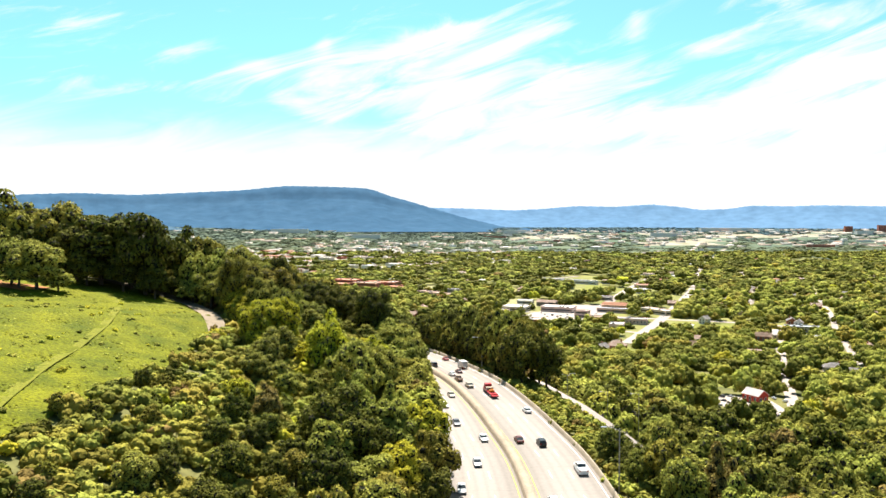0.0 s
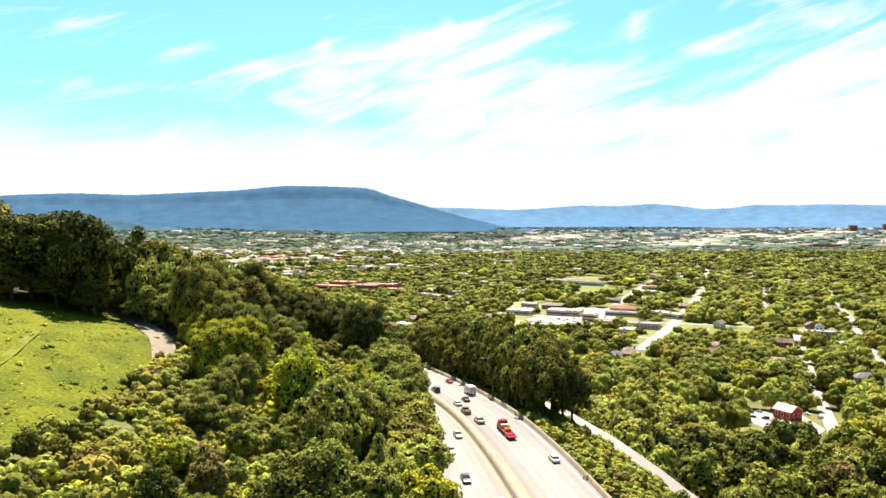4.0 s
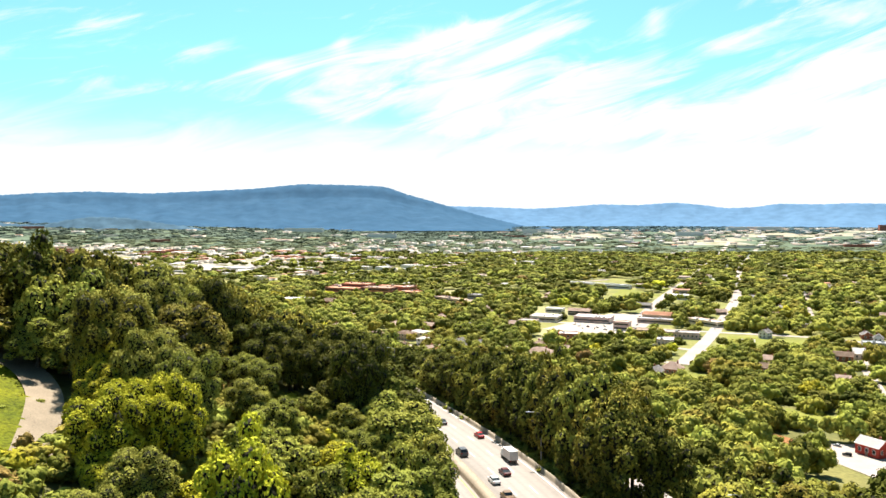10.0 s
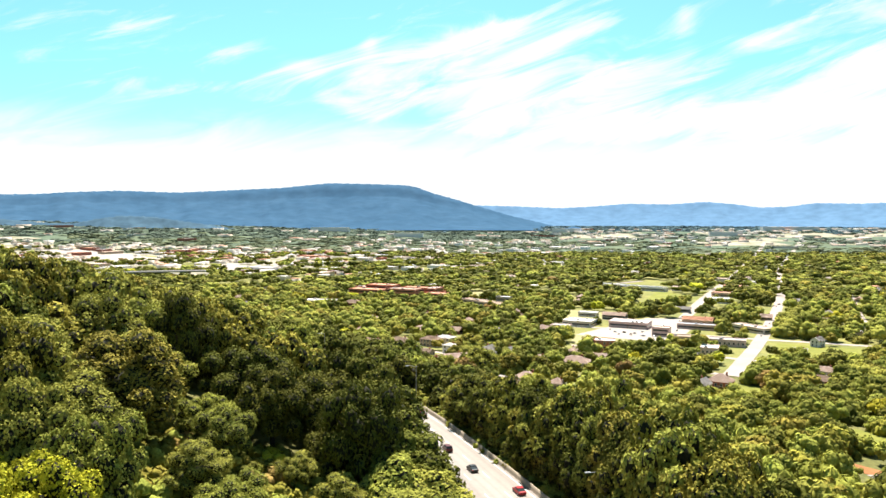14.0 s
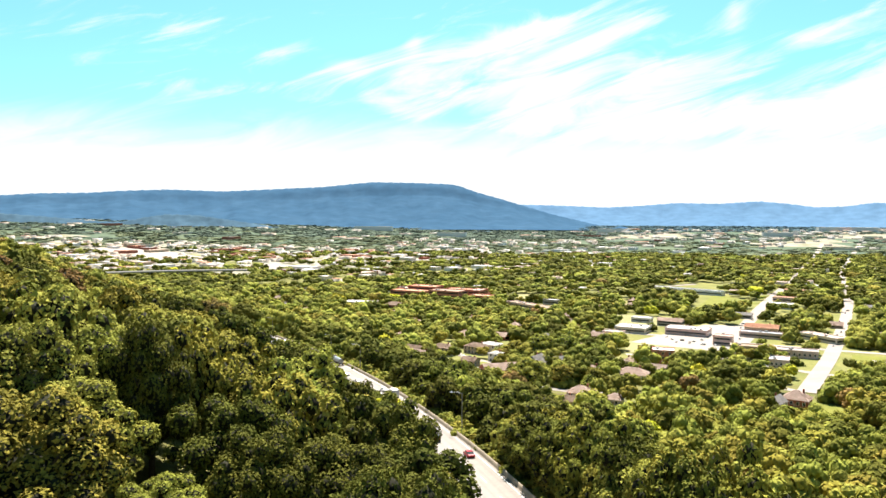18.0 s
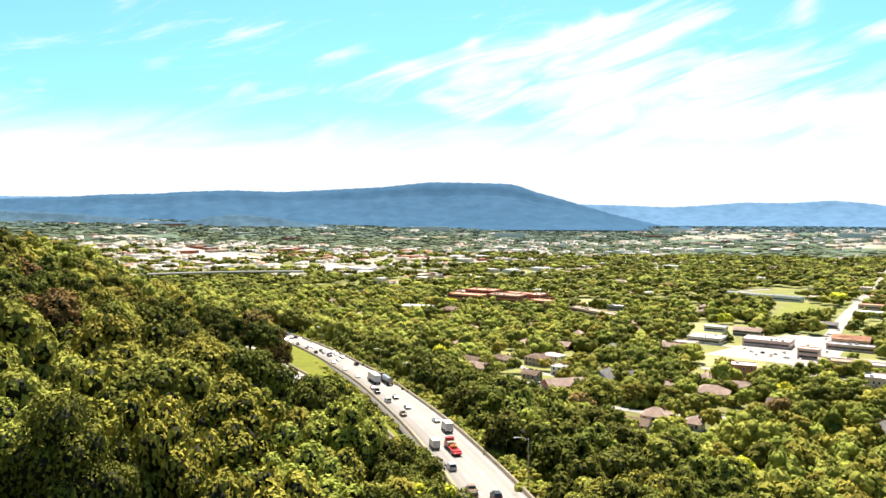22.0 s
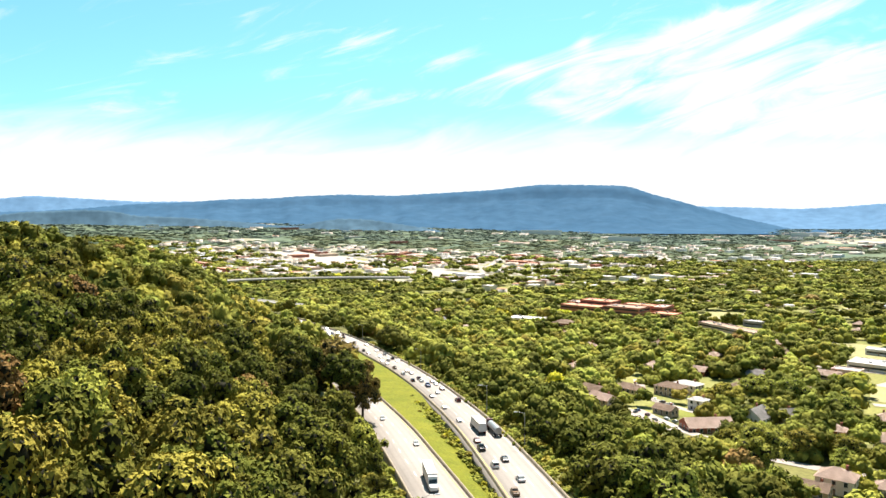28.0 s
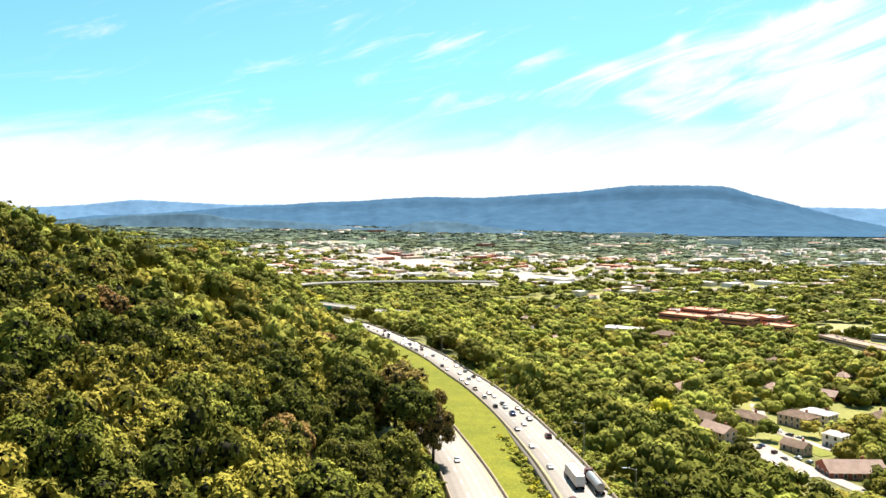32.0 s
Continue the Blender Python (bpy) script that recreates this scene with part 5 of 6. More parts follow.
tall = np.where(young, np.where(X < -36, r.uniform(2.2, 4.2, len(X)), r.uniform(4.0, 7.0, len(X))), tall)
rad = np.where(young, np.minimum(rad, tall * 0.5), rad)
thicket = (dl > 0) & (X > -46) & (Y > 160) & (Y < 202 - (X + 15) * 0.44)      # lower young wood between the path and the cutting
tall = np.where(thicket, np.minimum(tall, np.maximum(72.5 - Zg - np.minimum(X + 20, 0) * 0.26 - r.uniform(0, 2.5, len(X)), 5.0)), tall)
rad = np.where(thicket, np.minimum(rad, tall * 0.62), rad)
crest = (dl > 6) & (X > -75) & ~thicket & (Y > 200) & (Y < 252)
tall = np.where(crest, tall + 2.5, tall)
kind = leaf_kinds(X, Y, r, [0.42, 0.29, 0.25, 0.02, 0.02])
kind = np.where((dr > 5) & (dr < 26) & (Y < 470) & (Y > 195) & (r.uniform(size=len(X)) < 0.45), 0, kind)
kind = np.where((dr > 24) & (kind == 0) & (r.uniform(size=len(X)) < 0.6), 1, kind)
kind = np.where((X > 60) & (Y < 310) & (r.uniform(size=len(X)) < 0.4), 0, kind)
vines = (dr > 5) & (dr < 75) & (Y > 310)
kind = np.where(vines, r.choice([0, 0, 0, 0, 0, 0, 0, 1], len(X)), kind)
kind = np.where(young & (kind == 1) & (r.uniform(size=len(X)) < 0.6), 0, kind)
young_growth = ((X > -45) & (X < 6) & (Y > 125) & (Y < 190) & (dl > 0)) | thicket
kind = np.where(thicket, r.choice([1, 1, 1, 1, 3], len(X)), np.where(young_growth, r.choice([0, 1, 1, 1, 2, 3], len(X)), kind))
# the hill's shade is painted in by swapping lighter leaf kinds for darker
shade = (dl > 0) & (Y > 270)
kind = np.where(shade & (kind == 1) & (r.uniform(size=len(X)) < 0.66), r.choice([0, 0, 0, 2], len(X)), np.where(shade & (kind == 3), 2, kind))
over = (dl > 0) & (dl < 5) & (Y < 345)
at = ((X[:, None] - HW[None, :, 0]) ** 2 + (Y[:, None] - HW[None, :, 1]) ** 2).argmin(1)
X, Y = np.where(over, X - LEFT[at, 0] * 1.2, X), np.where(over, Y - LEFT[at, 1] * 1.2, Y)
stay, low_ = open_view(X, Y, tall, r, 0.45)
stay |= (dr < 26) | (Y < 230)
low_ = np.where((dr < 26) | (Y < 230), 1.0, low_)
tall, rad = tall * low_, rad * low_
X, Y, Zg, tall, rad, kind, dl, dr, over, thicket = [q[stay] for q in (X, Y, Zg, tall, rad, kind, dl, dr, over, thicket)]
# sunlit and shaded parts of the wood are painted in by leaf kind
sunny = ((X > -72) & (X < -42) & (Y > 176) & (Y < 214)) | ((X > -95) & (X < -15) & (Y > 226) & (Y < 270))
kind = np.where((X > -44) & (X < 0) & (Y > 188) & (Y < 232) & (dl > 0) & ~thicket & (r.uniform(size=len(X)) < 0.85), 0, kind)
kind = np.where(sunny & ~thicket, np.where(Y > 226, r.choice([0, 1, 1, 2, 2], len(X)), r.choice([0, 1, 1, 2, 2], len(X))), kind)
hs = r.uniform(1.0, 1.35, len(X))
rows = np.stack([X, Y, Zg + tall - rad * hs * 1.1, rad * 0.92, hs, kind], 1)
near = (X > -125) & (X < 70) & (Y < 350) & ((dl > 0) | (Y < 215))
fringe = near & (((Y < 260) & (X > -110)))
order = np.argsort(np.where(fringe & ~over, 0, 1000) + np.where(over, 9000, 0) + np.hypot(X + 30, (Y - 205) * 0.7))
NEAR_TREES = rows[order[:165]]
NEAR_BASE = np.stack([Zg, tall], 1)[order[:165]]
rest = np.zeros(len(X), bool)
rest[order[165:]] = True
wood("ridge_trees", rows[rest & near], LOD05, "dense leafy broadleaf wood on the ridge slope")
hill = rest & ~near & (dl > 0) & (X > -190) & (Y < 440)
mid = rest & ~near & ~hill & (((Y < 440) & (X < 40)) | ((Y < 300) & (X < 190)))
wood("hill_trees", rows[hill], LOD05, "dense olive-green wood on the hill above the highway")
wood("slope_trees", rows[mid], LOD1, "dense broadleaf wood on the slope below the highway")

wall = []
for i in range(len(HW) - 1):
    if 150 < HW[i, 1] < 340:
        for k in range(2):
            o = 2 * WIDE + HG[i] - SLIM[i] + r.uniform(1.8, 4.0) + 3.2 * k
            p = HW[i] + (HW[i + 1] - HW[i]) * r.uniform() + LEFT[i] * o
            # the bank's shade is put into a larger share of deep green leaves
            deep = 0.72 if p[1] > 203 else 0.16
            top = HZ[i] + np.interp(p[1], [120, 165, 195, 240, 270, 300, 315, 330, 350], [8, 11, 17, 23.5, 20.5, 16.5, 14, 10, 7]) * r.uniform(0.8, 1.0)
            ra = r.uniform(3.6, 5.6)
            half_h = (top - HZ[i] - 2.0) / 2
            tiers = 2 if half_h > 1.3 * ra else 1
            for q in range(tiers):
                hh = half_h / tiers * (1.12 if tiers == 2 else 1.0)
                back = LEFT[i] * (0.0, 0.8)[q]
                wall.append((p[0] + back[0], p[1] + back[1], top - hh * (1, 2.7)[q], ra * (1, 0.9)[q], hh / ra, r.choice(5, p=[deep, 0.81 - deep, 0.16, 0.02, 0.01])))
wood("cutting_trees", np.array(wall), LOD05, "wall of leafy trees leaning over the cutting")
wood("lower_slope_trees", rows[rest & ~near & ~mid & ~hill], LOD15, "broadleaf wood between the highway and the valley")


def tree_mesh(i, kind):
    """A single tree of height 1 and crown radius 0.33: trunk with limbs, and a crown."""
    rr = random.Random(90 + i)
    bm = bmesh.new()
    tube(bm, (0, 0, -0.06), (0.01, 0, 0.62), 0.022, 0.010, 7)
    for k in range(6):
        a = k * 1.05 + rr.uniform(-0.3, 0.3)
        z0 = rr.uniform(0.28, 0.5)
        tube(bm, (0, 0, z0), (math.cos(a) * 0.2, math.sin(a) * 0.2, z0 + rr.uniform(0.12, 0.28)), 0.010, 0.004, 5)
    trunk = bpy.data.meshes.new("trunk")
    bm.to_mesh(trunk)
    bm.free()
    trunk.materials.append(BARK)
    v, f, inner_faces = (LOD0 + FINE)[i]
    cr = bpy.data.meshes.new("crown")
    cr.from_pydata([(p[0] * 0.30, p[1] * 0.30, 0.50 + p[2] * 0.44) for p in v], [], f.tolist())
    cr.materials.append(LEAF[kind])
    cr.materials.append(TWIG_SHADE)
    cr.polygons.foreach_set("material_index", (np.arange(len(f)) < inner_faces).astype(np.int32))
    cr.polygons.foreach_set("use_smooth", np.ones(len(cr.polygons), dtype=bool))
    set_tone(cr, np.full(len(v), rr.uniform(-0.22, 0.25)), np.full(len(v), rr.uniform(-0.012, 0.014)))
    return trunk, cr


TREE_MESH = {(i, k): tree_mesh(i, k) for i in range(8) for k in range(5)}
TREE_WORD = ["deep green", "mid green", "olive green", "yellow-green", "russet-tinged"]


def tree(x, y, z, height, radius, i, kind, label, turn, group="trees on the ridge"):
    trunk, cr = TREE_MESH[(i, kind)]
    ob = new("tree")
    s = radius / 0.33
    ob.matrix_basis = Matrix.LocRotScale((x, y, z), Euler((0, 0, turn)), (s, s, height))
    tagged(ob, label, "tree", group)
    for name, me in (("trunk", trunk), ("crown", cr)):
        o = new(name, me)
        o.parent = ob
    return ob


rt = random.Random(8)
for (x, y, zc, ra, _, k), (zb, h_) in zip(NEAR_TREES, NEAR_BASE):
    close = -62 < x < 6 and 186 < y < 232
    tree(x, y, zb, h_, ra, rt.randrange(5, 8) if close else rt.randrange(5), int(k), TREE_WORD[int(k)] + " broadleaf tree in the ridge wood", rt.uniform(0, 6.28))
RUSSET = 68.0 - ground_one(-139, 441)
# the tall dark group by the track, the yellow tree and the lone tree on the meadow
for x, y, h_, ra, k in ((-78, 194, 23.5, 9.5, 0), (-91, 197, 22.5, 10.5, 0), (-86, 206, 21, 9, 2), (-102, 201, 22, 9.5, 2), (-70, 206, 19, 7, 0), (-114, 198, 21, 10, 2), (-127, 201, 20, 10, 0), (-140, 196, 20, 10, 1), (-76, 210, 17, 6, 0), (-96, 208, 20, 8, 0),
                        (-95, 173, 13, 7.0, 1), (-102, 175, 12, 5.5, 1), (-98, 171, 7.5, 4.8, 1), (-91, 175, 6, 4.0, 1), (-66, 199, 15, 5.5, 1), (-60, 204, 15, 5.5, 0), (-84, 199, 19, 8, 0), (-97, 196, 18, 8, 0), (-108, 195, 17, 8, 0), (-139, 441, RUSSET, 10.5, 4), (-131, 447, RUSSET - 3, 7.5, 4), (-148, 432, RUSSET - 4, 9, 0), (-42, 168, 12, 5.4, 3), (-38, 173, 13, 5.2, 3), (-36, 161, 9, 4.6, 1), (-43, 174, 7, 4.2, 3), (-40, 164, 6.5, 4, 3), (-44, 179, 9, 4.4, 3), (-49, 181, 8, 4.4, 3), (-52, 186, 8, 4, 3), (-38, 154, 6, 3.8, 1), (-46, 185, 9, 4.4, 1), (-37, 146, 6, 3.8, 1), (-36, 152, 8, 3.5, 1), (-38, 180, 14, 4.8, 1), (-52, 188, 12, 4.6, 3), (-57, 196, 13, 5, 1), (-44, 182, 15, 5, 1)):
    g = ground_one(x, y)
    tree(x, y, g, h_, ra, rt.randrange(5, 8) if x > -60 else rt.randrange(5), k, ("tall dark oak-like tree beside the track", "leafy green tree beside the meadow", "tall olive green tree beside the track", "bright yellow-green tree beside the track", "broad russet-tinged tree above the highway")[k], rt.uniform(0, 6.28))

# low growth that closes the foot of the tall trees
for x, y, h_, ra, k in ((-74, 190, 9, 5, 0), (-83, 192, 10, 5.5, 0), (-92, 191, 9, 5.5, 0), (-101, 194, 10, 6, 0), (-111, 193, 9, 6, 1), (-121, 196, 10, 6, 0), (-66, 195, 8, 4.4, 1), (-132, 194, 9, 6, 0), (-70, 200, 9, 5, 0), (-79, 200, 11, 6, 2), (-142, 190, 9, 6, 0), (-144, 438, 9, 5.5, 0)):
    tree(x, y, ground_one(x, y), h_, ra, rt.randrange(5), k, "low bushy growth at the foot of the tall trees", rt.uniform(0, 6.28))

# the dark tall row that overhangs the highway's outer barrier
for i in range(len(HW)):
    if 196 < HW[i, 1] < 300:
        for o in (3.6, 5.6, 11.5):
            x, y = HW[i] - LEFT[i] * (o + rt.uniform(-0.8, 1.2)) + tang[i] * rt.uniform(-1.2, 1.2)
            g = ground_one(x, y)
            top = HZ[i] + np.interp(y, [196, 204, 235, 270, 300], [12, 18, 19, 15, 11]) * (rt.uniform(0.82, 1.06) if o > 4 else rt.uniform(0.34, 0.5))
            tree(x, y, g, top - g, rt.uniform(5.2, 6.8) if o > 4 else rt.uniform(2.6, 3.4), rt.randrange(5), rt.choice((0, 0, 1, 2, 2)), "tall green tree leaning over the highway barrier", rt.uniform(0, 6.28))

# garden trees round the houses below the highway
for x, y, h_, ra, k, word in ((-9, 518, 22, 11.5, 1, "huge bright green round-headed"), (9, 559, 14, 8, 2, "broad olive green"), (-25, 521, 12, 7.5, 1, "mid green"), (-30, 494, 11, 7, 0, "deep green"), (-18, 508, 8, 5.5, 1, "small mid green"),
                              (-16, 556, 10, 6, 2, "olive green"), (-2, 572, 11, 7, 1, "mid green"), (14, 576, 12, 7, 0, "deep green"), (-5, 540, 10, 7, 0, "deep green"), (27, 562, 13, 8, 2, "olive green"), (24, 545, 10, 6.5, 1, "mid green"),
                              (0, 660, 18, 11, 1, "tall bright green"), (17, 668, 17, 11, 1, "tall bright green"), (-17, 644, 14, 9, 2, "olive green"), (36, 640, 15, 10, 1, "mid green")):
    tree(x, y, ground_one(x, y), h_, ra, rt.randrange(5), k, word + " shade tree among the valley gardens", rt.uniform(0, 6.28), "garden trees in the valley")

# the valley
X, Y, r = scatter(-420, 560, 300, 1010, 10.6, 11)
Zg, off, inner = ground_at(X, Y, parts=True)
ok = seen(X, Y) & is_clear(X, Y) & ((off - inner > 4) | (-off > 6)) & ~((X > -330) & (X < 90) & (Y < 560)) & ~((X > -330) & (X < 330) & (Y < 430))
ok &= (r.uniform(size=len(X)) < np.where((Y > 640) & (X > 40), 0.76, 0.93)) & ((wave(X, Y, 43.0, 1.9) > -0.85) | (Y < 640))
X, Y, Zg = X[ok], Y[ok], Zg[ok]
rad = r.uniform(5.2, 9.8, len(X))
tall = r.uniform(8.0, 15.0, len(X))
stay, low_ = open_view(X, Y, tall, r, 0.8)
X, Y, Zg, rad, tall = X[stay], Y[stay], Zg[stay], (rad * low_)[stay], (tall * low_)[stay]
rows = np.stack([X, Y, Zg + tall - rad * 0.95, rad, r.uniform(0.85, 1.1, len(X)), leaf_kinds(X, Y, r, [0.33, 0.52, 0.13, 0.015, 0.005])], 1)
wood("valley_trees", rows[Y < 640], LOD15, "leafy shade trees among the valley houses")
wood("town_edge_trees", rows[Y >= 640], LODM, "leafy shade trees round the shops and school")
X, Y, r = scatter(-2000, 1300, 860, 2000, 15.5, 13)
dens = wave(X, Y, 95.0, 2.2)
ok = seen(X, Y) & ((Y > 1010) | (X < -430)) & (dens > -1.0 + 0.6 * ((X < -100) & (Y > 1250))) & ~((X > -1500) & (X < -250) & (Y > 1300) & (Y < 2150) & (r.uniform(size=len(X)) < 0.5)) & (r.uniform(size=len(X)) < 0.9)
X, Y = X[ok], Y[ok]
ok = is_clear(X, Y)
X, Y = X[ok], Y[ok]
Zg = ground_at(X, Y)
rad = r.uniform(7.0, 12.5, len(X))
wood("town_trees", np.stack([X, Y, Zg + rad * 0.45, rad, r.uniform(0.5, 0.75, len(X)), leaf_kinds(X, Y, r, [0.56, 0.34, 0.09, 0.005, 0.005])], 1), LOD2, "trees between the streets of the town")
X, Y, r = scatter(-3600, 2600, 1960, 4100, 40.0, 17)
ok = seen(X, Y, 2) & (wave(X, Y, 150.0, 0.9) > -1.25) & ~((X > 250) & (Y > 2300) & (Y < 3300) & (wave(X, Y, 130.0, 1.4) > 0.1)) & (r.uniform(size=len(X)) < 0.96)
X, Y = X[ok], Y[ok]
ok = is_clear(X, Y)
X, Y = X[ok], Y[ok]
Zg = ground_at(X, Y)
rad = r.uniform(17, 34, len(X))
# leaf kind rises with distance, so the painted haze turns bluer
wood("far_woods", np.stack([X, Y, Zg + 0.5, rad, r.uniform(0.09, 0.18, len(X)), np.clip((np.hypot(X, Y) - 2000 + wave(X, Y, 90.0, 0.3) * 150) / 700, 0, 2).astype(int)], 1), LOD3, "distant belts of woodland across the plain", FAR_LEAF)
# the far shoulder of the ridge
X, Y, r = scatter(-640, -160, 330, 860, 11.6, 19)
Zg, off, inner = ground_at(X, Y, parts=True)
ok = seen(X, Y, 3) & (off - inner > 4) & is_clear(X, Y) & ~((X > -330) & (Y < 560))
X, Y, Zg = X[ok], Y[ok], Zg[ok]
rad = r.uniform(5.2, 8.2, len(X))
tall = r.uniform(11, 18, len(X))
wood("shoulder_trees", np.stack([X, Y, Zg + tall - rad, rad, np.ones(len(X)), leaf_kinds(X, Y, r, [0.66, 0.12, 0.19, 0.0, 0.03])], 1), LOD15, "dense wood on the ridge's far shoulder")


# bushes: the vine-covered verge and the foot of the woods
def bushes(name, xs, ys, zs, size, weights, seed, label, lods=LODB):
    r = np.random.RandomState(seed)
    ra = r.uniform(size[0], size[1], len(xs))
    wood(name, np.stack([xs, ys, zs + ra * 0.25, ra, r.uniform(0.7, 1.1, len(xs)), r.choice(5, len(xs), p=weights)], 1), lods, label)


X, Y, r = scatter(-360, 90, 90, 640, 2.7, 23)
Zg, off, inner = ground_at(X, Y, parts=True)
dl, dr = off - inner, -off
ok = is_clear(X, Y) & seen(X, Y) & (((dr > 0.8) & (dr < 20)) | inside([(20, 188), (26, 262), (36, 246), (52, 224), (76, 206), (72, 168), (54, 143), (32, 141)], X, Y) | ((dl > 1.2) & (dl < 9))) & ~inside(MEADOW, X, Y)
bushes("verge_bushes", X[ok], Y[ok], Zg[ok], (0.9, 2.1), [0.16, 0.58, 0.24, 0.01, 0.01], 24, "bright vines and bushes along the highway verge")
X, Y, r = scatter(-120, 4, 60, 215, 2.6, 27)
Zg, off, inner = ground_at(X, Y, parts=True)
ok = is_clear(X, Y) & (off - inner > 2) & ~inside(MEADOW, X, Y) & (r.uniform(size=len(X)) < 0.85)
bushes("wood_edge_bushes", X[ok], Y[ok], Zg[ok], (1.1, 2.5), [0.15, 0.36, 0.39, 0.06, 0.04], 28, "leafy undergrowth at the edge of the wood", LODM)
X, Y, r = scatter(-330, -60, 340, 660, 2.6, 29)
_, off, inner = ground_at(X, Y, parts=True)
gap = inner - 2 * WIDE
ok = (off > WIDE + 0.9) & (off < WIDE + gap * 0.42) & (Y < 500)
zz = ground_at(X, Y) + 1.6
bushes("median_bushes", X[ok], Y[ok], zz[ok], (0.7, 1.5), [0.2, 0.5, 0.2, 0.1, 0.0], 30, "bushes in the ditch beside the retaining wall")


def tufts():
    r = np.random.RandomState(31)
    n = 21000
    x, y = r.uniform(-130, -38, n), r.uniform(62, 208, n)
    ok = inside(MEADOW, x, y)
    x, y = x[ok], y[ok]
    n = len(x)
    z = ground_at(x, y) + 0.22
    a = r.uniform(0, 6.283, (n, 1)) + np.arange(3)[None] * 2.0944
    w = r.uniform(0.10, 0.36, (n, 1)) * r.uniform(0.7, 1.3, (n, 3))
    rim = np.stack([x[:, None] + np.cos(a) * w, y[:, None] + np.sin(a) * w, np.broadcast_to(z[:, None], a.shape)], -1)
    top = np.stack([x + r.uniform(-0.15, 0.15, n), y + r.uniform(-0.15, 0.15, n), z + r.uniform(0.06, 0.26, n)], -1)[:, None]
    v = np.concatenate([rim, top], 1).reshape(-1, 3)
    k = np.arange(3)
    f = np.stack([k, (k + 1) % 3, np.full(3, 3)], 1)
    f = (f[None] + 4 * np.arange(n)[:, None, None]).reshape(-1, 3)
    pick = np.repeat(r.choice(2, n, p=[0.9, 0.1]), 3)
    tagged(link("meadow_tufts", v, f, [MAT["grass"], LEAF[1]], index=pick), "low tufts of meadow grass and weeds", "grass", kind="stuff")


tufts()
X, Y, r = scatter(-130, -48, 66, 200, 3.6, 33, 0.5)
ok = inside(MEADOW, X, Y) & (wave(X, Y, 9.0, 0.8) > -0.2) & (r.uniform(size=len(X)) < 0.75)
X, Y = X[ok], Y[ok]
wood("meadow_weeds", np.stack([X, Y, ground_at(X, Y) + 0.22, r.uniform(0.3, 0.95, len(X)), r.uniform(0.5, 0.9, len(X)), r.choice([0, 1, 1, 3], len(X))], 1), LODB, "clumps of tall weeds in the meadow")


# ---------------------------------------------------------------- vehicles
def loft(bm, sections):
    """Joins closed rings of equal length into one hull. sections: lists of (x, y, z)."""
    rings = [[bm.verts.new(p) for p in s] for s in sections]
    n = len(rings[0])
    for a, b in zip(rings, rings[1:]):
        for i in range(n):
            bm.faces.new((a[i], a[(i + 1) % n], b[(i + 1) % n], b[i]))
    bm.faces.new(rings[0][::-1])
    bm.faces.new(rings[-1])
    bmesh.ops.recalc_face_normals(bm, faces=bm.faces[:])


def ring(y, half, z0, z1, tuck=0.08):
    """A cross-section of a body: flat below, rounded shoulders."""
    return [(-half, y, z0), (-half - 0.02, y, (z0 + z1) / 2), (-half + tuck, y, z1), (half - tuck, y, z1), (half + 0.02, y, (z0 + z1) / 2), (half, y, z0)]


def wheel(parent, x, y, r, wide=0.24):
    bm = bmesh.new()
    tube(bm, (x - wide / 2, y, r), (x + wide / 2, y, r), r, r, 12)
    t = part("wheel", bm, MAT["tyre"], parent)
    bm = bmesh.new()
    s = 1 if x > 0 else -1
    tube(bm, (x + s * wide / 2 - 0.02, y, r), (x + s * (wide / 2 + 0.015), y, r), r * 0.6, r * 0.55, 10)
    part("rim", bm, MAT["rim"], t)


def lights(parent, y, half, z, mat, name, out):
    for s in (-1, 1):
        bm = bmesh.new()
        box(bm, s * (half - 0.25) - 0.17, min(y, y + out * 0.05), z - 0.08, s * (half - 0.25) + 0.17, max(y, y + out * 0.05), z + 0.08, 0.02)
        part(name, bm, mat, parent)


def paint(name, c):
    return material(name, c, rough=0.36, vary=0.06, scale=2, fine=20, bump=0, spec=0.3)


PAINT = {k: paint("car_paint_" + k, c) for k, c in {"white": (0.80, 0.80, 0.79), "silver": (0.46, 0.46, 0.46), "black": (0.015, 0.015, 0.017), "grey": (0.10, 0.10, 0.11), "red": (0.42, 0.015, 0.02), "maroon": (0.10, 0.02, 0.018), "blue": (0.04, 0.08, 0.2),
                                                    "bronze": (0.20, 0.12, 0.07), "orange": (0.60, 0.20, 0.03), "tan": (0.45, 0.38, 0.28)}.items()}
# front of every vehicle faces +y


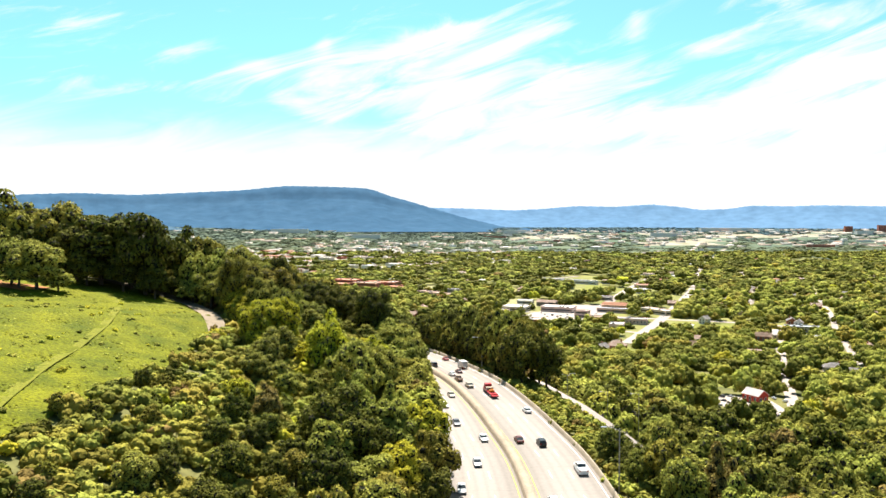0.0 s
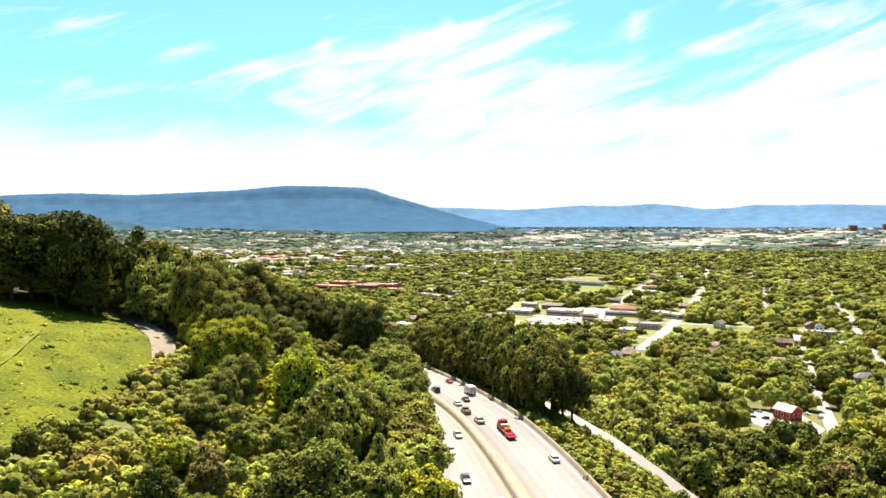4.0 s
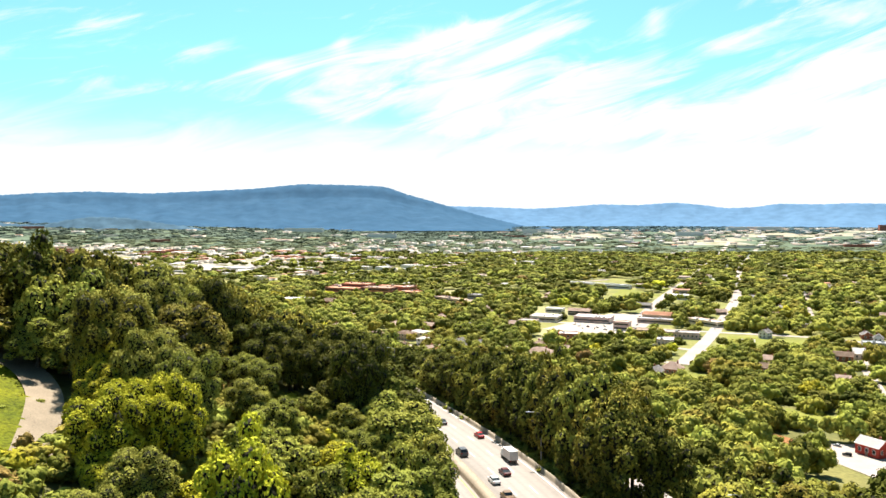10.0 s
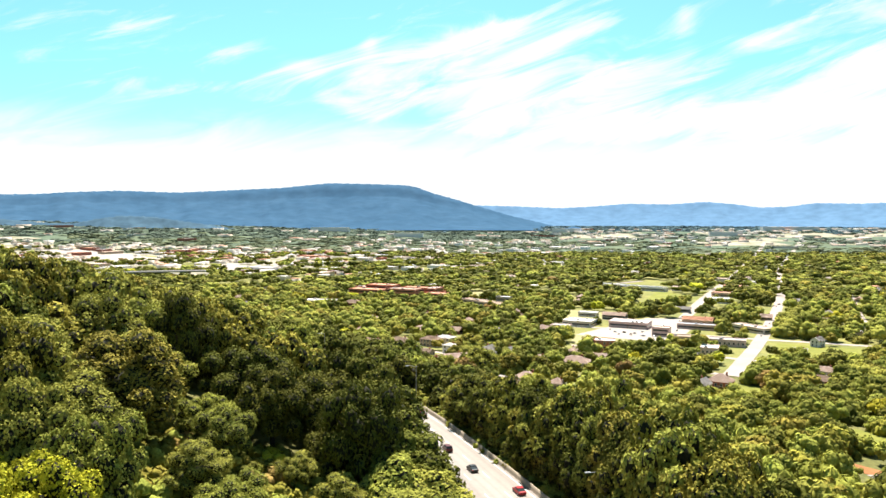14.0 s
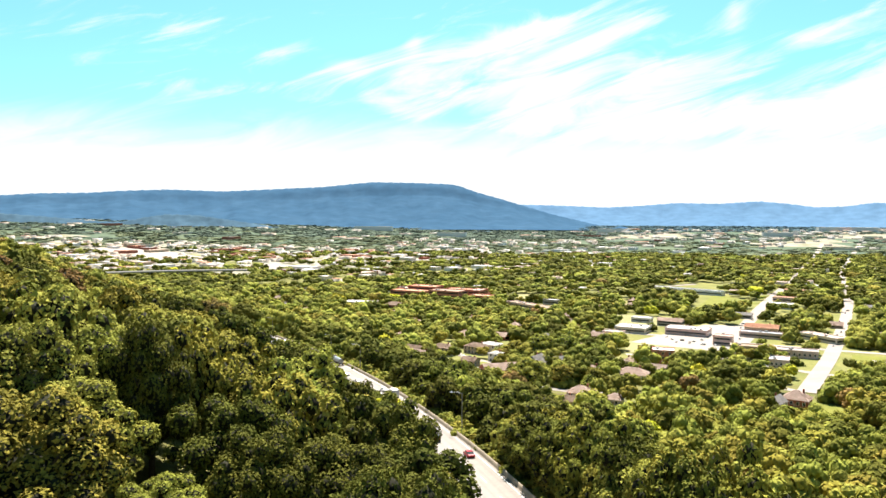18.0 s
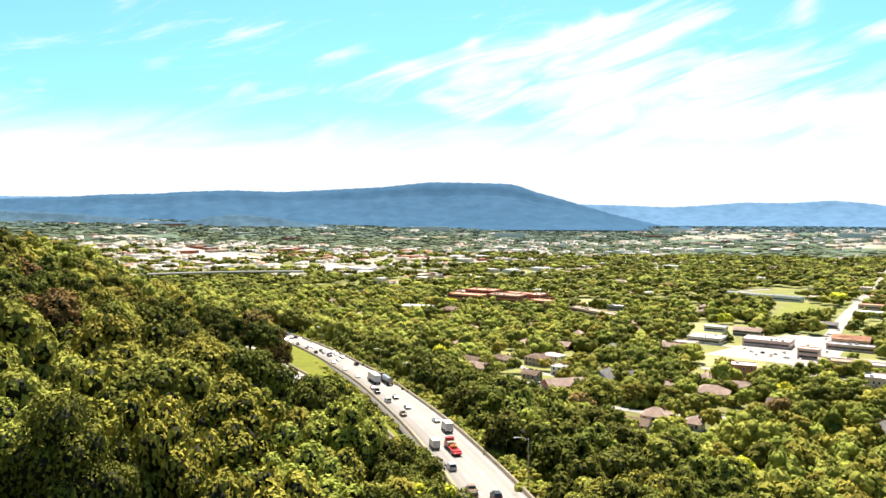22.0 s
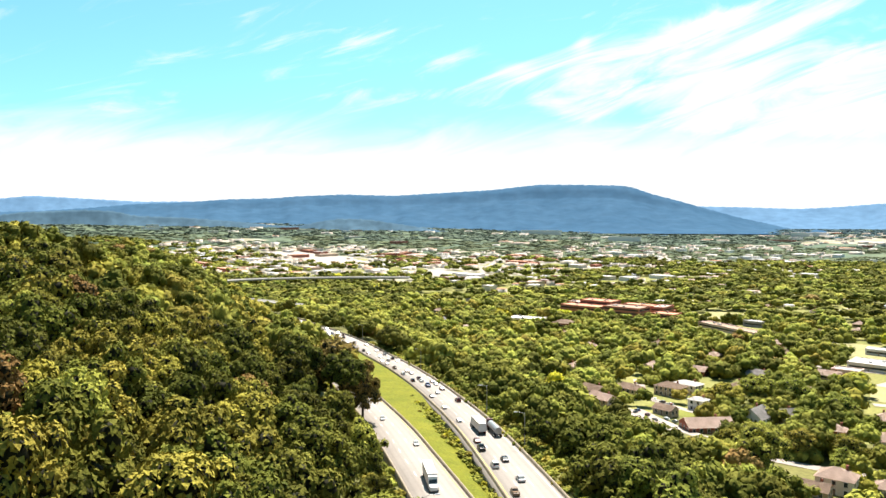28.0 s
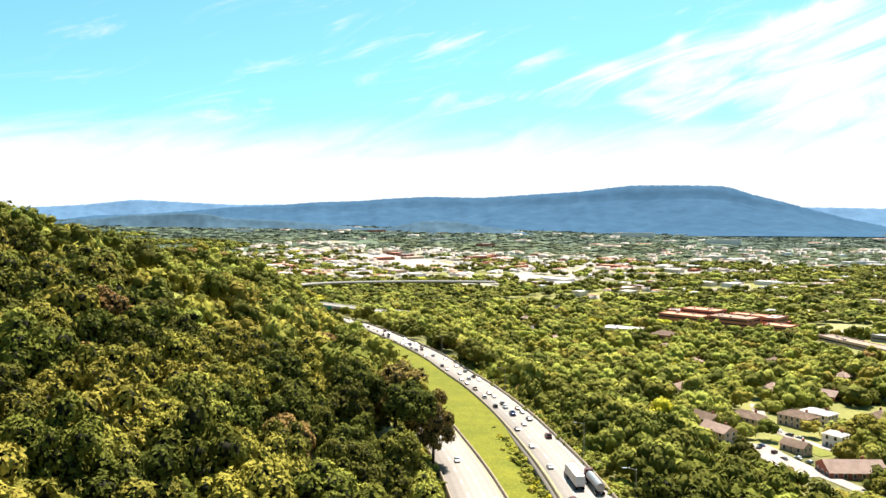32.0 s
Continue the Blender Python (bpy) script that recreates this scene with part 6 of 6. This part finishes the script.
def sedan(p, label, suv=False, pickup=False):
    root = empty("car", Matrix(), label, "car", "vehicles on the highway")
    hi = 0.25 if (suv or pickup) else 0.0
    L, half = (2.35, 0.92) if not pickup else (2.75, 0.98)
    bm = bmesh.new()
    loft(bm, [ring(-L, half - 0.10, 0.35, 0.80 + hi), ring(-L + 0.25, half, 0.28, 0.95 + hi), ring(-0.9, half, 0.26, 0.96 + hi), ring(0.9, half, 0.26, 0.95 + hi), ring(L - 0.45, half - 0.02, 0.28, 0.80 + hi), ring(L, half - 0.16, 0.36, 0.62 + hi)])
    part("body", bm, PAINT[p], root, p + " painted body", smooth=False)
    top = 1.46 if not suv else 1.80
    if pickup:
        top = 1.85
    y0, y1, y2, y3 = (-1.9, -1.15, 0.35, 1.05) if not suv else (-2.25, -2.0, 0.3, 1.05)
    if pickup:
        y0, y1, y2, y3 = (-0.75, -0.55, 0.75, 1.35)
    bm = bmesh.new()
    zb = 0.93 + hi
    loft(bm, [ring(y0, half - 0.08, zb - 0.03, zb + 0.02, 0.05), ring(y1, half - 0.13, zb - 0.03, top - 0.06, 0.10), ring(y2, half - 0.13, zb - 0.03, top - 0.06, 0.10), ring(y3, half - 0.08, zb - 0.03, zb + 0.02, 0.05)])
    part("glasshouse", bm, MAT["glass"], root, "dark glass cabin")
    bm = bmesh.new()
    loft(bm, [ring(y1 - 0.05, half - 0.2, top - 0.09, top - 0.02, 0.06), ring((y1 + y2) / 2, half - 0.19, top - 0.08, top, 0.06), ring(y2 + 0.05, half - 0.2, top - 0.09, top - 0.02, 0.06)])
    part("roof", bm, PAINT[p], root)
    if pickup:
        bm = bmesh.new()
        for a, b, c, d in ((-0.96, -L + 0.1, -0.86, -0.8), (0.86, -L + 0.1, 0.96, -0.8), (-0.96, -L + 0.02, 0.96, -L + 0.1)):
            box(bm, a, b, 1.18, c, d, 1.38, 0.02)
        part("bed_rail", bm, PAINT[p], root)
    for x in (-half + 0.1, half - 0.1):
        for y in (-L + 0.85, L - 0.9):
            wheel(root, x, y, 0.33 if not hi else 0.38)
    lights(root, L - 0.05, half, 0.62 + hi * 0.7, MAT["lamp_white"], "headlight", 1)
    lights(root, -L + 0.03, half, 0.74 + hi, MAT["lamp_red"], "tail_light", -1)
    return root


def cab(root, p, y, tall=2.9, nose=True):
    bm = bmesh.new()
    if nose:
        loft(bm, [ring(y + 0.1, 1.15, 0.7, tall - 0.1), ring(y + 1.5, 1.2, 0.6, tall), ring(y + 1.9, 1.2, 0.6, 1.9), ring(y + 3.4, 1.05, 0.6, 1.65), ring(y + 3.7, 0.9, 0.6, 1.4)])
    else:
        loft(bm, [ring(y, 1.05, 0.6, tall - 0.2), ring(y + 1.2, 1.1, 0.5, tall - 0.1), ring(y + 1.7, 1.05, 0.5, 1.6), ring(y + 2.3, 0.95, 0.5, 1.2)])
    part("cab", bm, PAINT[p], root, p + " cab")
    bm = bmesh.new()
    ys = y + (1.55 if nose else 1.25)
    loft(bm, [ring(ys, 1.08 if nose else 1.0, 1.95 if nose else 1.6, tall - 0.25), ring(ys + 0.35, 1.05 if nose else 0.95, 1.92 if nose else 1.58, 1.98 if nose else 1.64)])
    part("windscreen", bm, MAT["glass"], root)
    lights(root, y + (3.62 if nose else 2.25), 1.0, 1.0, MAT["lamp_white"], "headlight", 1)


def semi(p, box_mat, label, tank=False):
    root = empty("semi_truck", Matrix(), label, "truck", "vehicles on the highway")
    cab(root, p, 5.2, 3.6)
    bm = bmesh.new()
    if tank:
        tube(bm, (0, -8.0, 2.2), (0, 4.6, 2.2), 1.15, 1.15, 16)
        part("tank", bm, MAT["steel"], root, "dull steel tank")
    else:
        box(bm, -1.28, -8.4, 1.15, 1.28, 5.0, 4.0, 0.05)
        part("trailer", bm, box_mat, root, "plain box trailer")
        bm = bmesh.new()
        for s in (-1, 1):
            box(bm, s * 0.64 - 0.58, -8.45, 1.25, s * 0.64 + 0.58, -8.4, 3.9, 0.01)
        part("rear_door", bm, MAT["roof_white"], root)
    bm = bmesh.new()
    box(bm, -0.5, -8.0, 0.8, 0.5, 7.0, 1.15)
    part("chassis", bm, MAT["tyre"], root)
    for y in (-7.2, -6.0, 3.6, 4.8, 8.0):
        for x in (-1.05, 1.05):
            wheel(root, x, y, 0.5, 0.4)
    lights(root, -8.42, 1.2, 1.0, MAT["lamp_red"], "tail_light", -1)
    return root


def box_truck(p, label):
    root = empty("box_truck", Matrix(), label, "truck", "vehicles on the highway")
    cab(root, p, 1.6, 2.4, False)
    bm = bmesh.new()
    box(bm, -1.15, -3.6, 0.85, 1.15, 1.5, 3.1, 0.06)
    part("cargo_box", bm, MAT["white"], root, "white cargo box")
    bm = bmesh.new()
    box(bm, -1.0, -3.66, 0.95, 1.0, -3.6, 2.95, 0.01)
    part("rear_door", bm, MAT["roof_metal"], root)
    for y in (-2.3, 2.7):
        for x in (-0.95, 0.95):
            wheel(root, x, y, 0.42, 0.3)
    lights(root, -3.63, 1.1, 0.75, MAT["lamp_red"], "tail_light", -1)
    return root


def tow_truck(label):
    root = empty("tow_truck", Matrix(), label, "truck", "vehicles on the highway")
    cab(root, "red", 2.6, 3.1)
    bm = bmesh.new()
    box(bm, -1.2, -5.2, 0.95, 1.2, 2.5, 1.25, 0.04)
    part("deck", bm, PAINT["red"], root, "red flat deck")
    bm = bmesh.new()
    box(bm, -1.1, 0.9, 1.25, 1.1, 2.4, 2.2, 0.06)
    part("tool_box", bm, PAINT["tan"], root, "pale equipment box")
    bm = bmesh.new()
    tube(bm, (-0.4, 0.8, 1.4), (-0.2, -3.4, 2.9), 0.18, 0.12)
    tube(bm, (0.4, 0.8, 1.4), (0.2, -3.4, 2.9), 0.18, 0.12)
    tube(bm, (-0.3, -3.4, 2.9), (0.3, -3.4, 2.9), 0.14, 0.14)
    part("boom", bm, PAINT["orange"], root, "orange lifting boom")
    bm = bmesh.new()
    box(bm, -0.8, -2.4, 1.25, 0.8, -0.6, 1.9, 0.1)
    part("winch", bm, PAINT["orange"], root, "orange winch housing")
    bm = bmesh.new()
    box(bm, -1.15, -6.6, 0.7, 1.15, -5.3, 1.0, 0.05)
    part("underlift", bm, PAINT["red"], root, "red wheel lift")
    for y in (-4.2, -3.0, 5.2):
        for x in (-1.0, 1.0):
            wheel(root, x, y, 0.5, 0.36)
    lights(root, -6.62, 1.1, 0.9, MAT["lamp_red"], "tail_light", -1)
    return root


PROTO = {}
for p in ("white", "silver", "black", "grey", "maroon", "bronze", "red", "blue", "tan"):
    PROTO["sedan " + p] = sedan(p, p + " saloon car on the pale concrete highway")
for p in ("white", "black", "grey", "maroon", "silver"):
    PROTO["suv " + p] = sedan(p, p + " sport utility car on the highway", suv=True)
for p in ("white", "bronze", "black", "blue"):
    PROTO["pickup " + p] = sedan(p, p + " pickup truck on the highway", pickup=True)
PROTO["semi"] = semi("white", MAT["white"], "white semi-trailer truck climbing the highway")
PROTO["semi2"] = semi("silver", MAT["white"], "semi-trailer truck with a white box in traffic")
PROTO["tanker"] = semi("maroon", MAT["white"], "tanker truck with a dull steel tank", tank=True)
PROTO["box"] = box_truck("white", "white box truck in slow traffic")
PROTO["tow"] = tow_truck("red heavy tow truck with an orange boom")
USED = set()


def on_road(kind, y_at, off, east=False, skew=0.0):
    """Sets a vehicle on the highway where the outer edge passes y_at; off metres in from the carriageway's right-hand edge line."""
    f = np.interp(y_at, HW[:, 1], np.arange(len(HW)))
    ix = int(f)
    u = f - ix
    p = HW[ix] * (1 - u) + HW[ix + 1] * u
    n = LEFT[ix]
    z = HZ[ix] * (1 - u) + HZ[ix + 1] * u
    o = off if not east else WIDE + HG[ix] + off
    t = tang[ix]
    turn = math.degrees(math.atan2(-t[0], t[1])) + (180 if east else 0) + skew
    slope = math.degrees(math.atan2(HZ[ix + 1] - HZ[ix], 4.0)) * (-1 if east else 1)
    m = Matrix.Translation((*(p + n * o), z + 0.015)) @ Matrix.Rotation(radians(turn), 4, "Z") @ Matrix.Rotation(radians(slope), 4, "X")
    place(kind, m)


def place(kind, m):
    ob = PROTO[kind]
    m = m @ Matrix.Scale(0.87, 4)
    if kind not in USED:
        USED.add(kind)
        ob.matrix_basis = m
        return ob
    return copy_thing(ob, m)


LANE = (3.3, 6.9, 10.5)
rv = random.Random(12)
names = ["sedan white", "sedan black", "sedan grey", "suv black", "sedan maroon", "sedan black", "sedan silver", "sedan black", "sedan grey", "sedan maroon", "sedan bronze", "suv white", "suv black", "suv grey", "suv silver", "suv maroon", "pickup white", "pickup bronze", "pickup black", "sedan tan", "sedan blue", "pickup blue"]
WB = [("tow", 352, 1), ("box", 371, 0), ("suv silver", 338, 2), ("pickup bronze", 322, 2), ("suv black", 318, 1), ("sedan red", 304, 0), ("box", 356, 2), ("sedan white", 382, 0), ("sedan silver", 401, 1), ("pickup bronze", 392, 2), ("sedan black", 417, 1), ("suv white", 412, 2),
      ("tanker", 446, 0), ("semi2", 450, 1), ("sedan maroon", 436, 2), ("pickup black", 428, 2), ("sedan white", 462, 2), ("sedan white", 482, 2), ("suv maroon", 492, 0), ("sedan black", 502, 2), ("sedan silver", 508, 1),
      ("suv black", 284, 2), ("suv maroon", 272, 1), ("sedan black", 258, 1), ("sedan red", 244, 0), ("suv grey", 232, 2), ("box", 226, 0), ("sedan white", 214, 2), ("pickup bronze", 205, 2), ("tow", 186, 1), ("sedan white", 168, 0), ("sedan maroon", 146, 2), ("suv black", 143, 1), ("pickup white", 127, 0),
      ("suv silver", 112, 2), ("sedan black", 100, 1), ("sedan maroon", 218, 1), ("sedan tan", 196, 2)]
for kind, yy, ln in WB:
    on_road(kind, yy, LANE[ln] + rv.uniform(-0.3, 0.3))
yy = 515.0
while yy < 830:
    for ln in range(3):
        if rv.random() < 0.42:
            on_road(rv.choice(names), yy + rv.uniform(-3, 3), LANE[ln] + rv.uniform(-0.3, 0.3))
    yy += 8.5
for kind, yy, ln in [("semi", 402, 1), ("pickup white", 384, 0), ("suv grey", 376, 1), ("sedan white", 436, 0), ("sedan silver", 470, 1), ("sedan white", 352, 1), ("sedan black", 330, 0), ("sedan silver", 132, 1), ("sedan white", 148, 0), ("sedan grey", 160, 1), ("sedan white", 176, 1), ("sedan tan", 186, 0), ("sedan silver", 118, 2),
                     ("sedan white", 205, 1), ("suv grey", 250, 0), ("sedan white", 290, 1), ("sedan blue", 500, 0)]:
    on_road(kind, yy, LANE[ln] + rv.uniform(-0.3, 0.3), east=True)


def on_ground(kind, x, y, turn):
    place(kind, pose(x, y, ground_one(x, y) + 0.3, 0, 0, turn))


for kind, x, y, t in [("sedan white", 145, 401, 30), ("sedan black", 149, 402, 30), ("suv grey", 153, 403, 30), ("sedan silver", 158, 404, 30), ("sedan grey", 150, 393, 60), ("suv black", 155, 390, 60), ("pickup white", 158, 362, 80), ("sedan maroon", 161, 369, 80), ("suv white", 157, 356, 80), ("sedan blue", 164, 375, 80), ("sedan white", 181, 402, 10), ("suv white", 184, 395, 10), ("sedan grey", 165, 360, 60),
                      ("sedan white", -44, 596, 40), ("suv silver", -40, 592, 40), ("sedan grey", -49, 590, 40), ("sedan blue", -58, 604, 50), ("sedan white", -52, 640, 10), ("suv grey", -48, 634, 60), ("sedan silver", -44, 632, 60), ("sedan red", 62, 566, 60), ("sedan white", 105, 760, 30), ("suv black", 112, 756, 30), ("sedan silver", 120, 752, 30),
                      ("pickup white", 128, 760, 10), ("sedan grey", 136, 775, 10), ("suv white", 160, 770, -24), ("sedan black", 172, 812, -24), ("sedan white", 222, 745, -24), ("sedan maroon", 246, 800, -24), ("suv grey", 204, 895, -24), ("pickup black", 212, 470, -30), ("sedan white", 226, 488, -30), ("sedan silver", 30, 498, -20)]:
    on_ground(kind, x, y, t)


# parked and waiting cars about the shops
rp = random.Random(77)
for x0, y0, x1, y1, n in ((100, 752, 150, 728, 5), (96, 770, 160, 800, 4), (172, 822, 205, 892, 3), (232, 770, 262, 832, 3), (306, 933, 330, 990, 2), (-66, 602, -50, 594, 3), (250, 545, 262, 575, 2), (-40, 1022, -14, 1010, 3)):
    for i in range(n):
        u = (i + rp.uniform(0.2, 0.8)) / n
        on_ground(rp.choice(names), x0 + (x1 - x0) * u + rp.uniform(-1.5, 1.5), y0 + (y1 - y0) * u + rp.uniform(-1.5, 1.5), rp.choice((-24, 66, 156)))


# ---------------------------------------------------------------- lamps and signs
def street_lamp(x, y, z, h, turn, arm=2.6, twin=False):
    root = empty("street_lamp", pose(x, y, z, 0, 0, turn), "grey steel highway lamp post with a curved arm", "street lamp", "lamp posts beside the highway")
    bm = bmesh.new()
    tube(bm, (0, 0, -0.6), (0, 0, h), 0.14, 0.09, 8)
    part("pole", bm, MAT["steel"], root)
    for s in ((1, -1) if twin else (1,)):
        bm = bmesh.new()
        tube(bm, (0, 0, h - 0.3), (s * arm * 0.5, 0, h + 0.25), 0.06, 0.05, 6)
        tube(bm, (s * arm * 0.5, 0, h + 0.25), (s * arm, 0, h + 0.3), 0.05, 0.05, 6)
        a = part("arm", bm, MAT["steel"], root)
        bm = bmesh.new()
        box(bm, s * arm - 0.45, -0.16, h + 0.2, s * arm + 0.45, 0.16, h + 0.38, 0.05)
        part("lamp_head", bm, MAT["roof_metal"], a, "pale lamp head")
    return root


for yy in (118, 222, 325, 428, 472, 560, 650):
    f = int(np.argmin(np.abs(HW[:, 1] - yy)))
    p = HW[f] - LEFT[f] * 1.6
    ang = math.degrees(math.atan2(LEFT[f][1], LEFT[f][0]))
    street_lamp(p[0], p[1], ground_one(*p), HZ[f] + 9.5 - ground_one(*p), ang)
for x, y, top, twin in ((42, 248, 47, True), (52, 232, 45, False), (60, 225, 46, False)):
    g = ground_one(x, y)
    street_lamp(x, y, g, max(8.0, top - g), 200, twin=twin)
f = int(np.argmin(np.abs(HW[:, 1] - 368)))
p = HW[f] + LEFT[f] * (2 * WIDE + HG[f] + 0.9)
street_lamp(p[0], p[1], ground_one(*p), 9.0, 180 + math.degrees(math.atan2(LEFT[f][1], LEFT[f][0])))


def gantry(i):
    root = empty("sign_gantry", Matrix(), "green highway direction sign on a steel gantry", "sign")
    p, n, z = HW[i], LEFT[i], HZ[i]
    turn = math.degrees(math.atan2(n[1], n[0]))
    root.matrix_basis = pose(p[0], p[1], z, 0, 0, turn)
    for x in (-1.2, WIDE + 1.2):
        bm = bmesh.new()
        tube(bm, (x, 0, -1.0), (x, 0, 7.4), 0.2, 0.16, 8)
        part("post", bm, MAT["steel"], root)
    bm = bmesh.new()
    for z0 in (6.4, 7.3):
        tube(bm, (-1.2, 0, z0), (WIDE + 1.2, 0, z0), 0.1, 0.1, 6)
    part("beam", bm, MAT["steel"], root)
    for x in (2.5, 8.5):
        bm = bmesh.new()
        box(bm, x - 2.2, 0.12, 5.4, x + 2.2, 0.2, 8.2, 0.03)
        part("sign_panel", bm, MAT["sign"], root, "green sign panel")


gantry(int(np.argmin(np.abs(HW[:, 1] - 812))))
